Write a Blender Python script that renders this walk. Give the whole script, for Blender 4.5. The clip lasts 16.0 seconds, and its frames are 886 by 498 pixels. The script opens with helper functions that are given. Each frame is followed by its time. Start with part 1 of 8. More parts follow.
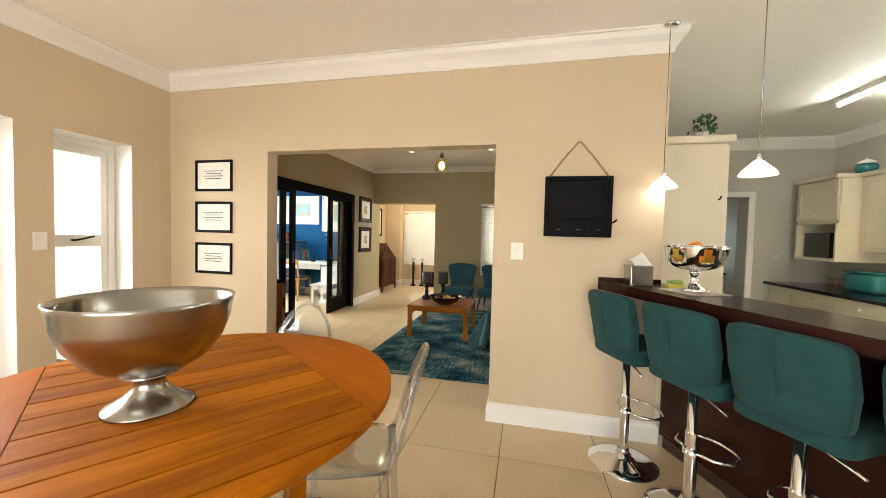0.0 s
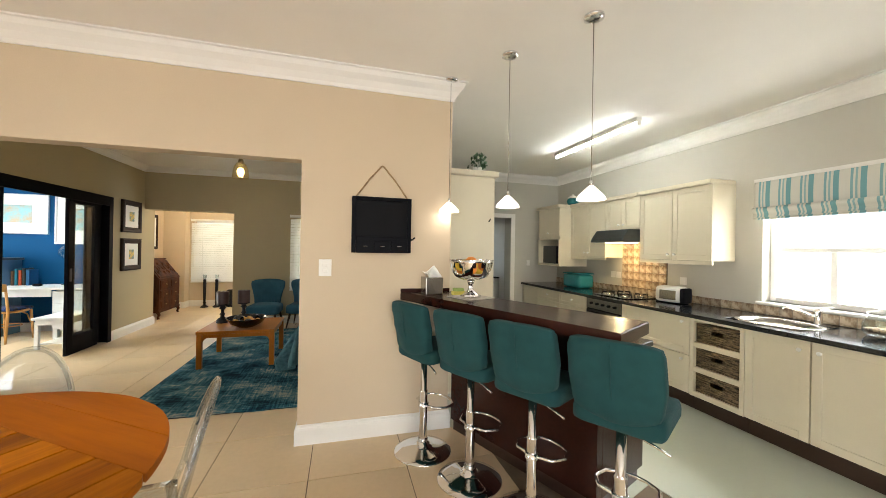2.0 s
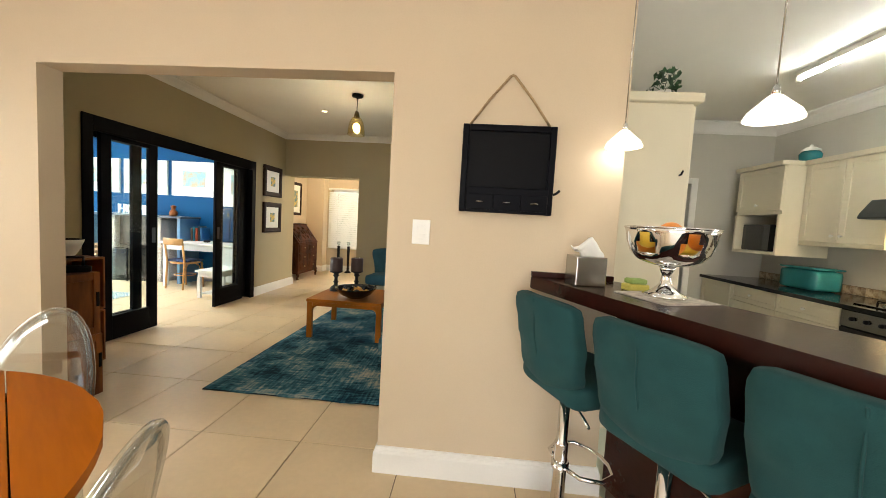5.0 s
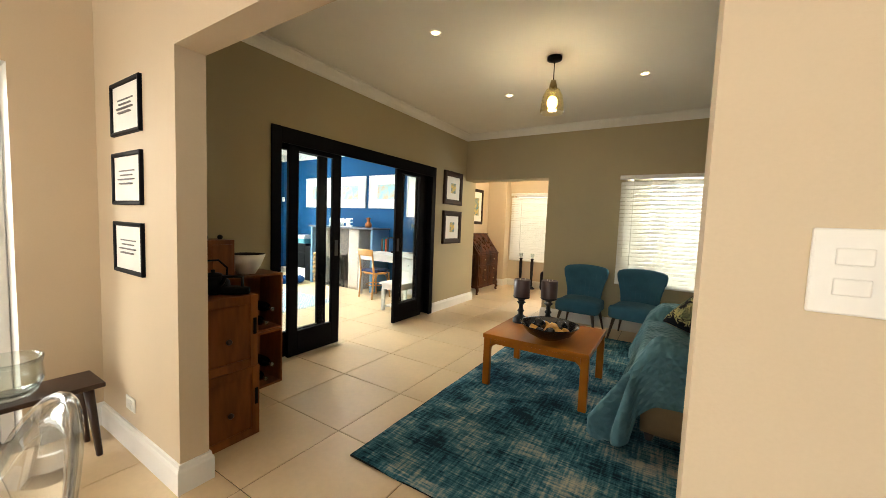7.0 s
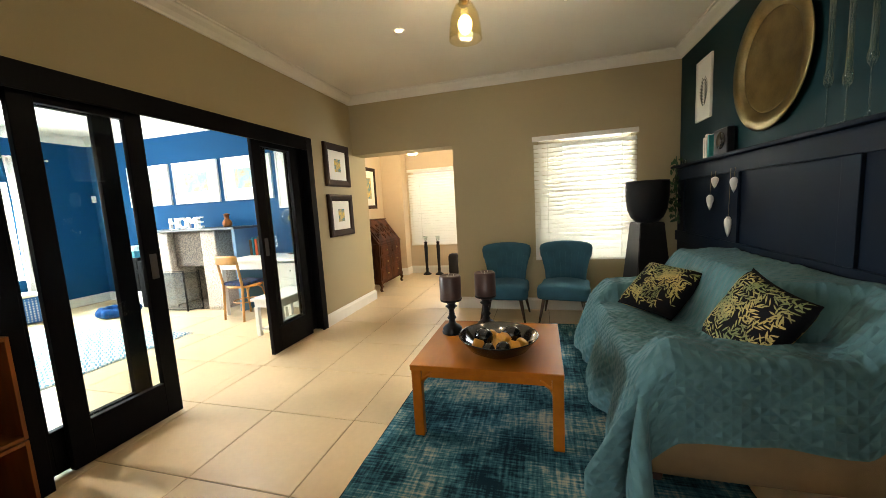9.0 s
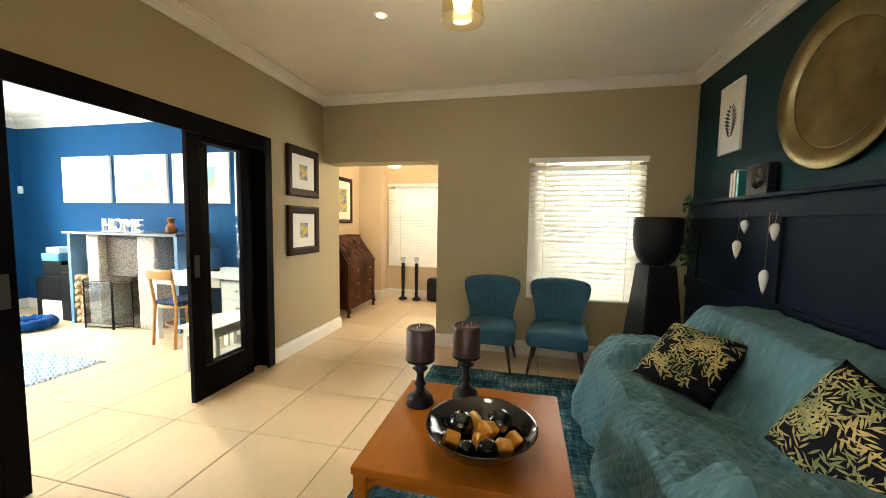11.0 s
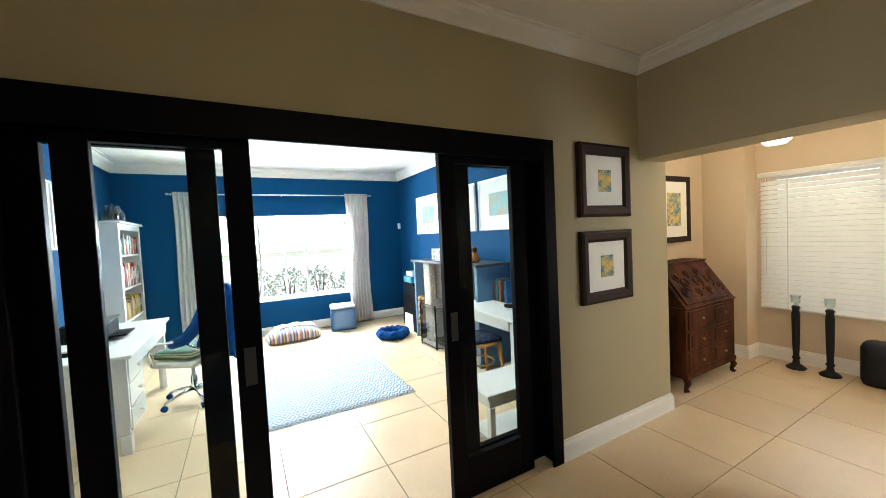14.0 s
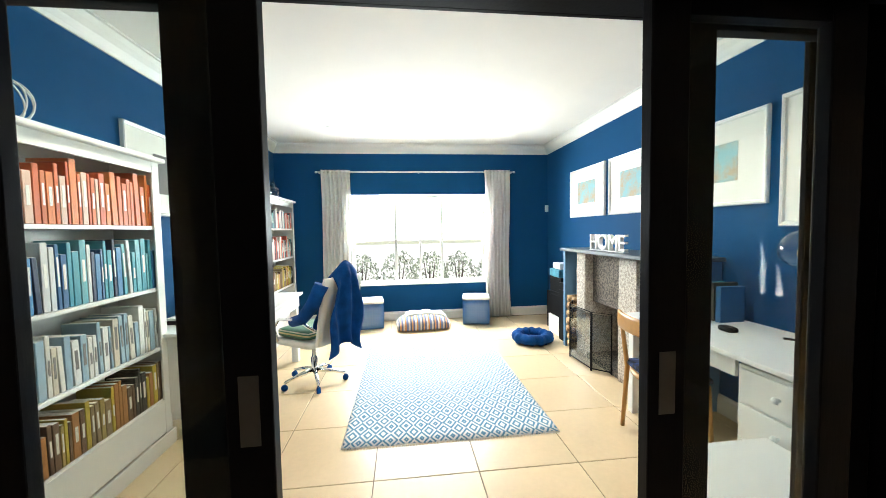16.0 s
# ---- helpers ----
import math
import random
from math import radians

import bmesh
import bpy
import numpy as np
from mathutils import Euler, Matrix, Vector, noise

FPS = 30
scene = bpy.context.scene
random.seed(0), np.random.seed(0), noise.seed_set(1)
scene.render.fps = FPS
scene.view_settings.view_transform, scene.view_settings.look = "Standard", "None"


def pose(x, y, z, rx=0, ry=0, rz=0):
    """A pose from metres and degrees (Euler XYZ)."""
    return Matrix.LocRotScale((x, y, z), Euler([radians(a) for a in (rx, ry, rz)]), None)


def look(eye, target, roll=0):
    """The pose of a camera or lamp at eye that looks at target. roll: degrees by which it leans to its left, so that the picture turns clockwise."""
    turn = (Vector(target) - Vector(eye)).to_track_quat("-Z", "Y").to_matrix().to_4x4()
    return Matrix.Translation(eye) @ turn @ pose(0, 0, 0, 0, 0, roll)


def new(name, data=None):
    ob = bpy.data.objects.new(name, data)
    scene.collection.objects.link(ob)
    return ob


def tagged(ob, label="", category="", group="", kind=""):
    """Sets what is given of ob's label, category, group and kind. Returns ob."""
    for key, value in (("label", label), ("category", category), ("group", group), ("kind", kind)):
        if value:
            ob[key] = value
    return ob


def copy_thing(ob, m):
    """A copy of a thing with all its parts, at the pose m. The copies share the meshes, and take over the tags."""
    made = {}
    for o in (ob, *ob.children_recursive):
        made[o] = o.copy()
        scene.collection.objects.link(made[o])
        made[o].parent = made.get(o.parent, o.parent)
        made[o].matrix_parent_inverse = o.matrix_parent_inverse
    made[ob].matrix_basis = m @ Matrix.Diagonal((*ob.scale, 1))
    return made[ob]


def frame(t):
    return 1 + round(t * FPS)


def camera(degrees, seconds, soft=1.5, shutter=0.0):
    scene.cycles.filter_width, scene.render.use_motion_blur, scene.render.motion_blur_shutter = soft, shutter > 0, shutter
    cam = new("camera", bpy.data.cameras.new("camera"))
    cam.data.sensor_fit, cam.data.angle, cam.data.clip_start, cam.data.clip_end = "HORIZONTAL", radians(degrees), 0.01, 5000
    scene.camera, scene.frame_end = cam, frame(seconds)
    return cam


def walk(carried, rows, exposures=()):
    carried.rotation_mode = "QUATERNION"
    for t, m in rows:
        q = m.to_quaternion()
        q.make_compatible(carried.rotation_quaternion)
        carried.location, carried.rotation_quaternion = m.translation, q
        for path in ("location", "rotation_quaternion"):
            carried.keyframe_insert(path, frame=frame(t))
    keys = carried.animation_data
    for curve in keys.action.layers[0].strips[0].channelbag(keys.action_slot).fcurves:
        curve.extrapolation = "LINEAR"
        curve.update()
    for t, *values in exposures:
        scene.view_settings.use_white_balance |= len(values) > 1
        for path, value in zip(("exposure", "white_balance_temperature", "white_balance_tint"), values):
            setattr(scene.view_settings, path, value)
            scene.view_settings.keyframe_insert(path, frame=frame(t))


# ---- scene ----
cam = camera(101.5, 16.0, 0.8)
EXPOSURES = [(0.0, 1.25, 6600, 10), (1.5, 1.2, 6300, 10), (3.0, 1.1, 6250, 10), (4.0, 1.12, 6350, 10), (5.0, 1.25, 6450, 10), (7.5, 1.28, 6800, 10), (8.0, 1.25, 6650, 10), (8.5, 1.25, 6550, 10), (9.0, 1.4, 6750, 10), (11.5, 1.48, 6850, 10), (12.0, 1.42, 6800, 10), (12.5, 1.15, 6350, 10), (13.0, 0.9, 6050, 10), (14.5, 0.8, 5950, 10), (16.0, 0.58, 6500, 10)]
PATH = [
    (0, (0.725, 0.174, 1.36), (0.281, 2.122, 1.287), 1.4),
    (0.5, (0.705, 0.126, 1.382), (0.645, 2.124, 1.321), 1.6),
    (1, (0.699, 0.077, 1.397), (0.898, 2.066, 1.364), 1.5),
    (1.5, (0.731, 0.075, 1.413), (1.117, 2.038, 1.404), 1.2),
    (2, (0.774, 0.076, 1.408), (1.316, 2.002, 1.411), 1.0),
    (2.5, (0.791, 0.078, 1.4), (1.422, 1.976, 1.395), 0.7),
    (3, (0.818, 0.139, 1.376), (1.469, 2.03, 1.365), 0.6),
    (3.5, (0.895, 0.332, 1.357), (1.548, 2.222, 1.333), 0.6),
    (4, (0.923, 0.541, 1.319), (1.425, 2.476, 1.249), 2.4),
    (4.5, (0.917, 0.784, 1.313), (1.086, 2.773, 1.19), 3.6),
    (5, (0.907, 1.042, 1.31), (0.764, 3.032, 1.17), 3.3),
    (5.2, (0.899, 1.164, 1.308), (0.628, 3.141, 1.178), 3.0),
    (7.3, (0.361, 2.235, 1.309), (-0.722, 3.909, 1.159), 2.0),
    (7.5, (0.31, 2.327, 1.307), (-0.769, 4.003, 1.148), 1.7),
    (8, (0.183, 2.533, 1.326), (-0.698, 4.315, 1.104), -3.5),
    (8.5, (0.053, 2.725, 1.302), (-0.586, 4.603, 1.05), -3.9),
    (9, (-0.057, 2.941, 1.291), (-0.587, 4.855, 1.055), -3.2),
    (9.2, (-0.09, 3.006, 1.298), (-0.573, 4.933, 1.066), -2.9),
    (11.3, (-0.18, 3.645, 1.39), (-0.637, 5.585, 1.249), 1.6),
    (11.5, (-0.194, 3.736, 1.416), (-0.76, 5.649, 1.271), 2.6),
    (12, (-0.24, 3.947, 1.481), (-1.071, 5.763, 1.37), 3.5),
    (12.5, (-0.311, 4.194, 1.55), (-1.45, 5.833, 1.418), 1.7),
    (13, (-0.375, 4.419, 1.585), (-1.868, 5.745, 1.464), 0.3),
    (13.5, (-0.54, 4.576, 1.578), (-2.201, 5.685, 1.466), -2.4),
    (14, (-0.744, 4.667, 1.524), (-2.494, 5.632, 1.442), -2.8),
    (14.5, (-0.956, 4.796, 1.472), (-2.809, 5.544, 1.395), -2.4),
    (15, (-1.168, 4.876, 1.442), (-3.104, 5.369, 1.358), -1.7),
    (15.5, (-1.4, 4.936, 1.433), (-3.37, 5.27, 1.341), -1.5),
    (16, (-1.633, 5.01, 1.403), (-3.618, 5.229, 1.298), -1.0),
]
walk(cam, [(t, look(eye, target, roll)) for t, eye, target, roll in PATH], EXPOSURES)

# ---- world, sun and large lights ----
world = bpy.data.worlds.new("sky")
scene.world = world
world.use_nodes = True
wn = world.node_tree.nodes
sky = wn.new("ShaderNodeTexSky")
sky.sky_type, sky.sun_disc = "NISHITA", False
sky.sun_elevation, sky.sun_rotation = radians(58), radians(200)
wn["Background"].inputs["Strength"].default_value = 0.15
world.node_tree.links.new(sky.outputs[0], wn["Background"].inputs[0])
sun_data = bpy.data.lights.new("sun", "SUN")
sun_data.energy, sun_data.angle, sun_data.color = 4.0, radians(0.5), (1.0, 0.95, 0.87)
sun = new("sun", sun_data)
sun.matrix_world = look((0, 0, 10), (0.35, 1.0, 10 - 1.7))


def area(name, eye, target, sx, sy, watts, color):
    d = bpy.data.lights.new(name, "AREA")
    d.shape, d.size, d.size_y, d.energy, d.color = "RECTANGLE", sx, sy, watts, color
    ob = new(name, d)
    ob.matrix_world = look(eye, target)
    return ob


def bulb(name, at, watts, color, radius=0.03):
    d = bpy.data.lights.new(name, "POINT")
    d.energy, d.color, d.shadow_soft_size = watts, color, radius
    ob = new(name, d)
    ob.location = at
    return ob


DAY, NEUTRAL, COOL, WARM = (1.0, 0.97, 0.925), (0.96, 1.0, 0.99), (0.90, 0.98, 1.0), (1.0, 0.83, 0.56)
# skylight standing in the openings
area("skylight_patio", (0.2, -3.35, 1.3), (0.2, 0, 1.2), 3.6, 2.0, 72, DAY)
area("skylight_patio_door", (-3.3, 1.35, 2.0), (-0.3, 1.2, 0.8), 1.5, 1.3, 66, DAY)
area("skylight_kitchen", (5.3, 2.07, 2.6), (3.6, 2.07, 0.8), 1.2, 1.2, 165, DAY)
area("skylight_living", (0.4, 8.4, 1.5), (0.4, 7.0, 1.2), 1.4, 1.6, 105, NEUTRAL)
area("skylight_nook", (-1.6, 10.8, 1.6), (-1.6, 9.0, 1.2), 2.0, 1.8, 22, NEUTRAL)
area("skylight_study", (-8.7, 5.28, 3.0), (-5.0, 5.28, 0.9), 3.4, 1.5, 500, COOL)
area("skylight_study_window", (-7.56, 5.28, 1.62), (-5.0, 5.28, 1.62), 2.05, 0.64, 130, COOL)
area("skylight_kitchen_window", (4.59, 2.03, 1.5), (3.0, 2.03, 1.55), 0.8, 0.9, 13, DAY)


# ---- materials ----
def mat(name, color, rough=0.6, metal=0.0, vary=0.12, scale=6.0, bump=0.05, grain=60.0, stretch=(1, 1, 1), spec=0.5,
        trans=0.0, sheen=0.0, coat=0.0, per_object=0.0, second=None):
    """A surface with a large mottling, a fine grain and a bump."""
    m = bpy.data.materials.new(name)
    m.use_nodes = True
    nt = m.node_tree
    n, l = nt.nodes, nt.links
    b = n["Principled BSDF"]
    tc = n.new("ShaderNodeTexCoord")
    mp = n.new("ShaderNodeMapping")
    mp.inputs["Scale"].default_value = stretch
    l.new(tc.outputs["Object"], mp.inputs[0])
    big = n.new("ShaderNodeTexNoise")
    big.inputs["Scale"].default_value, big.inputs["Detail"].default_value = scale, 4
    fine = n.new("ShaderNodeTexNoise")
    fine.inputs["Scale"].default_value, fine.inputs["Detail"].default_value = grain, 3
    for t in (big, fine):
        l.new(mp.outputs[0], t.inputs["Vector"])
    mix = n.new("ShaderNodeMix")
    mix.data_type = "RGBA"
    dark = second or tuple(c * (1 - vary * 2) for c in color)
    mix.inputs["A"].default_value, mix.inputs["B"].default_value = (*dark, 1), (*[min(1, c * (1 + vary * 0.3)) for c in color], 1)
    add = n.new("ShaderNodeMath")
    add.operation = "MULTIPLY_ADD"
    add.inputs[1].default_value = 0.35
    l.new(fine.outputs["Fac"], add.inputs[0])
    l.new(big.outputs["Fac"], add.inputs[2])
    ramp = n.new("ShaderNodeMapRange")
    ramp.inputs["From Min"].default_value, ramp.inputs["From Max"].default_value = (0.55, 0.80) if vary >= 0.28 else (0.4, 0.85)
    l.new(add.outputs[0], ramp.inputs["Value"])
    l.new(ramp.outputs["Result"], mix.inputs["Factor"])
    out = mix.outputs["Result"]
    if per_object:
        oi = n.new("ShaderNodeObjectInfo")
        hsv = n.new("ShaderNodeHueSaturation")
        mr = n.new("ShaderNodeMapRange")
        mr.inputs["To Min"].default_value, mr.inputs["To Max"].default_value = 1 - per_object, 1 + per_object
        l.new(oi.outputs["Random"], mr.inputs["Value"])
        l.new(mr.outputs["Result"], hsv.inputs["Value"])
        l.new(out, hsv.inputs["Color"])
        out = hsv.outputs["Color"]
    l.new(out, b.inputs["Base Color"])
    rr = n.new("ShaderNodeMapRange")
    rr.inputs["To Min"].default_value, rr.inputs["To Max"].default_value = max(0.02, rough * 0.85), min(1, rough * 1.15)
    l.new(big.outputs["Fac"], rr.inputs["Value"])
    l.new(rr.outputs["Result"], b.inputs["Roughness"])
    b.inputs["Metallic"].default_value = metal
    b.inputs["Specular IOR Level"].default_value = spec
    b.inputs["Transmission Weight"].default_value = trans
    b.inputs["Sheen Weight"].default_value = sheen
    b.inputs["Coat Weight"].default_value = coat
    if bump:
        bp = n.new("ShaderNodeBump")
        bp.inputs["Strength"].default_value, bp.inputs["Distance"].default_value = bump, 0.01
        l.new(fine.outputs["Fac"], bp.inputs["Height"])
        l.new(bp.outputs[0], b.inputs["Normal"])
    return m


def glow(name, color, strength):
    m = bpy.data.materials.new(name)
    m.use_nodes = True
    b = m.node_tree.nodes["Principled BSDF"]
    b.inputs["Base Color"].default_value = (*color, 1)
    b.inputs["Emission Color"].default_value = (*color, 1)
    b.inputs["Emission Strength"].default_value = strength
    return m


def pane_material(name, tint=(0.97, 0.99, 0.98), gloss=0.02, low=0.012, high=0.75, power=4.0):
    """Thin clear glass: it lets light through and mirrors at a slant."""
    m = bpy.data.materials.new(name)
    m.use_nodes = True
    n, l = m.node_tree.nodes, m.node_tree.links
    tr, gl, mx, lw = n.new("ShaderNodeBsdfTransparent"), n.new("ShaderNodeBsdfGlossy"), n.new("ShaderNodeMixShader"), n.new("ShaderNodeLayerWeight")
    tr.inputs[0].default_value = (*tint, 1)
    gl.inputs["Roughness"].default_value = gloss
    lw.inputs["Blend"].default_value = 0.5
    pw, ad = n.new("ShaderNodeMath"), n.new("ShaderNodeMath")
    pw.operation, ad.operation = "POWER", "MULTIPLY_ADD"
    pw.inputs[1].default_value = power
    ad.inputs[1].default_value, ad.inputs[2].default_value = high, low
    l.new(lw.outputs["Facing"], pw.inputs[0])
    l.new(pw.outputs[0], ad.inputs[0])
    l.new(ad.outputs[0], mx.inputs[0])
    l.new(tr.outputs[0], mx.inputs[1])
    l.new(gl.outputs[0], mx.inputs[2])
    l.new(mx.outputs[0], n["Material Output"].inputs[0])
    return m


def striped(name, colors, pitch, axis, rough=0.9, bump=0.2):
    """Cloth with woven stripes: colors as (place from 0 to 1, colour), repeated every pitch metres along axis."""
    m = mat(name, colors[0][1], rough, vary=0.0, grain=500, bump=bump, sheen=0.2)
    n, l = m.node_tree.nodes, m.node_tree.links
    tc, sp, dv, fr, rp = n.new("ShaderNodeTexCoord"), n.new("ShaderNodeSeparateXYZ"), n.new("ShaderNodeMath"), n.new("ShaderNodeMath"), n.new("ShaderNodeValToRGB")
    dv.operation, fr.operation = "DIVIDE", "FRACT"
    dv.inputs[1].default_value = pitch
    l.new(tc.outputs["Object"], sp.inputs[0])
    l.new(sp.outputs[axis], dv.inputs[0])
    l.new(dv.outputs[0], fr.inputs[0])
    l.new(fr.outputs[0], rp.inputs[0])
    rp.color_ramp.interpolation = "CONSTANT"
    e = rp.color_ramp.elements
    while len(e) < len(colors):
        e.new(0.5)
    for k, (at, c) in enumerate(colors):
        e[k].position, e[k].color = at, (*c, 1)
    l.new(rp.outputs[0], n["Principled BSDF"].inputs["Base Color"])
    return m


PAINT = mat("beige_wall_paint", (0.61, 0.495, 0.345), 0.75, vary=0.03, scale=1.5, grain=140, bump=0.06)
TAUPE = mat("taupe_wall_paint", (0.41, 0.345, 0.205), 0.75, vary=0.03, scale=1.5, grain=140, bump=0.06)
KPAINT = mat("grey_kitchen_paint", (0.54, 0.515, 0.44), 0.7, vary=0.03, scale=1.5, grain=140, bump=0.05)
WHITE = mat("white_paint", (0.80, 0.78, 0.73), 0.45, vary=0.03, scale=3, grain=90, bump=0.02)
CEIL = mat("ceiling_paint", (0.86, 0.83, 0.77), 0.85, vary=0.02, scale=2, grain=160, bump=0.03)
BLUE = mat("blue_study_paint", (0.005, 0.070, 0.185), 0.7, spec=0.1, vary=0.05, scale=1.5, grain=140, bump=0.05)
TEAL = mat("dark_teal_paint", (0.004, 0.026, 0.032), 0.55, spec=0.2, vary=0.06, scale=1.5, grain=140, bump=0.05)
NAVY = mat("dark_navy_panelling", (0.005, 0.010, 0.020), 0.5, spec=0.1, vary=0.06, scale=2, grain=120, bump=0.03)
TILE = mat("cream_floor_tile", (0.70, 0.54, 0.335), 0.34, vary=0.06, scale=2.2, grain=30, bump=0.01, per_object=0.035)
GROUT = mat("brown_grout", (0.17, 0.125, 0.080), 0.9, vary=0.15, scale=8)
SCREED = mat("pale_green_screed", (0.47, 0.50, 0.41), 0.3, vary=0.03, scale=0.8, grain=40, bump=0.02)
BLACK = mat("black_stained_wood", (0.004, 0.004, 0.006), 0.45, spec=0.06, vary=0.1, scale=4, grain=80, stretch=(1, 1, 0.15))
CREAM = mat("cream_cabinet_paint", (0.70, 0.63, 0.47), 0.4, vary=0.03, scale=3, grain=100, bump=0.015)
GRANITE = mat("black_granite", (0.012, 0.014, 0.016), 0.12, vary=0.3, scale=60, grain=300, bump=0.0)
MAHOG = mat("dark_mahogany", (0.026, 0.0065, 0.004), 0.20, spec=0.2, vary=0.22, scale=5, grain=40, stretch=(0.15, 1, 1))
TEALCLOTH = mat("teal_cloth", (0.018, 0.062, 0.063), 0.95, spec=0.08, vary=0.10, scale=14, grain=420, bump=0.25, sheen=0.04)
CHROME = mat("chrome", (0.78, 0.78, 0.78), 0.08, 1.0, vary=0.02, bump=0.0)
DARKSTEEL = mat("dull_dark_steel", (0.10, 0.10, 0.11), 0.4, 0.8, vary=0.1)
STEEL = mat("brushed_steel", (0.40, 0.385, 0.35), 0.24, 1.0, vary=0.08, scale=5, grain=150, stretch=(1, 1, 0.2), bump=0.03)
GLASS = pane_material("window_glass")

GHOST = pane_material("clear_polycarbonate", (0.90, 0.92, 0.93), 0.03, 0.06, 0.9, 2.2)
CLEAR = pane_material("clear_glassware", (0.93, 0.96, 0.95), 0.01, 0.05, 0.9, 2.5)
TEAK = mat("orange_teak", (0.43, 0.138, 0.004), 0.5, spec=0.06, vary=0.25, scale=2.6, grain=14, stretch=(0.5, 5, 5), bump=0.04, per_object=0.18, second=(0.20, 0.048, 0.003))
TEAKEND = mat("orange_teak_across", (0.42, 0.118, 0.005), 0.5, spec=0.06, vary=0.2, scale=2.2, grain=14, stretch=(5, 0.5, 5), bump=0.04, per_object=0.10, second=(0.30, 0.080, 0.004))
PINE = mat("orange_pine", (0.26, 0.085, 0.018), 0.5, spec=0.25, vary=0.25, scale=4, grain=30, stretch=(1, 1, 0.2), bump=0.06, second=(0.07, 0.020, 0.006))
CTABLE = mat("cherry_wood", (0.38, 0.125, 0.012), 0.35, spec=0.12, vary=0.16, scale=3, grain=26, stretch=(1, 0.2, 1), bump=0.02)
OAKDARK = mat("carved_dark_oak", (0.085, 0.030, 0.012), 0.6, spec=0.08, vary=0.3, scale=8, grain=60, stretch=(1, 1, 0.3), bump=0.25)
DARKWOOD = mat("dark_wood", (0.035, 0.015, 0.008), 0.4, vary=0.2, scale=5, grain=50, bump=0.04)
BENTWOOD = mat("honey_bentwood", (0.55, 0.27, 0.07), 0.35, vary=0.15, scale=6, grain=40, bump=0.02)
IVORY = mat("ivory_plastic", (0.78, 0.76, 0.70), 0.35, vary=0.02, bump=0.0)
BLACKMETAL = mat("black_metal", (0.007, 0.007, 0.008), 0.5, 0.0, spec=0.07, vary=0.1)
BLACKGLOSS = mat("glossy_black", (0.008, 0.008, 0.009), 0.12, vary=0.05, bump=0.0, coat=0.5)
PAPER = mat("white_paper", (0.82, 0.80, 0.74), 0.8, vary=0.03, scale=4, bump=0.02)
INK = mat("grey_ink", (0.18, 0.17, 0.16), 0.8, vary=0.1)
ROPE = mat("sisal_rope", (0.42, 0.29, 0.15), 0.9, vary=0.25, scale=40, grain=300, bump=0.5)
RUSTIC = mat("rustic_stone_tile", (0.50, 0.41, 0.29), 0.45, vary=0.30, scale=16, grain=60, bump=0.15, per_object=0.28, second=(0.24, 0.15, 0.08))
WICKER = mat("brown_wicker", (0.27, 0.19, 0.10), 0.8, vary=0.4, scale=30, grain=120, stretch=(1, 0.5, 3), bump=0.9)
ORANGE = mat("orange_peel", (0.75, 0.25, 0.02), 0.5, vary=0.12, scale=10, grain=250, bump=0.25)
LEAFGREEN = mat("green_leaf", (0.03, 0.10, 0.03), 0.5, vary=0.3, scale=10)
TEALCER = mat("teal_ceramic", (0.03, 0.22, 0.23), 0.2, vary=0.08, bump=0.01)
SHADEGLASS = glow("opal_glass_shade", (1.0, 0.95, 0.86), 0.8)
TUBELIGHT = glow("fluorescent_tube", (0.97, 1.0, 0.95), 30.0)
LAMPGLOW = glow("warm_bulb", (1.0, 0.74, 0.40), 6.0)
BLINDSTRIPE = striped("striped_blind_cloth", [(0, (0.62, 0.60, 0.52)), (0.30, (0.16, 0.34, 0.36)), (0.52, (0.60, 0.58, 0.50)), (0.62, (0.26, 0.42, 0.42)), (0.70, (0.62, 0.60, 0.52)), (0.78, (0.20, 0.37, 0.39)), (0.88, (0.62, 0.60, 0.52))], 0.155, "Y")


# ---- building blocks ----
def bx(bm, x0, x1, y0, y1, z0, z1, bev=0.0, seg=2, m=None):
    """Adds a box, with its edges rounded by bev."""
    vs = [bm.verts.new((x, y, z)) for x in (x0, x1) for y in (y0, y1) for z in (z0, z1)]
    fs = [bm.faces.new([vs[i] for i in q]) for q in ((0, 1, 3, 2), (4, 6, 7, 5), (0, 4, 5, 1), (2, 3, 7, 6), (0, 2, 6, 4), (1, 5, 7, 3))]
    if bev:
        r = bmesh.ops.bevel(bm, geom=list({e for f in fs for e in f.edges}), offset=bev, segments=seg, affect="EDGES", profile=0.5)
        vs = list({v for f in r["faces"] for v in f.verts} | {v for v in vs if v.is_valid})
    if m is not None:
        bmesh.ops.transform(bm, matrix=m, verts=vs)
    return vs


def box(x0, x1, y0, y1, z0, z1, bev=0.0, seg=2, m=None):
    bm = bmesh.new()
    bx(bm, x0, x1, y0, y1, z0, z1, bev, seg, m)
    return bm


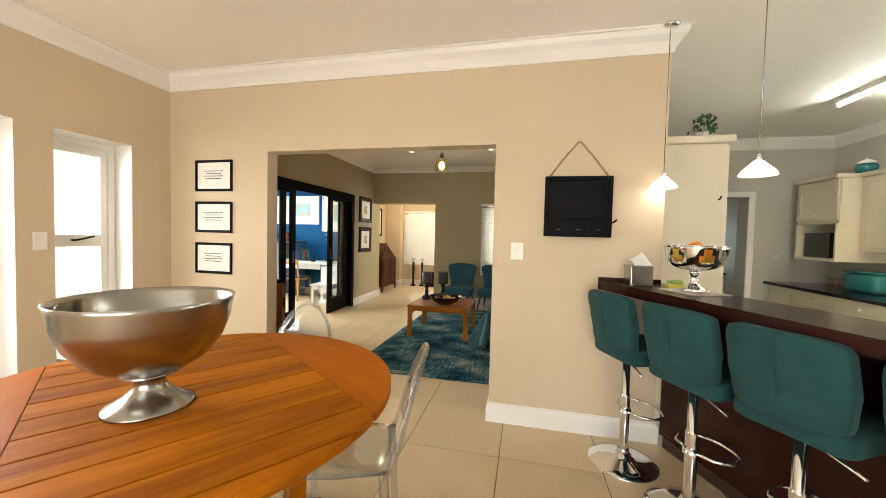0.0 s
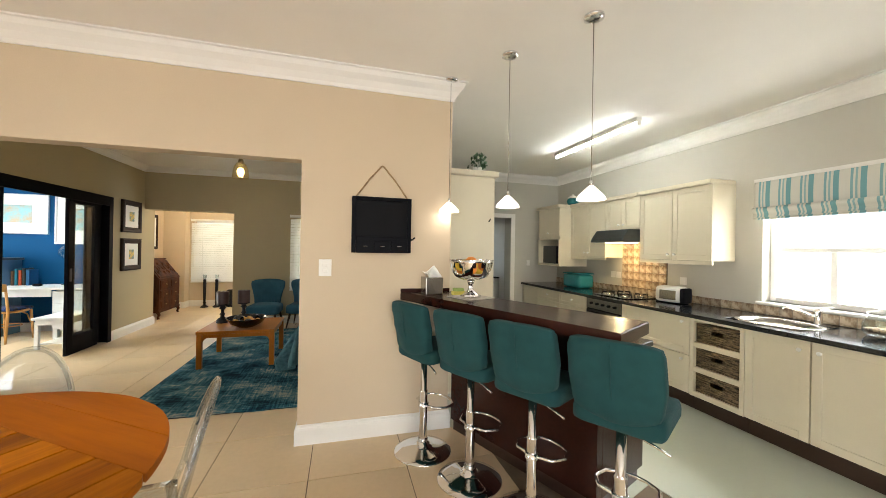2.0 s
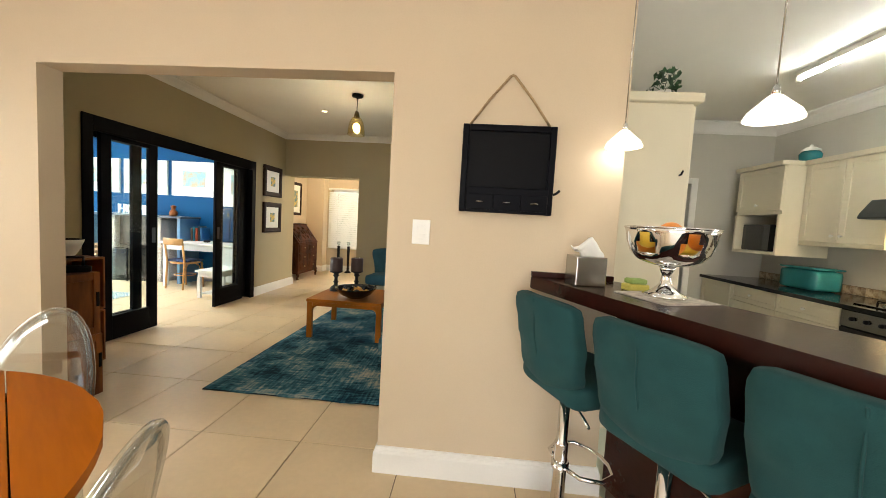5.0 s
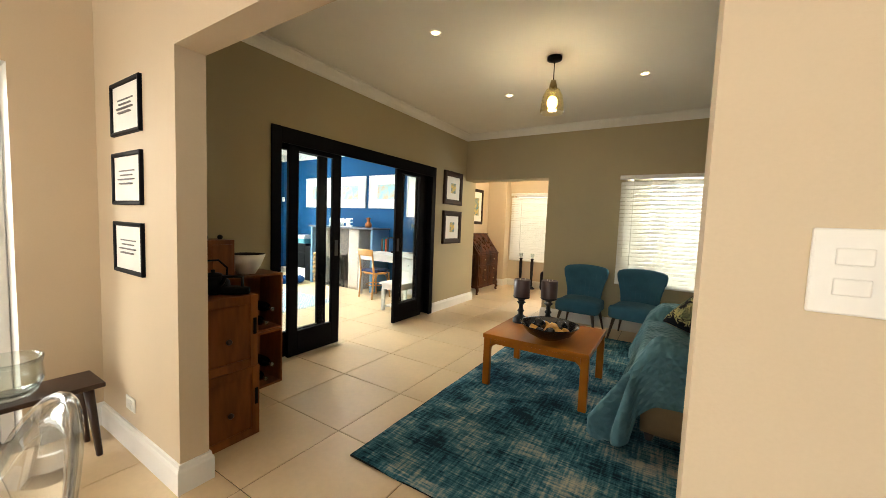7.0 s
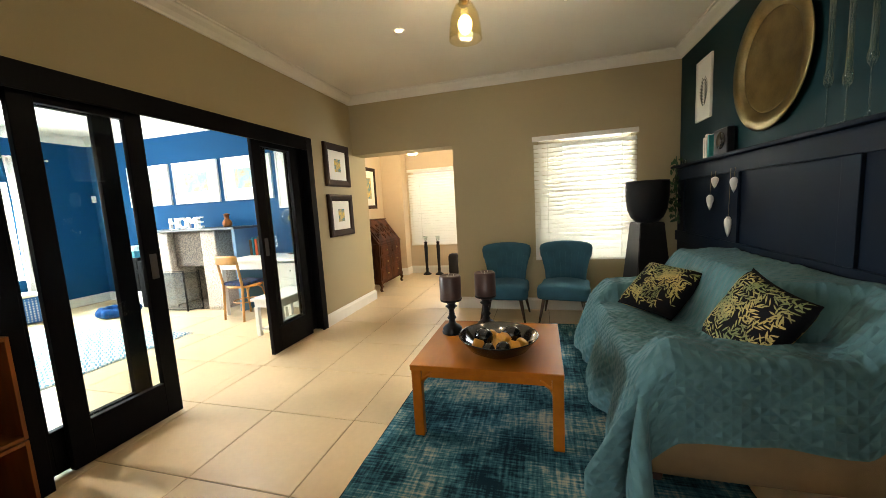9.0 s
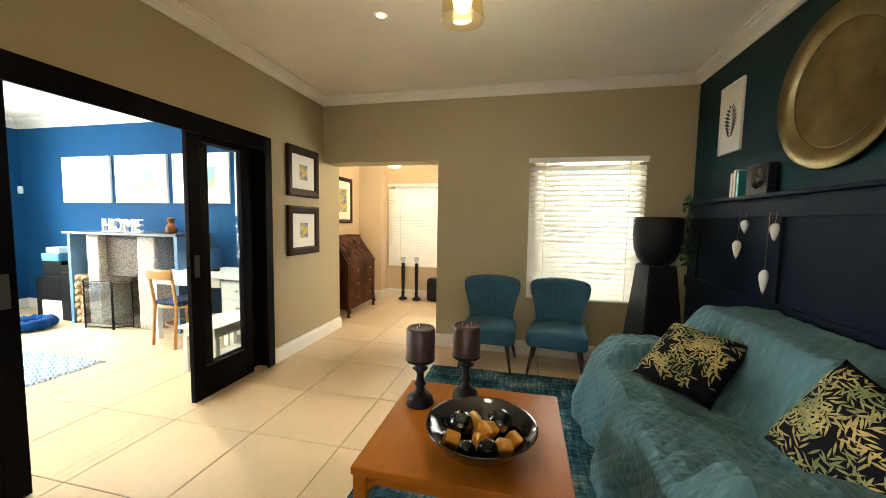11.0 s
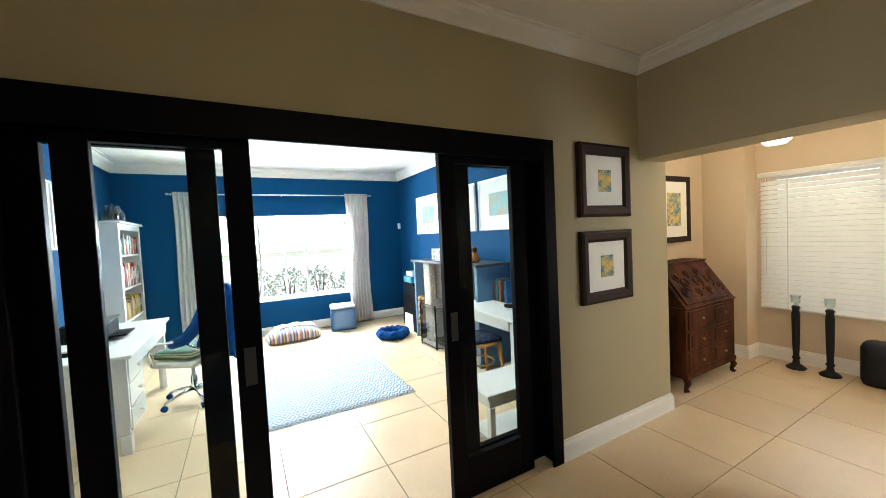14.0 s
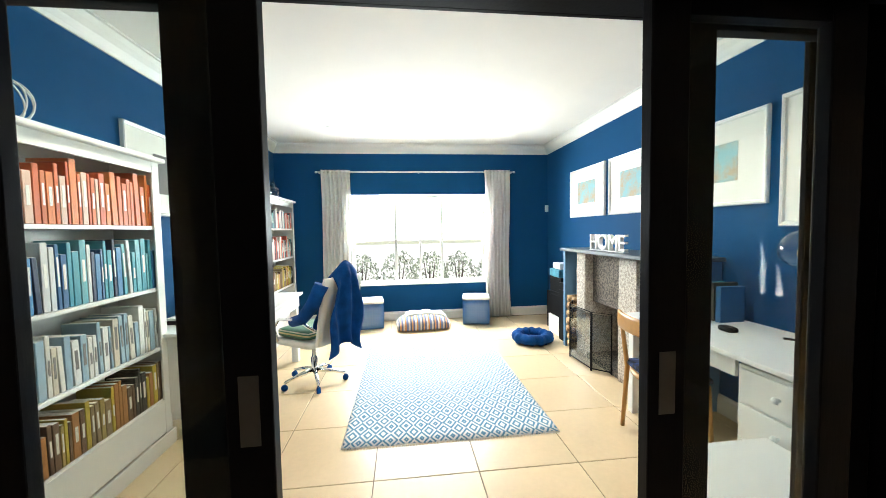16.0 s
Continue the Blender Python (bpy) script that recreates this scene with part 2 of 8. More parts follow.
def lathe(profile, seg=24, bm=None, m=None):
    """Turns a profile of (radius, height) round the z axis."""
    bm = bm or bmesh.new()
    rings = []
    for r, z in profile:
        if r < 1e-5:
            rings.append([bm.verts.new((0, 0, z))])
        else:
            rings.append([bm.verts.new((r * math.cos(2 * math.pi * k / seg), r * math.sin(2 * math.pi * k / seg), z)) for k in range(seg)])
    for a, b in zip(rings, rings[1:]):
        for k in range(seg):
            j = (k + 1) % seg
            if len(a) == 1 and len(b) == 1:
                continue
            if len(a) == 1:
                f = (a[0], b[j], b[k])
            elif len(b) == 1:
                f = (a[k], a[j], b[0])
            else:
                f = (a[k], a[j], b[j], b[k])
            bm.faces.new(f).smooth = True
    if m is not None:
        bmesh.ops.transform(bm, matrix=m, verts=[v for r in rings for v in r])
    return bm


def tube(points, r, seg=10, bm=None, closed=False, flat=1.0):
    """A round bar along points."""
    bm = bm or bmesh.new()
    pts = [Vector(p) for p in points]
    n = len(pts)
    rings, side = [], None
    for i, p in enumerate(pts):
        a = pts[(i - 1) % n] if closed or i else p
        b = pts[(i + 1) % n] if closed or i < n - 1 else p
        d = (b - a).normalized()
        if side is None:
            side = d.cross(Vector((0, 0, 1)) if abs(d.z) < 0.9 else Vector((1, 0, 0))).normalized()
        side = (side - d * side.dot(d)).normalized()
        up = d.cross(side)
        rr = r[i] if isinstance(r, (list, tuple)) else r
        rings.append([bm.verts.new(p + side * rr * math.cos(2 * math.pi * k / seg) + up * rr * flat * math.sin(2 * math.pi * k / seg)) for k in range(seg)])
    for i in range(n if closed else n - 1):
        a, b = rings[i], rings[(i + 1) % n]
        for k in range(seg):
            bm.faces.new((a[k], a[(k + 1) % seg], b[(k + 1) % seg], b[k])).smooth = True
    if not closed:
        bm.faces.new(rings[0][::-1])
        bm.faces.new(rings[-1])
    return bm


def grid(fn, nu, nv, bm=None, closed_u=False):
    """A sheet through fn(u, v) for u, v from 0 to 1."""
    bm = bm or bmesh.new()
    vs = [[bm.verts.new(fn(i / nu, j / nv)) for j in range(nv + 1)] for i in range(nu if closed_u else nu + 1)]
    for i in range(nu):
        for j in range(nv):
            k = (i + 1) % nu if closed_u else i + 1
            bm.faces.new((vs[i][j], vs[k][j], vs[k][j + 1], vs[i][j + 1])).smooth = True
    return bm


def mesh_of(name, bm, material):
    bmesh.ops.recalc_face_normals(bm, faces=bm.faces)
    me = bpy.data.meshes.new(name)
    bm.to_mesh(me)
    bm.free()
    for x in material if isinstance(material, (list, tuple)) else (material,):
        me.materials.append(x)
    return me


def part(name, bm, material, parent=None, label="", m=None):
    """One mesh object under a thing or under a part."""
    ob = new(name, mesh_of(name, bm, material))
    ob.parent = parent
    if m is not None:
        ob.matrix_local = m
    if label:
        ob["label"] = label
    return ob


def thing(name, m, label, category, group=""):
    """An Empty at a thing's base, to hold its parts."""
    ob = new(name)
    ob.empty_display_size = 0.1
    ob.matrix_world = m
    return tagged(ob, label, category, group)


def structure(name, bm, material, label=""):
    return tagged(part(name, bm, material), label, kind="structure")


def solidify(ob, t, offset=0):
    md = ob.modifiers.new("thickness", "SOLIDIFY")
    md.thickness, md.offset = t, offset
    return ob


def smooth(ob, levels=1):
    md = ob.modifiers.new("smooth", "SUBSURF")
    md.levels = md.render_levels = levels
    return ob


def wall(name, axis, c0, c1, a0, a1, z1, openings=(), mats=(PAINT, PAINT), label=""):
    """A wall from c0 to c1 across axis, from a0 to a1 along it, with openings (b0, b1, z0, z1). mats: the low and the high side."""
    bm = bmesh.new()
    cuts = sorted(openings)
    spans, at = [], a0
    for b0, b1, q0, q1 in cuts:
        spans += [(at, b0, 0, z1), (b0, b1, 0, q0), (b0, b1, q1, z1)]
        at = b1
    spans.append((at, a1, 0, z1))
    for s0, s1, q0, q1 in spans:
        if s1 - s0 > 1e-4 and q1 - q0 > 1e-4:
            if axis == "x":
                bx(bm, c0, c1, s0, s1, q0, q1)
            else:
                bx(bm, s0, s1, c0, c1, q0, q1)
    bmesh.ops.remove_doubles(bm, verts=bm.verts, dist=1e-4)
    k = 0 if axis == "x" else 1
    mid = (c0 + c1) / 2
    for f in bm.faces:
        f.material_index = 1 if f.calc_center_median()[k] > mid + 0.01 else 0
    return structure(name, bm, list(mats), label)


def sweep(profile, path, closed, bm=None):
    """A moulding along a flat path: profile of (out, z), out to the left of the way."""
    bm = bm or bmesh.new()
    n = len(path)
    rings = []
    for i, p in enumerate(path):
        p = Vector(p)
        d0 = (p - Vector(path[i - 1])).normalized() if closed or i else None
        d1 = (Vector(path[(i + 1) % n]) - p).normalized() if closed or i < n - 1 else None
        d0, d1 = d0 or d1, d1 or d0
        n0, n1 = Vector((-d0.y, d0.x)), Vector((-d1.y, d1.x))
        mi = (n0 + n1).normalized()
        mi /= max(0.3, mi.dot(n0))
        rings.append([bm.verts.new((p.x + mi.x * o, p.y + mi.y * o, z)) for o, z in profile])
    m = len(profile)
    for i in range(n if closed else n - 1):
        a, b = rings[i], rings[(i + 1) % n]
        for k in range(m):
            bm.faces.new((a[k], b[k], b[(k + 1) % m], a[(k + 1) % m]))
    if not closed:
        bm.faces.new(rings[0])
        bm.faces.new(rings[-1][::-1])
    return bm


H = 2.72
COVE = [(0.0, H - 0.09), (0.012, H - 0.09), (0.018, H - 0.075), (0.04, H - 0.05), (0.07, H - 0.03), (0.082, H - 0.014), (0.10, H - 0.012), (0.10, H - 0.001), (0.0, H - 0.001)]
COVE2 = [(o, H - (H - z) * (1.55 if z < H - 0.02 else 1)) for o, z in COVE]
SKIRT = [(0.0, 0.0), (0.018, 0.0), (0.018, 0.105), (0.014, 0.118), (0.010, 0.122), (0.008, 0.138), (0.0, 0.14)]

# ---- walls ----
Y1, Y2 = 2.83, 2.955            # wall between dining room and sitting room
XW, XW2 = -2.42, -2.68          # wall between sitting room and study
XE, XE2 = 1.342, 1.608          # wall between sitting room and kitchen
YN, YN2 = 7.306, 7.60           # north wall of the sitting room
KE, KN = 4.50, 5.76             # kitchen's east and north walls
SW, SN, SS = -7.30, 7.35, 3.13  # study's west, north and south walls
OL, OR, OH = -1.41, 0.494, 2.03  # opening from the dining room
wall("wall_dining_sitting", "y", Y1, Y2, XW, XE2, H, [(OL, OR, 0, OH)], (PAINT, TAUPE), "beige plastered wall with a wide opening")
wall("wall_sitting_kitchen", "x", XE, XE2, Y2, 7.6, H, (), (TEAL, KPAINT), "dark teal painted wall")
wall("wall_west", "x", XW2, XW, -3.2, Y1, H, [(1.999, 2.50, 0.0, 2.03), (0.55, 1.80, 0.0, 2.03)], (WHITE, PAINT), "beige plastered wall with glazed doors")
wall("wall_sitting_study", "x", XW2, XW, Y1, 7.65, H, [(3.925, 6.395, 0, 2.07)], (BLUE, TAUPE), "taupe plastered wall with a wide sliding door")
wall("wall_sitting_north", "y", YN, YN2, XW, XE, H, [(XW, -1.078, 0, 2.005), (-0.08, 0.88, 0.62, 1.95)], (TAUPE, PAINT), "taupe plastered wall with a blinded window")
wall("wall_kitchen_east", "x", KE, KE + 0.25, -3.2, KN + 0.24, H, [(1.575, 2.48, 0.985, 2.02)], (KPAINT, WHITE), "grey kitchen wall with a window over the sink")
wall("wall_kitchen_north", "y", KN, KN + 0.24, XE2, KE, H, [(2.78, 3.58, 0, 1.97)], (KPAINT, WHITE), "grey kitchen wall with a doorway")
wall("wall_south", "y", -3.2, -3.0, XW, KE, H, [(-1.6, 2.0, 0.0, 2.1)], (WHITE, PAINT), "beige plastered wall")
wall("wall_study_south", "y", SS - 0.25, SS, SW - 0.25, XW2, H, (), (WHITE, BLUE), "blue study wall")
wall("wall_study_west", "x", SW - 0.25, SW, SS, SN + 0.25, H, [(4.23, 6.33, 0.58, 1.96)], (WHITE, BLUE), "blue study wall with a wide window")
wall("wall_study_north", "y", SN, SN + 0.25, SW, XW2, H, (), (BLUE, PAINT), "blue study wall")
wall("wall_nook_west", "x", -3.2, -3.0, SN + 0.25, 9.9, H, (), (WHITE, PAINT), "cream wall of the nook")
wall("wall_nook_return", "y", 9.42, 9.9, -3.0, -2.58, H, (), (PAINT, PAINT), "cream wall of the nook")
wall("wall_nook_north", "y", 9.66, 9.9, -2.58, 0.2, H, [(-2.48, -0.9, 0.60, 1.98)], (PAINT, WHITE), "cream wall with a blinded window")
wall("wall_nook_east", "x", 0.0, 0.2, YN2, 9.66, H, (), (PAINT, WHITE), "cream wall of the nook")
wall("wall_scullery_west", "x", 2.1, 2.3, KN + 0.24, 8.0, H, (), (WHITE, WHITE), "white wall beyond the doorway")
wall("wall_scullery_east", "x", 4.0, 4.2, KN + 0.24, 8.0, H, (), (WHITE, WHITE), "white wall beyond the doorway")
wall("wall_scullery_north", "y", 7.8, 8.0, 2.3, 4.0, H, [(2.7, 3.7, 1.0, 1.9)], (WHITE, WHITE), "white wall beyond the doorway")
bm = bmesh.new()
bx(bm, SW - 0.25, KE + 0.25, -3.2, 10.0, H, H + 0.12)
structure("ceiling", bm, CEIL, "smooth white plaster ceiling")

# ---- cornices and skirtings ----
def loop(x0, x1, y0, y1):
    return [(x0, y0), (x1, y0), (x1, y1), (x0, y1)]
structure("trim_sitting_cornice", sweep(COVE, loop(XW, XE, Y2, YN), True), WHITE, "white plaster cornice")
structure("trim_study_cornice", sweep(COVE2, loop(SW, XW2, SS, SN), True), WHITE, "white plaster cornice")
structure("trim_dining_cornice", sweep(COVE2, [(XE2, KN), (XE2, Y1), (XW, Y1), (XW, -3.0), (KE, -3.0), (KE, KN)], True), WHITE, "white plaster cornice")
structure("trim_nook_cornice", sweep(COVE, [(XW - 0.58, YN2 + 0.05), (0.0, YN2 + 0.05), (0.0, 9.66), (-2.58, 9.66), (-2.58, 9.42), (-3.0, 9.42)], True), WHITE, "white plaster cornice")
for name, path in (("baseboard_pier", [(XE2, 3.4), (XE2, Y1), (OR, Y1), (OR, Y2), (XE, Y2), (XE, YN), (-1.078, YN), (-1.078, YN2), (0.0, YN2)]),
                   ("baseboard_crates", [(XW, 3.925), (XW, Y2), (OL, Y2), (OL, Y1), (XW, Y1), (XW, 2.56)]),
                   ("baseboard_sitting_west", [(-3.0, 7.65), (XW, 7.65), (XW, 6.395)]),
                   ("baseboard_nook", [(0.0, 9.66), (-2.58, 9.66), (-2.58, 9.42), (-3.0, 9.42), (-3.0, 7.65)]),
                   ("baseboard_study", [(XW2, 6.395), (XW2, SN), (SW, SN), (SW, SS), (XW2, SS), (XW2, 3.925)]),
                   ("baseboard_dining", [(XW, 0.5), (XW, -3.0), (-1.6, -3.0)])):
    structure(name, sweep(SKIRT, path, False), WHITE, "white painted skirting board")

# ---- floors ----
bm = bmesh.new()
bx(bm, SW - 0.3, KE + 0.3, -3.3, 10.0, -0.2, -0.004)
floor = structure("floor", bm, GROUT, "cream square floor tiles with dark joints")
bm = bmesh.new()
for f in ([(1.70, 2.75), (2.20, 1.70), (2.62, 1.86), (3.3, -3.0), (KE, -3.0), (KE, KN), (XE2, KN), (XE2, 2.85)],):
    a = [bm.verts.new((x, y, 0.003)) for x, y in f]
    b = [bm.verts.new((x, y, -0.003)) for x, y in f]
    bm.faces.new(a)
    bm.faces.new(b[::-1])
    for i in range(len(f)):
        j = (i + 1) % len(f)
        bm.faces.new((a[i], b[i], b[j], a[j]))
structure("floor_kitchen", bm, SCREED, "pale grey-green polished screed floor")

# ---- sliding door to the study ----
def leaf(name, x, y0, y1, handle_y, parent):
    """A black door leaf with one tall pane, in the plane at x."""
    bm = bmesh.new()
    s = 0.10
    bx(bm, x - 0.02, x + 0.02, y0, y0 + s, 0.012, 2.0, 0.004)
    bx(bm, x - 0.02, x + 0.02, y1 - s, y1, 0.012, 2.0, 0.004)
    bx(bm, x - 0.019, x + 0.019, y0 + s, y1 - s, 0.012, 0.245, 0.003)
    bx(bm, x - 0.019, x + 0.019, y0 + s, y1 - s, 1.91, 2.0, 0.003)
    d = part(name, bm, BLACK, parent, "black stained leaf with one tall pane")
    g = part("pane", box(x - 0.003, x + 0.003, y0 + s - 0.004, y1 - s + 0.004, 0.241, 1.914), GLASS, d)
    g.visible_shadow = False
    if handle_y:
        for side in (-1, 1):
            part("handle", box(x + side * 0.0195 - 0.002, x + side * 0.0195 + 0.002, handle_y - 0.022, handle_y + 0.022, 0.93, 1.09, 0.0015), DARKSTEEL, d, "dull steel flush pull")
    return d


door = thing("door_1", pose(0, 0, 0), "black stained timber sliding door, partly open, with tall glass panes", "door")
door["kind"] = "structure"
bm = bmesh.new()
for x0, x1 in ((XW2 - 0.02, XW2 + 0.0), (XW, XW + 0.02)):
    bx(bm, x0, x1, 3.915, 4.005, 0, 2.078, 0.004)
    bx(bm, x0, x1, 6.315, 6.405, 0, 2.078, 0.004)
    bx(bm, x0, x1, 4.005, 6.315, 1.945 if x1 > XW else 2.03, 2.078, 0.004)
bx(bm, XW2, XW, 3.925, 3.965, 0, 2.07)
bx(bm, XW2, XW, 6.355, 6.395, 0, 2.07)
bx(bm, XW2, XW, 3.965, 6.355, 2.03, 2.07)
part("frame", bm, BLACK, door)
for x in (-2.475, -2.535):
    part("track", box(x - 0.002, x + 0.002, 3.966, 6.354, 0.0005, 0.0015), TILE, door, "thin pale floor track")
leaf("leaf", -2.475, 4.115, 4.715, 4.665, door)
leaf("leaf", -2.535, 3.97, 4.587, 0, door)
leaf("leaf", -2.475, 5.61, 6.20, 5.66, door)
leaf("leaf", -2.535, 5.735, 6.35, 0, door)


# ---- shaping helpers ----
def deform(bm, fn):
    for v in bm.verts:
        v.co = Vector(fn(*v.co))
    return bm


def soft_box(x0, x1, y0, y1, z0, z1, bev=0.03, cuts=4, fn=None):
    """A padded block: a subdivided box with round edges, reshaped by fn."""
    bm = bmesh.new()
    bx(bm, x0, x1, y0, y1, z0, z1)
    bmesh.ops.subdivide_edges(bm, edges=bm.edges[:], cuts=cuts, use_grid_fill=True)
    c = Vector(((x0 + x1) / 2, (y0 + y1) / 2, (z0 + z1) / 2))
    h = Vector(((x1 - x0) / 2, (y1 - y0) / 2, (z1 - z0) / 2))
    b = min(bev, *h)
    for v in bm.verts:
        p = v.co - c
        q = Vector([max(-a + b, min(a - b, s)) for s, a in zip(p, h)])
        d = p - q
        if d.length > 1e-6:
            d = d.normalized() * b
        v.co = c + q + d
    if fn:
        deform(bm, fn)
    for f in bm.faces:
        f.smooth = True
    return bm


def prism(pts, z0, z1, bev=0.0, bm=None):
    bm = bm or bmesh.new()
    a = [bm.verts.new((x, y, z0)) for x, y in pts]
    b = [bm.verts.new((x, y, z1)) for x, y in pts]
    fs = [bm.faces.new(a[::-1]), bm.faces.new(b)]
    for i in range(len(pts)):
        j = (i + 1) % len(pts)
        fs.append(bm.faces.new((a[i], a[j], b[j], b[i])))
    if bev:
        bmesh.ops.bevel(bm, geom=list({e for f in fs for e in f.edges}), offset=bev, segments=2, affect="EDGES")
    return bm


def ball(r, at=(0, 0, 0), squash=1.0, seg=16, bm=None):
    n = seg // 2
    return lathe([(r * math.sin(math.pi * k / n), -r * squash * math.cos(math.pi * k / n)) for k in range(n + 1)], seg, bm, Matrix.Translation(at))


def ring_points(rx, ry, z, n=28, x=0, y=0):
    return [(x + rx * math.cos(2 * math.pi * k / n), y + ry * math.sin(2 * math.pi * k / n), z) for k in range(n)]


def words(text, size, depth, material, parent, m, name="lettering"):
    """Raised lettering in the built-in font, as a mesh."""
    cu = bpy.data.curves.new(name, "FONT")
    cu.body, cu.size, cu.extrude, cu.align_x, cu.align_y = text, size, depth, "CENTER", "CENTER"
    tmp = bpy.data.objects.new(name, cu)
    me = bpy.data.meshes.new_from_object(tmp)
    bpy.data.objects.remove(tmp)
    me.materials.append(material)
    ob = new(name, me)
    ob.parent = parent
    ob.matrix_local = m
    return ob


def picture(name, m, w, h, fw, depth, frame_mat, mount, label, art=(), group="", backing=PAPER):
    """A framed picture, hanging flat on a wall: local x along the wall, z up, facing -y. art: (x, z, w, h, material)."""
    t = thing(name, m, label, "picture", group)
    bm = bmesh.new()
    prof = [(0, 0), (0, -depth * 0.8), (fw * 0.25, -depth), (fw * 0.75, -depth * 0.85), (fw, -depth * 0.5), (fw, 0)]
    corners = [(-w / 2, 0), (w / 2, 0), (w / 2, h), (-w / 2, h)]
    rings = []
    for k, (x, z) in enumerate(corners):
        sx, sz = (1 if x < 0 else -1), (1 if z == 0 else -1)
        rings.append([bm.verts.new((x + sx * o, y, z + sz * o)) for o, y in prof])
    for k in range(4):
        a, b = rings[k], rings[(k + 1) % 4]
        for i in range(len(prof)):
            j = (i + 1) % len(prof)
            bm.faces.new((a[i], b[i], b[j], a[j]))
    part("frame", bm, frame_mat, t)
    part("mount", box(-w / 2 + fw - 0.004, w / 2 - fw + 0.004, -depth * 0.45, -0.002, fw - 0.004, h - fw + 0.004), backing, t)
    for k, (x, z, aw, ah, am) in enumerate(art):
        part("print", box(x - aw / 2, x + aw / 2, -depth * 0.45 - 0.003 * (k + 1), -depth * 0.45 + 0.001, z - ah / 2, z + ah / 2), am, t)
    return t


# ---- dining room ----
TX, TY, TR, TZ = -0.53, 1.31, 0.775, 0.75
table = thing("dining_table", pose(TX, TY, 0, 0, 0, 55), "round oiled teak dining table with slatted top", "table")
w = 0.144


def slat(s0, s1, t0, t1, clip):
    """A board within the round top: s along, t across."""
    pts = []
    for k in range(9):
        t = t0 + (t1 - t0) * k / 8
        lim = math.sqrt(max(0.0, TR * TR - t * t))
        pts.append((max(s0, -lim), min(s1, lim), t))
    pts = [p for p in pts if p[1] - p[0] > 0.01]
    if len(pts) < 2:
        return None
    return [(a, t) for a, b, t in pts] + [(b, t) for a, b, t in reversed(pts)]


for k in range(-6, 6):
    t0, t1 = k * w + 0.0215, (k + 1) * w + 0.0130
    pts = slat(-0.438, 0.438, max(-TR, t0), min(TR, t1), TR)
    if pts:
        part("board", prism(pts, TZ - 0.028, TZ, 0.0012), TEAK, table)
for side in (-1, 1):
    for k in range(2):
        a0, a1 = 0.441 + k * 0.168, 0.441 + (k + 1) * 0.168 - 0.003
        pts = []
        for q in range(9):
            s = a0 + (a1 - a0) * q / 8
            lim = math.sqrt(max(0.0, TR * TR - s * s))
            if lim > 0.02:
                pts.append((s, lim))
        if len(pts) > 1:
            poly = [(side * s, -l) for s, l in pts] + [(side * s, l) for s, l in reversed(pts)]
            b = part("end_board", prism(poly if side > 0 else poly[::-1], TZ - 0.028, TZ, 0.0012), TEAKEND, table)
bm = lathe([(TR - 0.10, TZ - 0.09), (TR - 0.075, TZ - 0.09), (TR - 0.075, TZ - 0.029), (TR - 0.10, TZ - 0.029), (TR - 0.10, TZ - 0.09)], 48)
part("apron", bm, TEAK, table)
# dark disc added below the boards to give the gaps their shade
part("gap_shade_disc", lathe([(0, TZ - 0.045), (TR - 0.105, TZ - 0.045), (TR - 0.105, TZ - 0.032), (0, TZ - 0.032)], 48), DARKWOOD, table, "dark disc added as shade behind the gaps")
for k in range(4):
    x, y = 0.42 * math.cos(math.pi / 4 + k * math.pi / 2), 0.42 * math.sin(math.pi / 4 + k * math.pi / 2)
    part("leg", box(x - 0.035, x + 0.035, y - 0.035, y + 0.035, 0, TZ - 0.03, 0.006), TEAK, table)

bowl = thing("pedestal_bowl", pose(-0.52, 1.15, TZ), "large brushed steel pedestal bowl standing on the dining table", "bowl")
part("foot", lathe([(0, 0.004), (0.12, 0.0), (0.132, 0.004), (0.128, 0.012), (0.085, 0.035), (0.052, 0.065), (0.043, 0.09), (0.050, 0.108), (0.085, 0.118), (0.06, 0.125), (0, 0.125)], 40), STEEL, bowl)
part("bowl", lathe([(0.86 * r, z) for r, z in ((0.0, 0.119), (0.06, 0.121), (0.13, 0.135), (0.20, 0.175), (0.25, 0.235), (0.278, 0.30), (0.288, 0.362), (0.296, 0.378), (0.290, 0.378), (0.280, 0.362), (0.270, 0.30), (0.243, 0.238), (0.195, 0.182), (0.125, 0.143), (0.0, 0.127))], 48), STEEL, bowl)


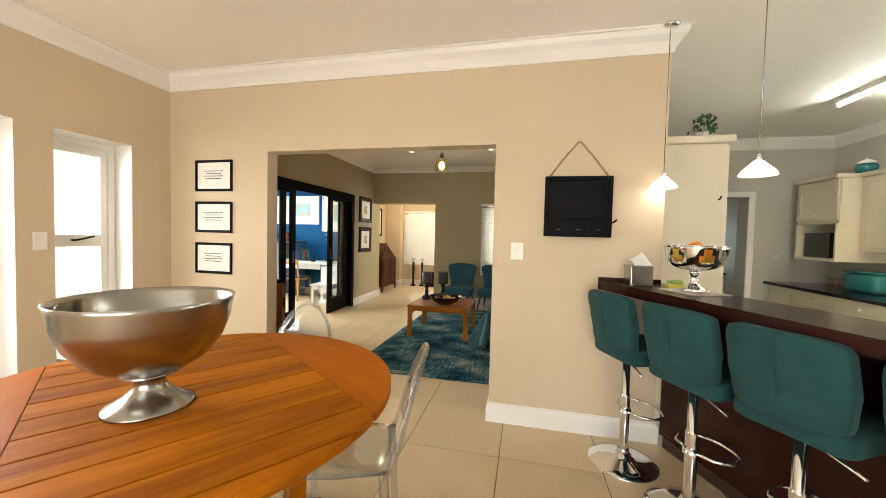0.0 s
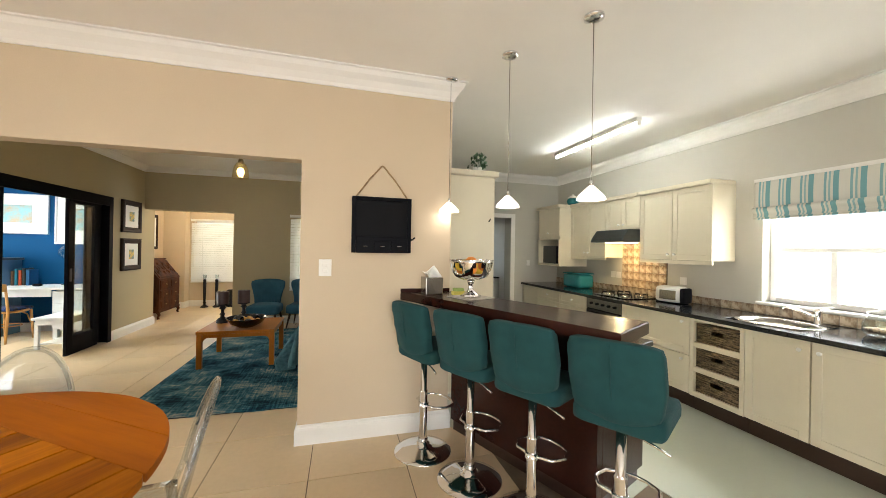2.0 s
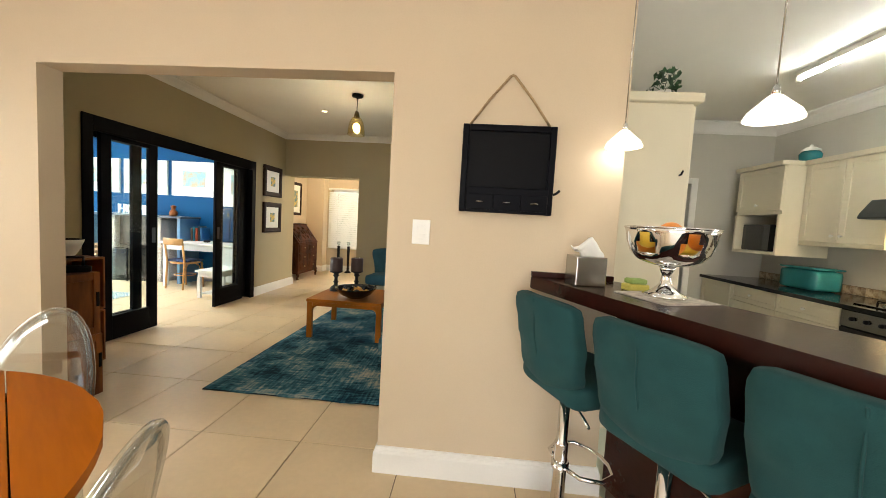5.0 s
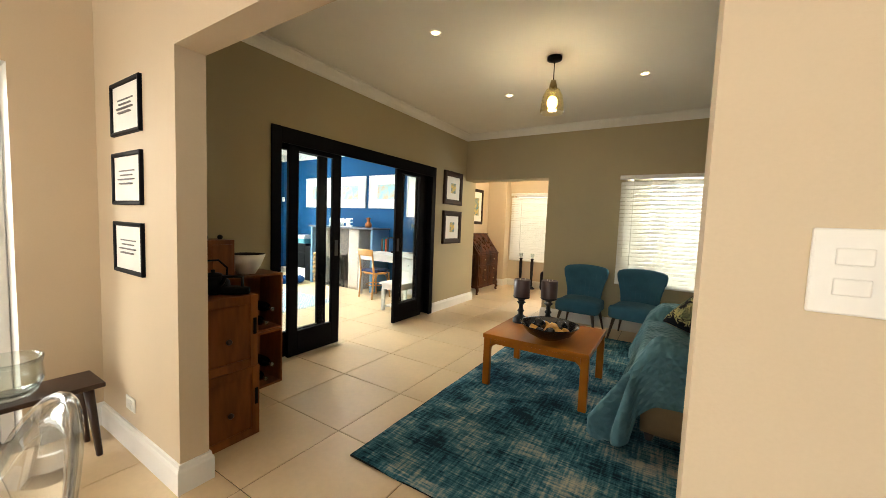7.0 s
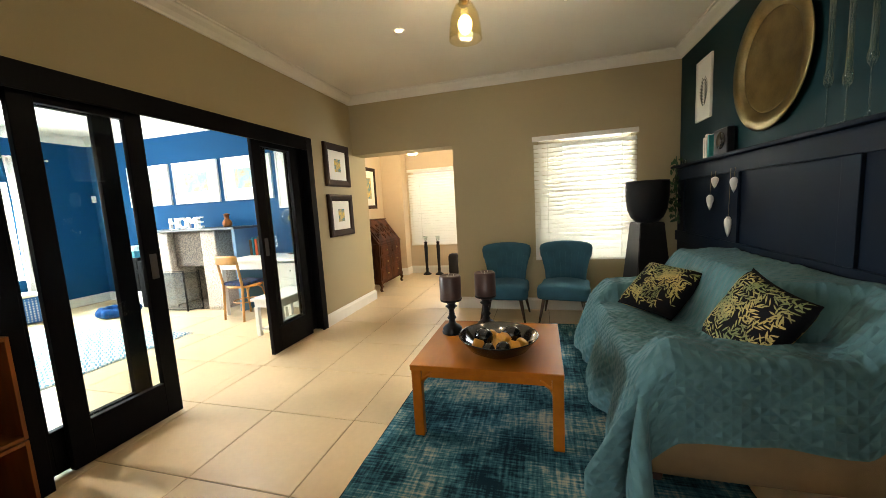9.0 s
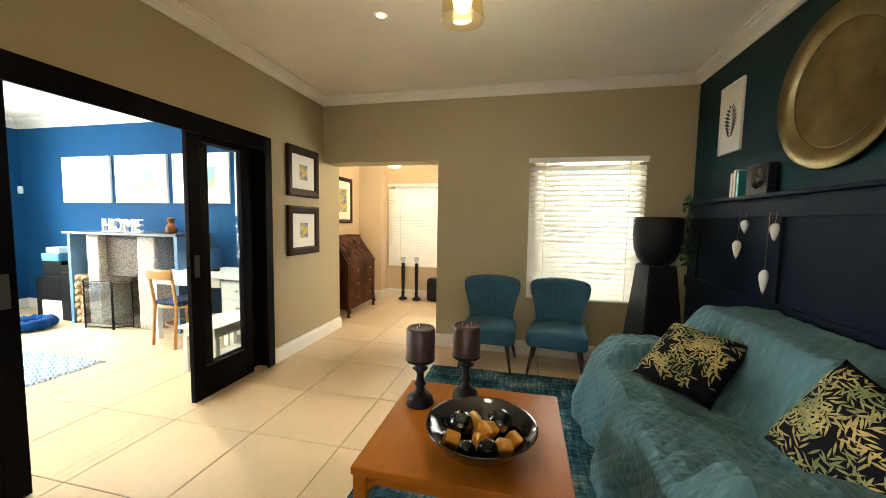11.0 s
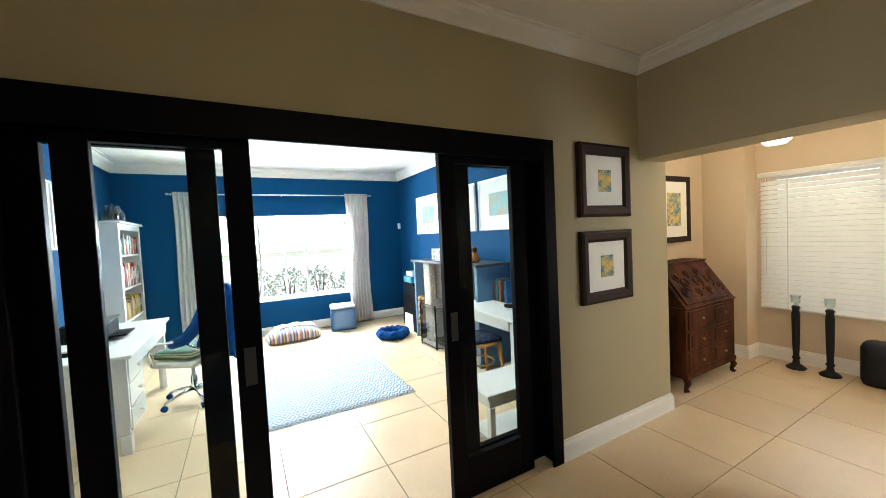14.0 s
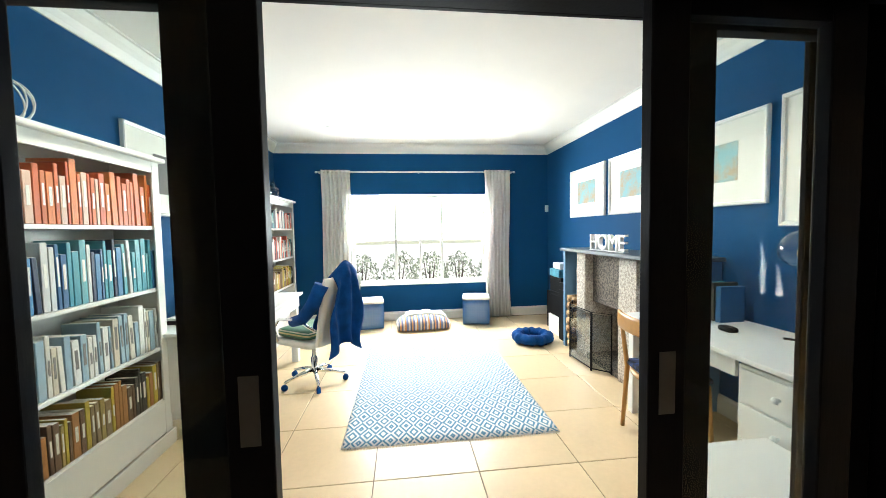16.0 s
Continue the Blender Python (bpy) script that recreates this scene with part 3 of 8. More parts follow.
def ghost_chair():
    t = thing("ghost_chair", pose(0, 0, 0), "clear polycarbonate dining chair with a rounded back", "chair", "chairs round the dining table")
    part("seat", soft_box(-0.2, 0.2, -0.2, 0.2, 0.44, 0.462, 0.012, 5, lambda x, y, z: (x * (1 - 0.12 * (y < 0) * abs(y) / 0.2), y, z - 0.012 * (1 - (x / 0.2) ** 2))), GHOST, t)

    def back(u, v):
        a = math.pi * (1 - u)
        rr = 0.03 + v * 0.97
        x, z = 0.195 * math.cos(a) * rr, 0.52 + 0.37 * math.sin(a) * rr
        return (x, -0.20 - 0.10 * (z - 0.46) / 0.43 - 0.03 * (1 - (x / 0.2) ** 2), z)
    o = part("backrest", grid(back, 24, 5), GHOST, t)
    solidify(o, 0.008)
    pts = [(0.195 * math.cos(math.pi * (1 - k / 20)), -0.20 - 0.10 * (0.06 + 0.37 * math.sin(math.pi * k / 20)) / 0.43 - 0.03 * (1 - math.cos(math.pi * k / 20) ** 2), 0.52 + 0.37 * math.sin(math.pi * k / 20)) for k in range(21)]
    pts = [(-0.19, -0.185, 0.445)] + pts + [(0.19, -0.185, 0.445)]
    part("back_rim", tube(pts, 0.012, 8), GHOST, t)
    for x in (-1, 1):
        for y in (-1, 1):
            part("leg", tube([(x * 0.175, y * 0.175, 0.45), (x * 0.19, y * 0.2, 0.0)], [0.02, 0.013], 10), GHOST, t)
    return t


def facing(x, y, tx, ty):
    """A pose at x, y whose local y axis points to tx, ty."""
    return pose(x, y, 0, 0, 0, math.degrees(math.atan2(ty - y, tx - x)) - 90)


g = ghost_chair()
g.matrix_world = facing(-0.62, 1.99, TX, TY)
copy_thing(g, facing(0.01, 1.56, -0.95, 1.29))
copy_thing(g, facing(0.08, 0.88, TX, TY))

for k in range(3):
    art = [(0, 0.175 - j * 0.022, 0.15 if j % 2 else 0.2, 0.006, INK) for j in range(4)]
    picture("certificate", pose(-1.945, Y1, 1.70 - k * 0.36), 0.38, 0.27, 0.022, 0.018, BLACK, PAPER, "small black-framed certificate on white paper", art, "framed certificates")

memo = thing("wall_organiser", pose(1.065, Y1, 1.375), "black wooden wall organiser with three small drawers, hung from rope", "organiser")
bm = bmesh.new()
for a in ((-0.22, -0.19, 0.0, 0.415), (0.19, 0.22, 0.0, 0.415), (-0.19, 0.19, 0.385, 0.415), (-0.19, 0.19, 0.09, 0.12)):
    bx(bm, a[0], a[1], -0.035, -0.001, a[2], a[3], 0.004)
part("frame", bm, BLACK, memo)
part("board", box(-0.192, 0.192, -0.018, -0.001, 0.118, 0.388), BLACKMETAL, memo, "matt black board")
part("case", box(-0.19, 0.19, -0.075, -0.036, 0.0, 0.118, 0.004), BLACK, memo)
for k in range(3):
    d = part("drawer", box(-0.185 + k * 0.125, -0.065 + k * 0.125, -0.085, -0.075, 0.012, 0.085, 0.003), BLACK, memo)
    part("pull", tube([(-0.145 + k * 0.125, -0.085, 0.045), (-0.138 + k * 0.125, -0.097, 0.048), (-0.112 + k * 0.125, -0.097, 0.048), (-0.105 + k * 0.125, -0.085, 0.045)], 0.003, 6), STEEL, d, "small steel pull")
part("hook", tube([(0.221, -0.03, 0.10), (0.235, -0.03, 0.105), (0.25, -0.03, 0.12)], 0.006, 8), BLACKMETAL, memo)
part("rope", tube([(-0.19, -0.012, 0.415), (-0.1, -0.010, 0.54), (-0.012, -0.008, 0.645), (0, -0.008, 0.652), (0.012, -0.008, 0.645), (0.1, -0.010, 0.54), (0.19, -0.012, 0.415)], 0.006, 8), ROPE, memo, "natural sisal rope")


def plate(name, m, w, h, rockers, label):
    t = thing(name, m, label, "switch")
    part("plate", box(-w / 2, w / 2, -0.008, -0.0005, -h / 2, h / 2, 0.003), IVORY, t)
    for k in range(rockers):
        z = h * (0.5 - (k + 0.5) / rockers) * 0.7
        part("rocker", box(-w * 0.22, w * 0.22, -0.012, -0.008, z - 0.012, z + 0.012, 0.002), IVORY, t)
    return t


plate("light_switch", pose(0.665, Y1, 1.262), 0.088, 0.122, 2, "white double light switch on the beige wall")
plate("light_switch", pose(XW, 1.92, 1.26, 0, 0, 90), 0.075, 0.12, 1, "white light switch beside the patio door")
plate("wall_socket", pose(-1.98, Y1, 0.26), 0.12, 0.075, 2, "white wall socket above the skirting")
bench = thing("side_bench", pose(-2.16, 2.34, 0), "small dark wooden bench against the wall", "bench")
part("top", box(-0.13, 0.13, -0.55, 0.40, 0.375, 0.40, 0.005), DARKWOOD, bench)
for x in (-0.09, 0.09):
    for y in (-0.5, 0.34):
        part("leg", tube([(x, y, 0.376), (x * 1.15, y * 1.1, 0)], [0.022, 0.014], 8), DARKWOOD, bench)
vase = thing("glass_bowl", pose(-2.16, 2.42, 0.40), "clear glass bowl on the wooden bench", "bowl")
part("bowl", lathe([(0, 0.004), (0.07, 0.0), (0.10, 0.02), (0.125, 0.08), (0.118, 0.15), (0.125, 0.19), (0.119, 0.19), (0.112, 0.15), (0.119, 0.08), (0.095, 0.026), (0, 0.012)], 28), CLEAR, vase)


def glazed_door(name, x, y0, y1, z1, rail, label):
    """A white steel door with two panes, in a wall across x."""
    t = thing(name, pose(0, 0, 0), label, "door")
    t["kind"] = "structure"
    bm = bmesh.new()
    for a, b in ((y0, y0 + 0.05), (y1 - 0.05, y1)):
        bx(bm, x - 0.03, x + 0.03, a, b, 0, z1, 0.003)
    bx(bm, x - 0.03, x + 0.03, y0 + 0.05, y1 - 0.05, z1 - 0.05, z1, 0.003)
    part("frame", bm, WHITE, t)
    bm = bmesh.new()
    for a, b in ((y0 + 0.052, y0 + 0.10), (y1 - 0.10, y1 - 0.052)):
        bx(bm, x - 0.02, x + 0.02, a, b, 0.01, z1 - 0.052, 0.003)
    for a, b in ((0.01, 0.12), (rail - 0.05, rail + 0.04), (z1 - 0.11, z1 - 0.052)):
        bx(bm, x - 0.019, x + 0.019, y0 + 0.10, y1 - 0.10, a, b, 0.002)
    lf = part("leaf", bm, WHITE, t)
    for a, b in ((0.118, rail - 0.048), (rail + 0.038, z1 - 0.108)):
        p = part("pane", box(x - 0.003, x + 0.003, y0 + 0.098, y1 - 0.098, a, b), GLASS, lf)
        p.visible_shadow = False
    part("lever", tube([(x + 0.02, y0 + 0.2, rail + 0.0), (x + 0.06, y0 + 0.2, rail), (x + 0.065, y0 + 0.22, rail + 0.005), (x + 0.06, y0 + 0.32, rail + 0.03)], 0.008, 8), BLACKMETAL, lf, "dark lever handle")
    return t


glazed_door("door_2", XW2 + 0.06, 2.004, 2.495, 2.025, 1.26, "narrow white glazed door to the patio")
glazed_door("door_3", XW2 + 0.06, 0.555, 1.795, 2.025, 0.6, "white glazed patio door")

# ---- breakfast bar ----
BU, BN = Vector((0.39, -0.921)), Vector((0.921, 0.39))
BO = Vector((2.2, 1.48))


def bar_pt(a, b):
    p = BO + BU * a + BN * b
    return (p.x, p.y)


bar = thing("breakfast_bar", pose(0, 0, 0), "dark mahogany breakfast bar with a raised top", "counter")
part("bar_top", prism([(1.215, 2.829), (1.87, 1.29), (2.2, 1.475), (1.625, 2.829)], 1.02, 1.08, 0.004), MAHOG, bar)
part("upstand", prism([(1.215, 2.80), (1.60, 2.80), (1.60, 2.829), (1.215, 2.829)], 1.081, 1.105, 0.002), MAHOG, bar)
part("front_panel", prism([bar_pt(-1.42, -0.03), bar_pt(-0.23, -0.03), bar_pt(-0.23, 0.03), bar_pt(-1.42, 0.03)], 0.09, 1.019, 0.002), MAHOG, bar)
part("plinth", prism([bar_pt(-1.42, 0.0), bar_pt(-0.25, 0.0), bar_pt(-0.25, 0.50), bar_pt(-1.42, 0.50)], 0.0, 0.089), DARKWOOD, bar)
part("end_panel", prism([bar_pt(-0.26, 0.031), bar_pt(-0.23, 0.031), bar_pt(-0.23, 0.526), bar_pt(-0.26, 0.526)], 0.09, 0.834, 0.002), MAHOG, bar)
part("body", prism([bar_pt(-1.42, 0.031), bar_pt(-0.261, 0.031), bar_pt(-0.261, 0.51), bar_pt(-1.42, 0.51)], 0.09, 0.833), CREAM, bar)
part("worktop", prism([bar_pt(-1.40, 0.032), bar_pt(-0.19, 0.032), bar_pt(-0.19, 0.56), bar_pt(-1.40, 0.56)], 0.835, 0.87, 0.004), GRANITE, bar, "black granite lower worktop")


def bar_stool():
    t = thing("bar_stool", pose(0, 0, 0), "chrome gas-lift bar stool with a teal fabric cover", "bar stool", "stools at the breakfast bar")
    part("base", lathe([(0, 0.0), (0.19, 0.0), (0.20, 0.006), (0.195, 0.012), (0.14, 0.028), (0.07, 0.042), (0.045, 0.055), (0.040, 0.075), (0, 0.075)], 40), CHROME, t)
    part("column", lathe([(0.028, 0.07), (0.028, 0.42), (0.0285, 0.425), (0.022, 0.43), (0.022, 0.64), (0, 0.64)], 20), CHROME, t)
    part("collar", lathe([(0.034, 0.07), (0.034, 0.095), (0.029, 0.10)], 20), STEEL, t)
    pts = [(-0.026, 0.0, 0.33), (-0.10, 0.02, 0.33), (-0.14, 0.09, 0.328), (-0.12, 0.17, 0.326), (-0.06, 0.205, 0.325), (0, 0.215, 0.325), (0.06, 0.205, 0.325), (0.12, 0.17, 0.326), (0.14, 0.09, 0.328), (0.10, 0.02, 0.33), (0.026, 0, 0.33)]
    part("footrest", tube(pts, 0.009, 8), CHROME, t)
    part("footrest_clamp", lathe([(0.036, 0.315), (0.036, 0.345), (0.029, 0.345)], 20), CHROME, t)
    part("lever", tube([(0.02, 0.0, 0.635), (0.14, -0.03, 0.615), (0.20, -0.05, 0.605)], 0.006, 8), CHROME, t)
    part("seat", soft_box(-0.19, 0.19, -0.11, 0.27, 0.645, 0.755, 0.04, 6, lambda x, y, z: (x, y, z - 0.012 * (1 - (x / 0.2) ** 2) * (z > 0.7))), TEALCLOTH, t)

    def back(x, y, z):
        v = (z - 0.70) / 0.35
        wid = 1 - 0.10 * max(0, 0.35 - v) * 2 + 0.03 * math.sin(v * 3.0) - 0.10 * max(0, v - 0.8)
        wr = 0.004 * math.sin(x * 31 + z * 23) + 0.003 * math.sin(z * 40 - x * 12)
        return (x * wid, y - 0.05 * v + 0.035 * (x / 0.2) ** 2 + wr, z + 0.04 * (1 - v) * (x / 0.2) ** 2 * (v < 0.5) - 0.012 * (x / 0.2) ** 2 * (v > 0.5))
    part("backrest", soft_box(-0.188, 0.188, -0.145, -0.075, 0.70, 1.05, 0.024, 9, back), TEALCLOTH, t)
    part("seam", tube([(0.003, -0.1465 - 0.05 * v + 0.004 * math.sin(v * 9), 0.725 + 0.315 * v) for v in [k / 8 for k in range(9)]], 0.003, 6), TEALCLOTH, t)
    return t


st = bar_stool()
turn = -62
st.matrix_world = pose(1.345, 2.54, 0, 0, 0, turn - 5)
for x, y, r in ((1.555, 2.163, 0), (1.765, 1.79, 2), (1.98, 1.40, 4)):
    copy_thing(st, pose(x, y, 0, 0, 0, turn + r))

tis = thing("tissue_box", pose(1.42, 2.66, 1.08, 0, 0, 5), "brushed metal tissue box cover with a tissue", "tissue box")
part("cover", box(-0.065, 0.065, -0.065, 0.065, 0, 0.125, 0.004), STEEL, tis)
part("tissue", soft_box(-0.05, 0.05, -0.012, 0.012, 0.12, 0.185, 0.01, 5, lambda x, y, z: (x + 0.02 * math.sin(z * 60), y + 0.02 * math.sin(x * 60 + z * 20), z + (0.025 * math.sin(x * 55) if z > 0.16 else 0))), PAPER, tis)
sp = thing("sponge_pack", pose(1.60, 2.58, 1.08, 0, 0, 10), "yellow and green sponges stacked on the bar", "sponge")
part("sponge", box(-0.045, 0.045, -0.03, 0.03, 0, 0.028, 0.006), mat("yellow_sponge", (0.62, 0.52, 0.10), 0.95, vary=0.2, grain=200, bump=0.5), sp)
part("top_sponge", box(-0.035, 0.035, -0.028, 0.028, 0.029, 0.05, 0.006), mat("green_sponge", (0.33, 0.45, 0.12), 0.95, vary=0.2, grain=200, bump=0.5), sp)
tl = thing("placemat", pose(1.64, 2.43, 1.08, 0, 0, 20), "pale woven square placemat under the fruit bowl", "placemat")
part("mat", box(-0.12, 0.12, -0.12, 0.12, 0.0005, 0.006, 0.002), mat("woven_mat", (0.55, 0.50, 0.42), 0.9, vary=0.25, scale=30, grain=200, bump=0.5), tl)
fb = thing("fruit_bowl", pose(1.64, 2.43, 1.087) @ Matrix.Scale(0.96, 4), "polished pedestal fruit bowl with pierced sides", "bowl")
part("foot", lathe([(0, 0.002), (0.075, 0.0), (0.078, 0.008), (0.05, 0.022), (0.022, 0.05), (0.016, 0.085), (0.024, 0.10), (0.03, 0.118), (0, 0.12)], 28), CHROME, fb)
bm = bmesh.new()
seg = 48
prof = [(0.02, 0.12), (0.07, 0.125), (0.11, 0.143), (0.133, 0.17), (0.147, 0.21), (0.153, 0.245), (0.158, 0.262)]
vs = [[bm.verts.new((r * math.cos(2 * math.pi * k / seg), r * math.sin(2 * math.pi * k / seg), z)) for r, z in prof] for k in range(seg)]
for k in range(seg):
    for j in range(len(prof) - 1):
        ph = k % 8
        if (j == 3 and ph in (2, 3, 4, 5)) or (j == 4 and ph in (3, 4)):
            continue
        bm.faces.new((vs[k][j], vs[(k + 1) % seg][j], vs[(k + 1) % seg][j + 1], vs[k][j + 1])).smooth = True
solidify(part("pierced_bowl", bm, CHROME, fb), 0.003)
part("rim", tube(ring_points(0.158, 0.158, 0.263, 48), 0.004, 6, closed=True), CHROME, fb)
for k, (x, y, z, r) in enumerate(((0.06, 0.0, 0.205, 0.05), (-0.05, 0.05, 0.20, 0.048), (-0.03, -0.06, 0.205, 0.05), (0.03, 0.075, 0.215, 0.045), (0.0, 0.0, 0.245, 0.045), (0.075, -0.055, 0.225, 0.042), (-0.085, -0.01, 0.225, 0.042))):
    fr = thing("orange" if k % 3 else "lemon", pose(1.64 + x * 0.96, 2.43 + y * 0.96, 1.087 + (z - r) * 0.96) @ Matrix.Scale(0.96, 4), "ripe orange fruit in the bowl" if k % 3 else "ripe yellow lemon in the bowl", "fruit", "fruit in the bowl")
    part("skin", ball(r, (0, 0, r), 0.95), ORANGE if k % 3 else mat("lemon_peel", (0.75, 0.50, 0.04), 0.5, grain=250, bump=0.2), fr)


def bar_pendant():
    t = thing("pendant_lamp", pose(0, 0, 0), "small white glass cone pendant lamp on a thin cord", "lamp", "pendants over the bar")
    part("canopy", lathe([(0, H - 0.001), (0.055, H - 0.001), (0.055, H - 0.012), (0.03, H - 0.022), (0, H - 0.022)], 24), CHROME, t)
    part("cord", tube([(0, 0, H - 0.02), (0, 0, 1.80)], 0.0025, 6), STEEL, t)
    part("holder", lathe([(0, 1.805), (0.008, 1.805), (0.013, 1.772), (0.0, 1.772)], 16), CHROME, t)
    o = part("shade", lathe([(0.012, 1.775), (0.02, 1.77), (0.068, 1.722), (0.078, 1.703), (0.078, 1.698), (0.073, 1.698), (0.064, 1.716), (0.018, 1.764), (0.012, 1.768)], 32), SHADEGLASS, t)
    return t


pd = bar_pendant()
pd.matrix_world = pose(1.57, 2.755, 0)
copy_thing(pd, pose(1.84, 2.29, 0))
copy_thing(pd, pose(2.105, 1.79, 0))
for x, y in ((1.57, 2.755), (1.84, 2.29), (2.105, 1.79)):
    bulb("pendant_bulb", (x, y, 1.685), 0.28, (1.0, 0.94, 0.86), 0.03)


# ---- kitchen ----
def shaker(bm_parent, x, y0, y1, z0, z1, name="door", knob=None, label=""):
    """A framed panel door facing west, its face at x."""
    bm = bmesh.new()
    s = min(0.055, (z1 - z0) * 0.25)
    bx(bm, x + 0.008, x + 0.018, y0 + s - 0.004, y1 - s + 0.004, z0 + s - 0.004, z1 - s + 0.004)
    d = part(name, bm, CREAM, bm_parent)
    for a in (y0, y1 - s):
        part("stile", box(x, x + 0.02, a, a + s, z0, z1, 0.002), CREAM, d)
    for c in (z0, z1 - s):
        part("rail", box(x + 0.0005, x + 0.02, y0 + s, y1 - s, c, c + s, 0.002), CREAM, d)
    if knob:
        k = lathe([(0, 0.0), (0.006, 0.0), (0.006, 0.012), (0.013, 0.018), (0.014, 0.024), (0.008, 0.03), (0, 0.031)], 14, m=pose(x, knob[0], knob[1], 0, -90, 0))
        part("knob", k, IVORY, d, "cream porcelain knob")
    return d


def base_unit(y0, y1, fronts, label, kind="base_cabinet"):
    t = thing(kind, pose(0, 0, 0.055), label, "cabinet", "kitchen base units")
    part("body", box(3.845, 4.499, y0 + 0.001, y1 - 0.001, 0.085, 0.779), CREAM, t)
    part("plinth", box(3.89, 4.45, y0 + 0.001, y1 - 0.001, -0.052, 0.084), DARKWOOD, t, "dark brown plinth")
    for f in fronts:
        shaker(t, 3.822, *f[:4], *f[4:])
    return t


base_unit(4.05, 4.65, [(4.055, 4.645, 0.62, 0.775, "drawer", (4.35, 0.70)), (4.055, 4.645, 0.09, 0.61, "door", (4.12, 0.55))], "cream base cabinet with a drawer")
base_unit(4.65, 5.25, [(4.655, 5.245, 0.62, 0.775, "drawer", (4.95, 0.70)), (4.655, 5.245, 0.09, 0.61, "door", (4.72, 0.55))], "cream base cabinet with a drawer")
base_unit(5.25, 5.755, [(5.255, 5.75, 0.09, 0.775, "door")], "cream corner base cabinet")
base_unit(2.62, 3.45, [(2.625, 3.445, 0.44, 0.775, "drawer", (2.69, 0.73)), (2.625, 3.445, 0.09, 0.43, "drawer", (2.69, 0.39))], "cream base cabinet with two deep drawers")
base_unit(1.33, 2.16, [(1.75, 2.155, 0.09, 0.775, "door", (1.80, 0.71)), (1.335, 1.74, 0.09, 0.775, "door", (1.69, 0.71))], "cream double sink cabinet")
# basket unit
bu = thing("basket_unit", pose(0, 0, 0.055), "cream open cabinet holding three wicker baskets", "cabinet", "kitchen base units")
bm = bmesh.new()
for y0, y1 in ((2.161, 2.195), (2.585, 2.619)):
    bx(bm, 3.822, 4.499, y0, y1, 0.085, 0.779, 0.002)
for z in (0.085, 0.305, 0.525):
    bx(bm, 3.824, 4.499, 2.195, 2.585, z, z + 0.045, 0.002)
bx(bm, 4.47, 4.499, 2.195, 2.585, 0.13, 0.779)
bx(bm, 3.824, 4.47, 2.195, 2.585, 0.755, 0.779)
part("body", bm, CREAM, bu)
part("plinth", box(3.89, 4.45, 2.161, 2.619, -0.052, 0.084), DARKWOOD, bu)
for k, z in enumerate((0.131, 0.351, 0.571)):
    b = thing("wicker_basket", pose(3.845, 2.39, z + 0.055), "brown wicker basket in an open cabinet", "basket", "wicker baskets")
    bm = bmesh.new()
    rows = 9
    for j in range(rows):
        zz = 0.008 + j * 0.017
        if 5 <= j <= 6:
            for s in (-1, 1):
                tube([(0, s * 0.178, zz), (0, s * 0.05, zz)], 0.0085, 6, bm)
        else:
            tube([(0.003 * (j % 2), -0.178, zz), (0.004, 0, zz), (0.003 * (j % 2), 0.178, zz)], 0.0085, 6, bm)
    for s in (-1, 1):
        bx(bm, 0, 0.4, s * 0.18 - 0.006, s * 0.18 + 0.006, 0, 0.155, 0.004)
    bx(bm, 0.01, 0.4, -0.175, 0.175, 0.0, 0.01)
    bx(bm, 0.39, 0.40, -0.175, 0.175, 0.0, 0.15)
    part("weave", bm, WICKER, b)
    part("rim", tube([(0.0, -0.18, 0.158), (0.0, 0.18, 0.158)], 0.009, 8), WICKER, b)
# oven
ov = thing("oven", pose(0, 0, 0.055), "stainless steel built-in oven under the hob", "oven")
part("body", box(3.83, 4.499, 3.452, 4.048, -0.052, 0.779), BLACKMETAL, ov)
part("door", box(3.815, 3.83, 3.457, 4.043, 0.10, 0.64, 0.003), BLACKGLOSS, ov, "black glass door")
part("panel", box(3.815, 3.83, 3.457, 4.043, 0.65, 0.775, 0.003), STEEL, ov, "steel control panel")
part("handle", tube([(3.815, 3.52, 0.60), (3.785, 3.52, 0.60), (3.785, 3.98, 0.60), (3.815, 3.98, 0.60)], 0.008, 8), STEEL, ov)
for k in range(5):
    part("knob", lathe([(0, 0), (0.016, 0), (0.014, 0.018), (0, 0.019)], 14, m=pose(3.815, 3.55 + k * 0.1, 0.715, 0, -90, 0)), BLACKMETAL, ov)
wr = thing("wine_rack", pose(0, 0, 0.055), "dark open wine rack under the worktop, holding bottles", "wine rack")
part("back", box(4.30, 4.499, 0.735, 1.325, -0.052, 0.775), BLACKMETAL, wr)
for y in (0.735, 0.93, 1.12, 1.305):
    part("upright", box(3.83, 4.299, y, y + 0.02, -0.052, 0.775, 0.002), BLACKMETAL, wr)
for k in range(7):
    for y in (0.756, 0.951, 1.141):
        part("shelf", box(3.832, 4.299, y, y + 0.163, -0.05 + k * 0.135, -0.035 + k * 0.135), BLACKMETAL, wr)
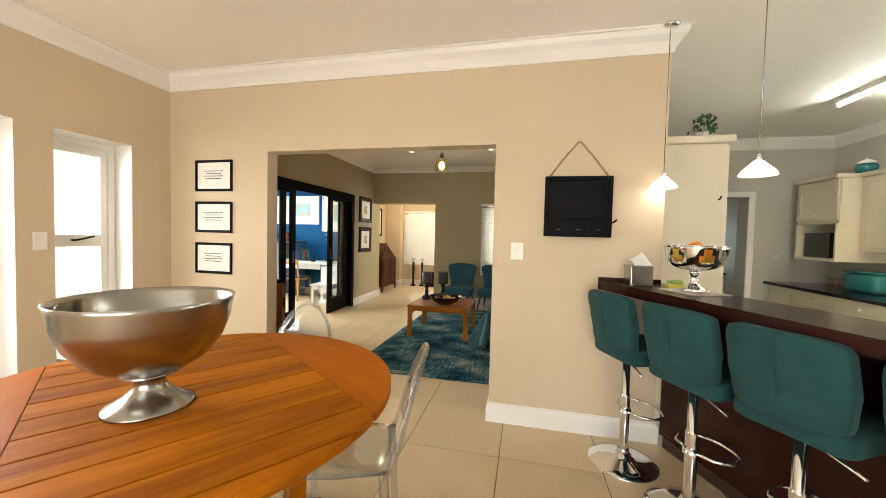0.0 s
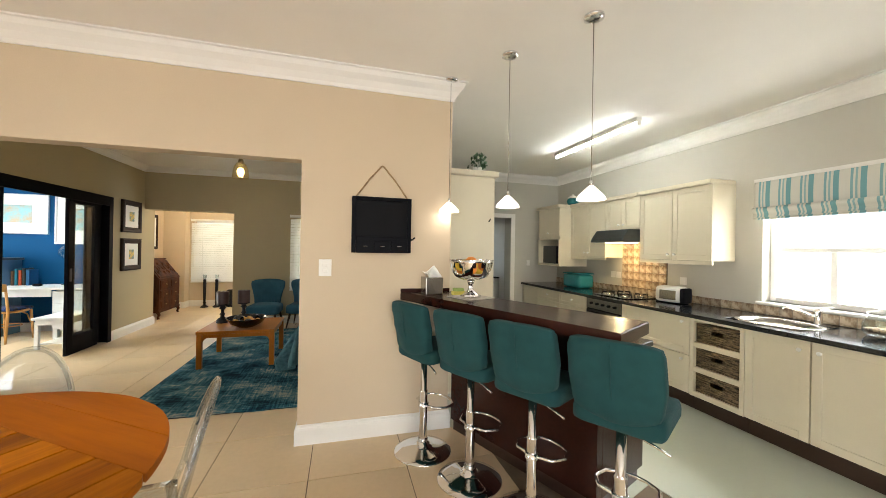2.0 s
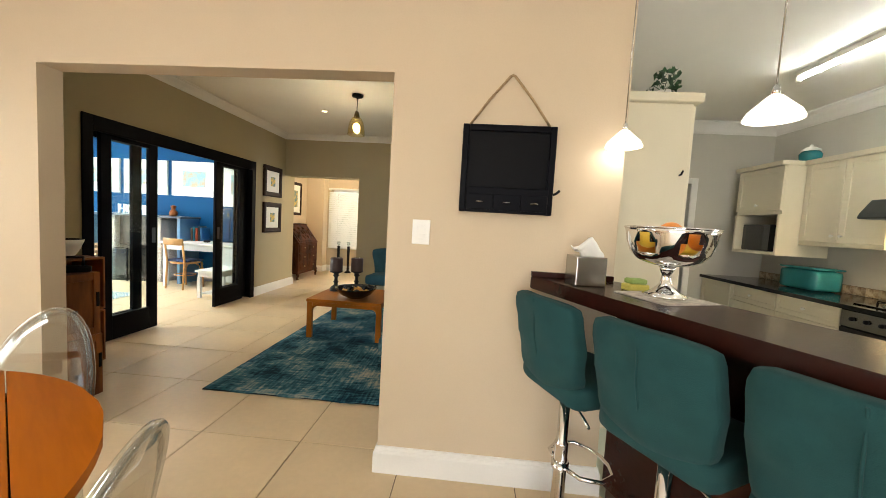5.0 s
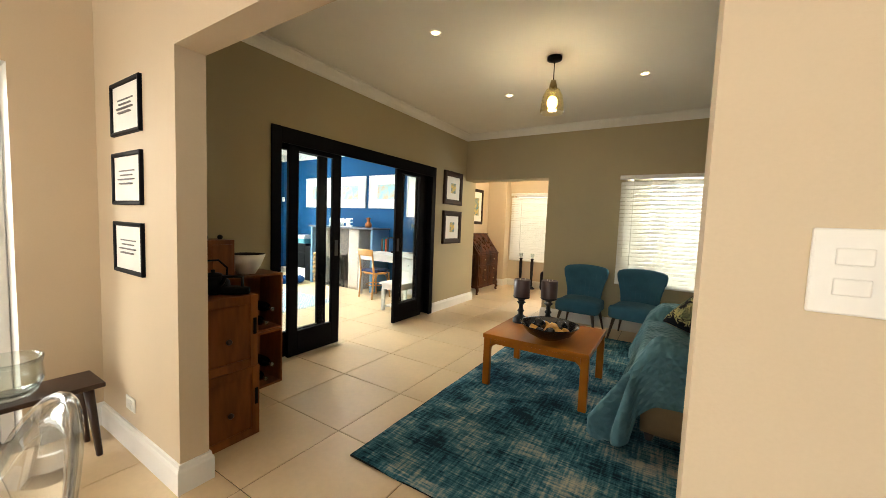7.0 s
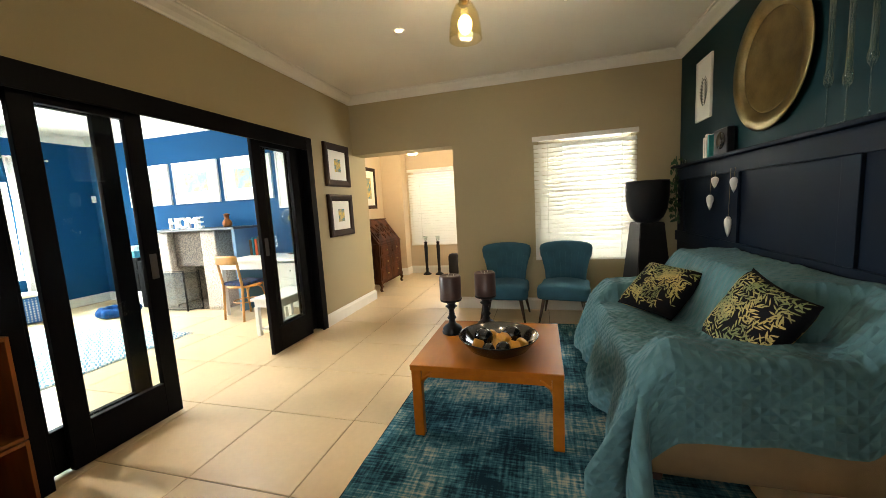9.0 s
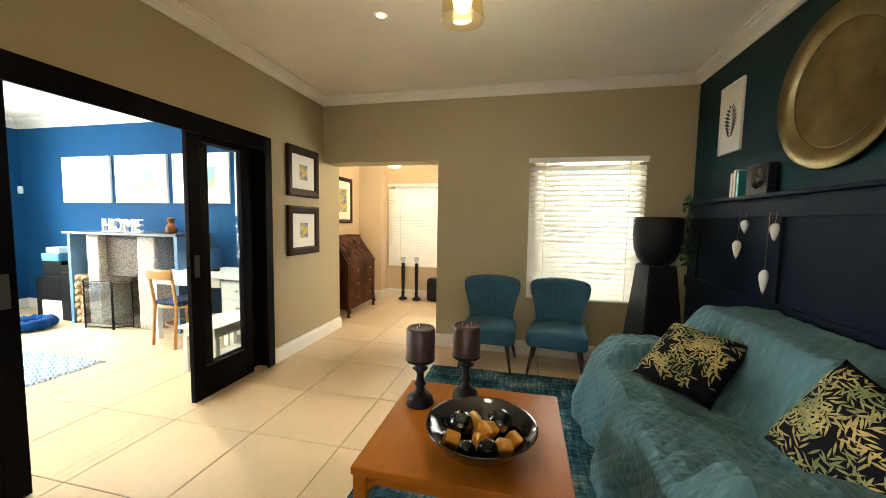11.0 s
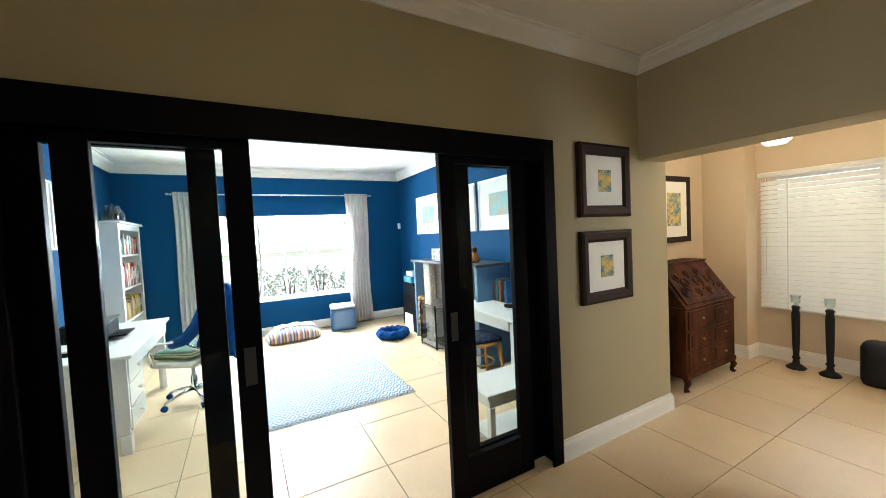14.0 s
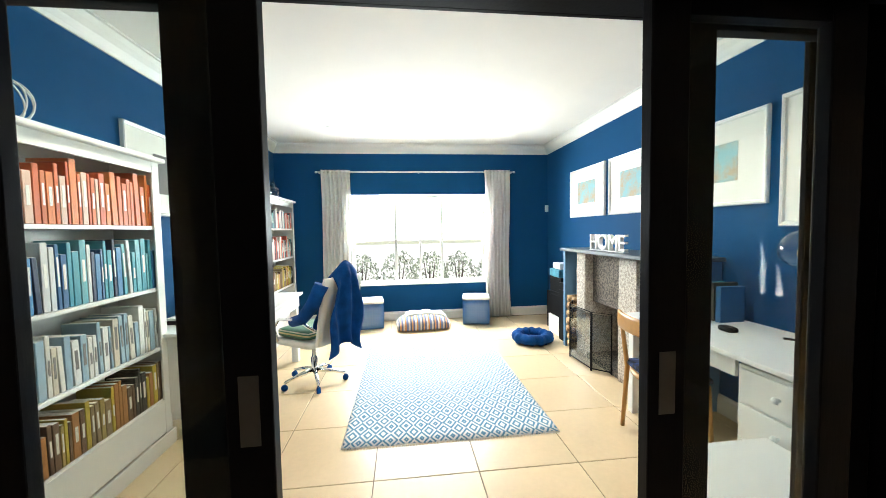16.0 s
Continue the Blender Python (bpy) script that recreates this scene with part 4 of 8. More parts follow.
for k, (j, i) in enumerate(((5, 2), (4, 2), (5, 1), (3, 1), (4, 0), (2, 0))):
    bt = thing("wine_bottle", pose(4.16, 0.84 + i * 0.19, 0.065 + j * 0.135, 0, -90, 0), "dark glass wine bottle lying in the rack", "bottle", "bottles in the wine rack")
    part("glass", lathe([(0, 0), (0.036, 0), (0.038, 0.01), (0.038, 0.17), (0.03, 0.20), (0.015, 0.225), (0.014, 0.29), (0, 0.29)], 16), BLACKGLOSS, bt)
    part("capsule", lathe([(0.0155, 0.25), (0.0155, 0.294), (0, 0.294)], 12), mat("bottle_capsule_foil", (0.30, 0.03, 0.02) if k % 2 else (0.55, 0.22, 0.06), 0.35, 0.3), bt)
wt = thing("worktop", pose(0, 0, 0.055), "black polished granite worktop along the kitchen wall", "worktop")
bm = bmesh.new()
bx(bm, 3.79, 4.499, 0.72, 1.86, 0.78, 0.815, 0.004)
bx(bm, 3.79, 3.90, 1.86, 2.40, 0.78, 0.815)
bx(bm, 4.36, 4.499, 1.86, 2.40, 0.78, 0.815)
bx(bm, 3.79, 4.499, 2.40, 5.758, 0.78, 0.815, 0.004)
part("slab", bm, GRANITE, wt)
sk = thing("kitchen_sink", pose(4.13, 2.13, 0.871), "oval stainless steel sink", "sink")
o = lathe([(1.0, 0.0), (1.0, 0.004), (0.95, 0.006), (0.88, 0.003), (0.85, -0.03), (0.80, -0.11), (0.70, -0.14), (0.0, -0.145)], 40)
deform(o, lambda x, y, z: (x * 0.235, y * 0.285, z))
part("basin", o, STEEL, sk)
part("waste", lathe([(0, -0.1445), (0.035, -0.1445), (0.04, -0.141), (0.03, -0.14), (0, -0.142)], 20), CHROME, sk)
tap = thing("kitchen_tap", pose(4.40, 2.02, 0.87), "chrome mixer tap with a swivel spout", "tap")
part("body", lathe([(0.028, 0), (0.028, 0.01), (0.022, 0.02), (0.022, 0.09), (0.026, 0.10), (0.026, 0.12), (0, 0.128)], 20), CHROME, tap)
part("spout", tube([(0, 0, 0.06), (-0.06, 0.03, 0.075), (-0.14, 0.08, 0.115), (-0.19, 0.11, 0.13), (-0.21, 0.12, 0.115)], 0.011, 10), CHROME, tap)
part("lever", tube([(0, 0, 0.125), (0.01, -0.05, 0.135), (0.01, -0.09, 0.14)], [0.010, 0.008, 0.006], 8), CHROME, tap)
# splashback tiles
sb = thing("tile_splashback", pose(0, 0, 0.055), "mottled brown and cream stone tiles behind the hob and worktop", "splashback")
part("bed", box(4.492, 4.4985, 3.48, 4.19, 0.816, 1.55), GROUT, sb)
part("low_bed", box(4.493, 4.4985, 0.72, 5.755, 0.816, 0.896), GROUT, sb)
bm = bmesh.new()
bx(bm, 0, 0.009, 0.002, 0.098, 0.002, 0.098, 0.002, 1)
TM = mesh_of("stone_tile", bm, RUSTIC)
bm = bmesh.new()
bx(bm, 0, 0.009, 0.002, 0.098, 0.002, 0.078, 0.002, 1)
TS = mesh_of("stone_tile", bm, RUSTIC)
for j in range(7):
    for k in range(7):
        t = new("stone_tile", TM)
        t.parent, t.location = sb, (4.484, 3.485 + j * 0.1, 0.90 + k * 0.1 - 0.0) if k < 6 else (4.484, 3.485 + j * 0.1, 0.90 + 0.6)
        if k == 6:
            t.scale = (1, 1, 0.45)
for k in range(50):
    t = new("stone_tile", TS)
    t.parent, t.location = sb, (4.484, 0.73 + k * 0.1005, 0.816)
hob = thing("gas_hob", pose(4.16, 3.78, 0.87), "black gas hob with four burners", "hob")
part("plate", box(-0.24, 0.24, -0.29, 0.29, 0.0005, 0.010, 0.003), BLACKGLOSS, hob)
for x in (-0.12, 0.12):
    for y in (-0.14, 0.14):
        b = part("burner", lathe([(0.045, 0.010), (0.045, 0.02), (0.03, 0.026), (0, 0.027)], 18, m=Matrix.Translation((x, y, 0))), STEEL, hob)
        bm = bmesh.new()
        for a in range(4):
            c, s = math.cos(a * math.pi / 2), math.sin(a * math.pi / 2)
            tube([(x + 0.02 * c, y + 0.02 * s, 0.04), (x + 0.095 * c, y + 0.095 * s, 0.04), (x + 0.10 * c, y + 0.10 * s, 0.012)], 0.005, 6, bm)
        part("pan_support", bm, BLACKMETAL, hob)
for k in range(4):
    part("control", lathe([(0.015, 0.01), (0.014, 0.03), (0, 0.031)], 12, m=Matrix.Translation((-0.2, -0.10 + k * 0.065, 0))), STEEL, hob)
# wall units
def wall_unit(y0, y1, z0, z1, doors, label, x=4.20):
    t = thing("wall_cabinet", pose(0, 0, 0), label, "cabinet", "kitchen wall units")
    part("body", box(x + 0.021, 4.499, y0 + 0.001, y1 - 0.001, z0, z1), CREAM, t)
    for d in doors:
        shaker(t, x, d[0], d[1], z0 + 0.002, z1 - 0.002, "door", (d[2], z0 + 0.06))
    part("crown", prism([(x - 0.035, y0), (4.499, y0), (4.499, y1), (x - 0.035, y1)], z1, z1 + 0.045, 0.006), CREAM, t)
    if z0 < 1.5:
        part("pelmet", box(x + 0.005, x + 0.022, y0 + 0.001, y1 - 0.001, z0 - 0.04, z0 - 0.001, 0.003), CREAM, t)
    return t


wall_unit(4.18, 4.945, 1.34, 2.09, [(4.183, 4.56, 4.52), (4.565, 4.942, 4.60)], "cream wall cabinet with panelled doors")
wall_unit(3.60, 4.178, 1.70, 2.09, [(3.603, 3.888, 3.85), (3.892, 4.175, 3.93)], "small cream wall cabinet above the cooker hood")
wall_unit(2.72, 3.598, 1.34, 2.09, [(2.723, 3.157, 3.12), (3.162, 3.595, 3.20)], "cream double wall cabinet with panelled doors")
mu = thing("microwave_cabinet", pose(0, 0, 0), "cream wall cabinet with an open microwave shelf", "cabinet", "kitchen wall units")
bm = bmesh.new()
bx(bm, 4.02, 4.499, 4.95, 5.56, 1.60, 2.09)
bx(bm, 4.00, 4.499, 4.95, 4.975, 1.18, 1.60, 0.002)
bx(bm, 4.00, 4.499, 5.535, 5.56, 1.18, 1.60, 0.002)
bx(bm, 3.99, 4.499, 4.975, 5.535, 1.18, 1.21, 0.002)
bx(bm, 4.47, 4.499, 4.975, 5.535, 1.21, 1.60)
part("body", bm, CREAM, mu)
shaker(mu, 4.0, 4.953, 5.557, 1.64, 2.085, "door", (5.25, 1.70))
part("crown", prism([(3.96, 4.93), (4.499, 4.93), (4.499, 5.58), (3.96, 5.58)], 2.091, 2.135, 0.006), CREAM, mu)
mw = thing("microwave", pose(4.06, 5.25, 1.21), "black microwave oven in the open shelf", "microwave")
part("body", box(0.012, 0.38, -0.25, 0.25, 0.004, 0.29, 0.004), BLACKMETAL, mw)
part("door", box(0, 0.012, -0.13, 0.25, 0.006, 0.288, 0.003), BLACKGLOSS, mw)
part("panel", box(0, 0.012, -0.25, -0.133, 0.006, 0.288, 0.003), BLACKMETAL, mw)
hood = thing("cooker_hood", pose(0, 0, 0), "dark metal slimline cooker hood", "cooker hood")
bm = bmesh.new()
pr = [(4.20, 1.69), (4.05, 1.69), (3.97, 1.58), (3.955, 1.545), (3.965, 1.535), (4.45, 1.535), (4.45, 1.69)]
a = [bm.verts.new((x, 3.61, z)) for x, z in pr]
b = [bm.verts.new((x, 4.17, z)) for x, z in pr]
bm.faces.new(a)
bm.faces.new(b[::-1])
for i in range(len(pr)):
    j = (i + 1) % len(pr)
    bm.faces.new((a[i], b[i], b[j], a[j]))
bmesh.ops.bevel(bm, geom=bm.edges[:], offset=0.004, segments=1, affect="EDGES")
part("canopy", bm, mat("gunmetal", (0.10, 0.11, 0.11), 0.3, 0.8), hood)
part("lamp", box(4.1, 4.3, 3.72, 4.06, 1.528, 1.5345), LAMPGLOW, hood, "lit warm lamp")
bulb("hood_bulb", (4.2, 3.89, 1.50), 3.5, (1.0, 0.74, 0.36), 0.05)
toast = thing("toaster", pose(4.28, 3.22, 0.87, 0, 0, 8), "white and steel two-slot toaster", "toaster")
part("body", soft_box(-0.09, 0.09, -0.14, 0.14, 0.01, 0.18, 0.035, 6), IVORY, toast)
part("side_panel", box(-0.094, -0.088, -0.10, 0.08, 0.04, 0.14, 0.002), STEEL, toast, "steel vent panel")
part("end_cap", soft_box(-0.085, 0.085, -0.17, -0.13, 0.01, 0.17, 0.03, 4), BLACKMETAL, toast)
part("foot", box(-0.08, 0.08, -0.13, 0.13, 0.0, 0.012), BLACKMETAL, toast)
bb = thing("bread_bin", pose(4.28, 4.86, 0.87), "teal enamel bread bin on the worktop", "bread bin")
part("body", soft_box(-0.13, 0.13, -0.20, 0.20, 0, 0.20, 0.03, 5), TEALCER, bb)
part("lid", soft_box(-0.135, 0.135, -0.205, 0.205, 0.20, 0.225, 0.012, 4), TEALCER, bb)
jar = thing("glass_jar", pose(4.30, 1.62, 0.87), "round glass storage jar on the worktop", "jar")
part("jar", lathe([(0, 0.003), (0.07, 0), (0.095, 0.03), (0.10, 0.08), (0.075, 0.13), (0.07, 0.15), (0.066, 0.15), (0.07, 0.13), (0.094, 0.08), (0.09, 0.033), (0, 0.01)], 28), CLEAR, jar)
part("contents", lathe([(0, 0.012), (0.085, 0.035), (0.088, 0.05), (0, 0.055)], 20), mat("dried_pods", (0.35, 0.22, 0.12), 0.9, vary=0.4, scale=60, bump=0.8), jar)
part("lid", lathe([(0.074, 0.151), (0.074, 0.16), (0.02, 0.175), (0.018, 0.19), (0.0, 0.195)], 24), CLEAR, jar)
for y, z in ((4.36, 1.10), (4.26, 1.10), (3.27, 1.10)):
    plate("wall_socket", pose(4.499, y, z, 0, 0, -90), 0.085, 0.085, 1, "white wall socket above the worktop")
plate("light_switch", pose(3.92, KN, 1.20), 0.06, 0.09, 1, "white light switch on the kitchen wall")
cj = thing("ginger_jar", pose(4.28, 5.02, 2.136), "teal and cream lidded jar on top of the cabinet", "jar")
part("body", lathe([(0, 0), (0.06, 0), (0.085, 0.04), (0.09, 0.08), (0.07, 0.11), (0, 0.11)], 24), TEALCER, cj)
part("lid", lathe([(0.078, 0.111), (0.078, 0.125), (0.04, 0.15), (0.012, 0.16), (0.015, 0.175), (0, 0.182)], 24), IVORY, cj)
# larder
ld = thing("larder_unit", pose(0, 0, 0), "tall cream larder cupboard", "cupboard")
part("body", box(1.612, 2.245, 3.46, 4.70, 0.0, 2.14, 0.003), CREAM, ld)
part("crown", box(1.612, 2.29, 3.42, 4.74, 2.141, 2.20, 0.012), CREAM, ld)
for y0, y1 in ((3.47, 4.075), (4.085, 4.69)):
    part("door", box(2.246, 2.266, y0, y1, 0.09, 2.13, 0.004), CREAM, ld)
part("hook", tube([(2.2, 3.459, 1.70), (2.2, 3.44, 1.70), (2.205, 3.43, 1.725)], 0.006, 8), BLACKMETAL, ld)
part("hook", tube([(1.66, 3.459, 1.55), (1.66, 3.43, 1.55), (1.66, 3.42, 1.575)], 0.007, 8), BLACKMETAL, ld)
pl = thing("potted_plant", pose(2.13, 3.62, 2.201), "small green trailing plant in a pale pot on the larder", "plant")
part("pot", lathe([(0, 0), (0.035, 0), (0.048, 0.07), (0.042, 0.07), (0.03, 0.01), (0, 0.01)], 18), IVORY, pl)
bm = bmesh.new()
rng = random.Random(4)
for k in range(70):
    a, e, r = rng.uniform(0, 6.28), rng.uniform(-0.4, 1.4), rng.uniform(0.05, 0.13)
    c = Vector((r * math.cos(a) * math.cos(e), r * math.sin(a) * math.cos(e), 0.085 + r * math.sin(e)))
    s = rng.uniform(0.018, 0.034)
    m = Matrix.Translation(c) @ Euler((rng.uniform(0, 6), rng.uniform(0, 6), rng.uniform(0, 6))).to_matrix().to_4x4()
    q = [bm.verts.new(m @ Vector(p)) for p in ((-s, 0, 0), (-s * 0.3, s * 0.5, s * 0.1), (s, 0, 0), (-s * 0.3, -s * 0.5, s * 0.1))]
    bm.faces.new(q)
part("leaves", bm, LEAFGREEN, pl)
bm = bmesh.new()
for k in range(7):
    a = k * 0.9
    tube([(0, 0, 0.04), (0.03 * math.cos(a), 0.03 * math.sin(a), 0.09), (0.07 * math.cos(a), 0.07 * math.sin(a), 0.12)], 0.002, 5, bm)
part("stems", bm, LEAFGREEN, pl)
# kitchen doorway trim and the room beyond
bm = bmesh.new()
bx(bm, 3.58, 3.655, KN - 0.018, KN - 0.001, 0, 2.04, 0.004)
bx(bm, 2.705, 2.78, KN - 0.018, KN - 0.001, 0, 2.04, 0.004)
bx(bm, 2.78, 3.58, KN - 0.018, KN - 0.001, 1.97, 2.04, 0.004)
structure("trim_kitchen_doorway", bm, WHITE, "white painted door architrave")
cup = thing("scullery_cabinet", pose(3.7, 7.4, 0), "white cabinet with a dark top in the room beyond", "cabinet")
part("body", box(-0.6, 0.29, -0.3, 0.3, 0, 0.82, 0.003), WHITE, cup)
part("top", box(-0.62, 0.29, -0.32, 0.3, 0.821, 0.85, 0.003), GRANITE, cup)
# kitchen window
kw = thing("window_1", pose(0, 0, 0), "white kitchen window over the sink", "window")
kw["kind"] = "structure"
bm = bmesh.new()
for y0, y1, z0, z1 in ((1.577, 1.62, 0.987, 2.018), (2.435, 2.478, 0.987, 2.018), (1.62, 2.435, 0.987, 1.03), (1.62, 2.435, 1.975, 2.018), (1.62, 2.435, 1.44, 1.48), (2.01, 2.05, 1.03, 1.44)):
    bx(bm, 4.60, 4.65, y0, y1, z0, z1, 0.003)
part("frame", bm, WHITE, kw)
for y0, y1, z0, z1 in ((1.622, 2.433, 1.481, 1.974), (1.622, 2.009, 1.031, 1.439), (2.051, 2.433, 1.031, 1.439)):
    p = part("pane", box(4.622, 4.628, y0, y1, z0, z1), GLASS, kw)
    p.visible_shadow = False
part("sill", box(4.46, 4.598, 1.55, 2.51, 0.962, 0.985, 0.004), WHITE, kw)
rb = thing("roman_blind", pose(4.49, 2.04, 0.075), "striped teal and cream roman blind, drawn up", "blind")
def blind_sheet(u, v):
    y = -0.485 + 0.97 * u
    z = 1.69 + 0.33 * v
    return (-0.03 - 0.012 * math.sin(v * 3.1) - 0.02 * (v < 0.12), y, z)
solidify(part("cloth", grid(blind_sheet, 20, 12), BLINDSTRIPE, rb), 0.004)
for k in range(2):
    solidify(part("fold", grid(lambda u, v: (-0.05 - 0.012 * k + 0.012 * math.sin(v * 6), -0.485 + 0.97 * u, 1.655 + 0.02 * k + 0.09 * v), 20, 4), BLINDSTRIPE, rb), 0.004)
part("head_rail", box(-0.045, 0.0, -0.485, 0.485, 2.0, 2.03, 0.003), WHITE, rb)
fl = thing("fluorescent_light", pose(3.515, 3.62, H), "white fluorescent batten light on the kitchen ceiling", "light")
part("batten", box(-0.03, 0.03, -0.70, 0.70, -0.045, -0.001, 0.006), WHITE, fl)
part("tube", tube([(0, -0.68, -0.062), (0, 0.68, -0.062)], 0.014, 12), TUBELIGHT, fl)
for s in (-1, 1):
    part("end_cap", box(-0.018, 0.018, s * 0.69 - 0.012, s * 0.69 + 0.012, -0.082, -0.046, 0.003), WHITE, fl)


# ---- sitting room materials ----
def leafy(name):
    return mat(name, (0.44, 0.34, 0.13), 0.8, vary=0.35, scale=9, grain=200, second=(0.14, 0.17, 0.07), bump=0.1)


def quilt(name, color):
    """Cloth stitched in small diamonds."""
    m = mat(name, color, 0.9, spec=0.12, vary=0.16, scale=5, grain=300, bump=0.1, sheen=0.05)
    n, l = m.node_tree.nodes, m.node_tree.links
    tc = n.new("ShaderNodeTexCoord")
    hs = []
    for a in (45, -45):
        mp, wv = n.new("ShaderNodeMapping"), n.new("ShaderNodeTexWave")
        mp.inputs["Rotation"].default_value = (0, 0, radians(a))
        wv.inputs["Scale"].default_value, wv.inputs["Distortion"].default_value = 7.0, 0.3
        l.new(tc.outputs["UV"], mp.inputs[0])
        l.new(mp.outputs[0], wv.inputs[0])
        hs.append(wv.outputs["Fac"])
    mn, bp = n.new("ShaderNodeMath"), n.new("ShaderNodeBump")
    mn.operation = "MINIMUM"
    l.new(hs[0], mn.inputs[0])
    l.new(hs[1], mn.inputs[1])
    bp.inputs["Strength"].default_value, bp.inputs["Distance"].default_value = 0.7, 0.012
    l.new(mn.outputs[0], bp.inputs["Height"])
    l.new(bp.outputs[0], n["Principled BSDF"].inputs["Normal"])
    return m


def worn_rug(name, stops, size):
    """A distressed rug: broad worn blotches broken up by streaks along warp and weft."""
    m = mat(name, stops[1][1], 0.95, spec=0.05, vary=0.2, scale=6, grain=160, bump=0.35)
    n, l = m.node_tree.nodes, m.node_tree.links
    tc, rp = n.new("ShaderNodeTexCoord"), n.new("ShaderNodeValToRGB")
    total = None
    for stretch, sc_, detail, weight in (((1.0, 1.5, 1), size, 4, 0.85), ((2.2, 30, 1), 3.0, 6, 0.46), ((26, 2.0, 1), 2.4, 6, 0.40), ((1, 1, 1), 38, 3, 0.22)):
        mp, nz, ma = n.new("ShaderNodeMapping"), n.new("ShaderNodeTexNoise"), n.new("ShaderNodeMath")
        mp.inputs["Scale"].default_value = stretch
        nz.inputs["Scale"].default_value, nz.inputs["Detail"].default_value = sc_, detail
        l.new(tc.outputs["Object"], mp.inputs[0])
        l.new(mp.outputs[0], nz.inputs["Vector"])
        ma.operation = "MULTIPLY_ADD"
        ma.inputs[1].default_value = weight
        l.new(nz.outputs["Fac"], ma.inputs[0])
        if total:
            l.new(total, ma.inputs[2])
        else:
            ma.inputs[2].default_value = -0.475
        total = ma.outputs[0]
    l.new(total, rp.inputs[0])
    e = rp.color_ramp.elements
    while len(e) < len(stops):
        e.new(0.5)
    for k, (at, c) in enumerate(stops):
        e[k].position, e[k].color = at, (*c, 1)
    l.new(rp.outputs[0], n["Principled BSDF"].inputs["Base Color"])
    return m


def translucent(name, color, part_through):
    m = mat(name, color, 0.5, vary=0.03, bump=0.0)
    n, l = m.node_tree.nodes, m.node_tree.links
    tl, mx = n.new("ShaderNodeBsdfTranslucent"), n.new("ShaderNodeMixShader")
    tl.inputs[0].default_value = (*color, 1)
    mx.inputs[0].default_value = part_through
    l.new(n["Principled BSDF"].outputs[0], mx.inputs[1])
    l.new(tl.outputs[0], mx.inputs[2])
    l.new(mx.outputs[0], n["Material Output"].inputs[0])
    return m


RUG = worn_rug("distressed_teal_rug", [(0.35, (0.007, 0.022, 0.037)), (0.44, (0.022, 0.080, 0.108)), (0.52, (0.050, 0.145, 0.178)), (0.60, (0.21, 0.25, 0.235)), (0.69, (0.40, 0.37, 0.28))], 2.2)
THROW = quilt("quilted_teal_throw", (0.082, 0.180, 0.205))
SLAT = translucent("white_blind_slat", (0.84, 0.82, 0.76), 0.13)
BEIGECLOTH = mat("beige_sofa_cloth", (0.22, 0.15, 0.075), 0.95, vary=0.12, scale=8, grain=350, bump=0.3)
CHAIRCLOTH = mat("teal_wool", (0.040, 0.115, 0.165), 0.95, spec=0.08, vary=0.10, scale=10, grain=420, bump=0.25, sheen=0.05)
BRASS = mat("aged_brass", (0.36, 0.28, 0.14), 0.33, 1.0, vary=0.25, scale=7, grain=120, bump=0.08)
AMBER = pane_material("amber_glass", (1.0, 0.95, 0.78), 0.05, 0.04, 0.5, 3.0)
CANDLE = mat("brown_candle_wax", (0.055, 0.028, 0.026), 0.45, vary=0.15, scale=12)
HEART = mat("white_enamel", (0.75, 0.72, 0.68), 0.4, vary=0.05)
CUSHION = mat("black_cushion_cloth", (0.008, 0.008, 0.011), 0.9, spec=0.1, vary=0.1, grain=300, bump=0.2)
PRINTLEAF = leafy("olive_leaf_print")
YELLOWWOOD = mat("yellow_wood_shapes", (0.70, 0.33, 0.03), 0.55, vary=0.12, scale=12)
POTPAINT = mat("matt_black_pot", (0.010, 0.010, 0.012), 0.45, spec=0.2, vary=0.1, scale=5)


def rug_thing(name, x0, x1, y0, y1, material, label, z=0.012, fringe=None):
    t = thing(name, pose((x0 + x1) / 2, (y0 + y1) / 2, 0), label, "rug")
    w, h = (x1 - x0) / 2, (y1 - y0) / 2
    bm = grid(lambda u, v: (-w + 2 * w * u + 0.004 * math.sin(v * 37), -h + 2 * h * v + 0.004 * math.sin(u * 29), z + 0.0015 * math.sin(u * 17 + v * 23)), 24, 36)
    o = part("woven_field", bm, material, t)
    solidify(o, z - 0.001, -1)
    part("binding", tube([(-w, -h, z / 2), (w, -h, z / 2), (w, h, z / 2), (-w, h, z / 2)], 0.006, 6, closed=True), fringe or BLACK, t)
    return t


rug_thing("area_rug", -0.965, 0.78, 3.475, 6.755, RUG, "large faded teal and grey rug on the tiled floor")

ct = thing("coffee_table", pose(-0.372, 5.10, 0.013), "square cherry wood coffee table on the rug", "table")
part("top", box(-0.405, 0.405, -0.387, 0.387, 0.390, 0.423, 0.004), CTABLE, ct)
for x in (-1, 1):
    for y in (-1, 1):
        bm = bmesh.new()
        bx(bm, x * 0.375 - 0.028, x * 0.375 + 0.028, y * 0.352 - 0.02, y * 0.352 + 0.02, 0.0, 0.389, 0.004)
        part("leg", bm, CTABLE, ct)
for y in (-1, 1):
    bm = bmesh.new()
    bx(bm, -0.345, 0.345, y * 0.352 - 0.012, y * 0.352 + 0.012, 0.345, 0.389, 0.004)
    part("rail", bm, CTABLE, ct)
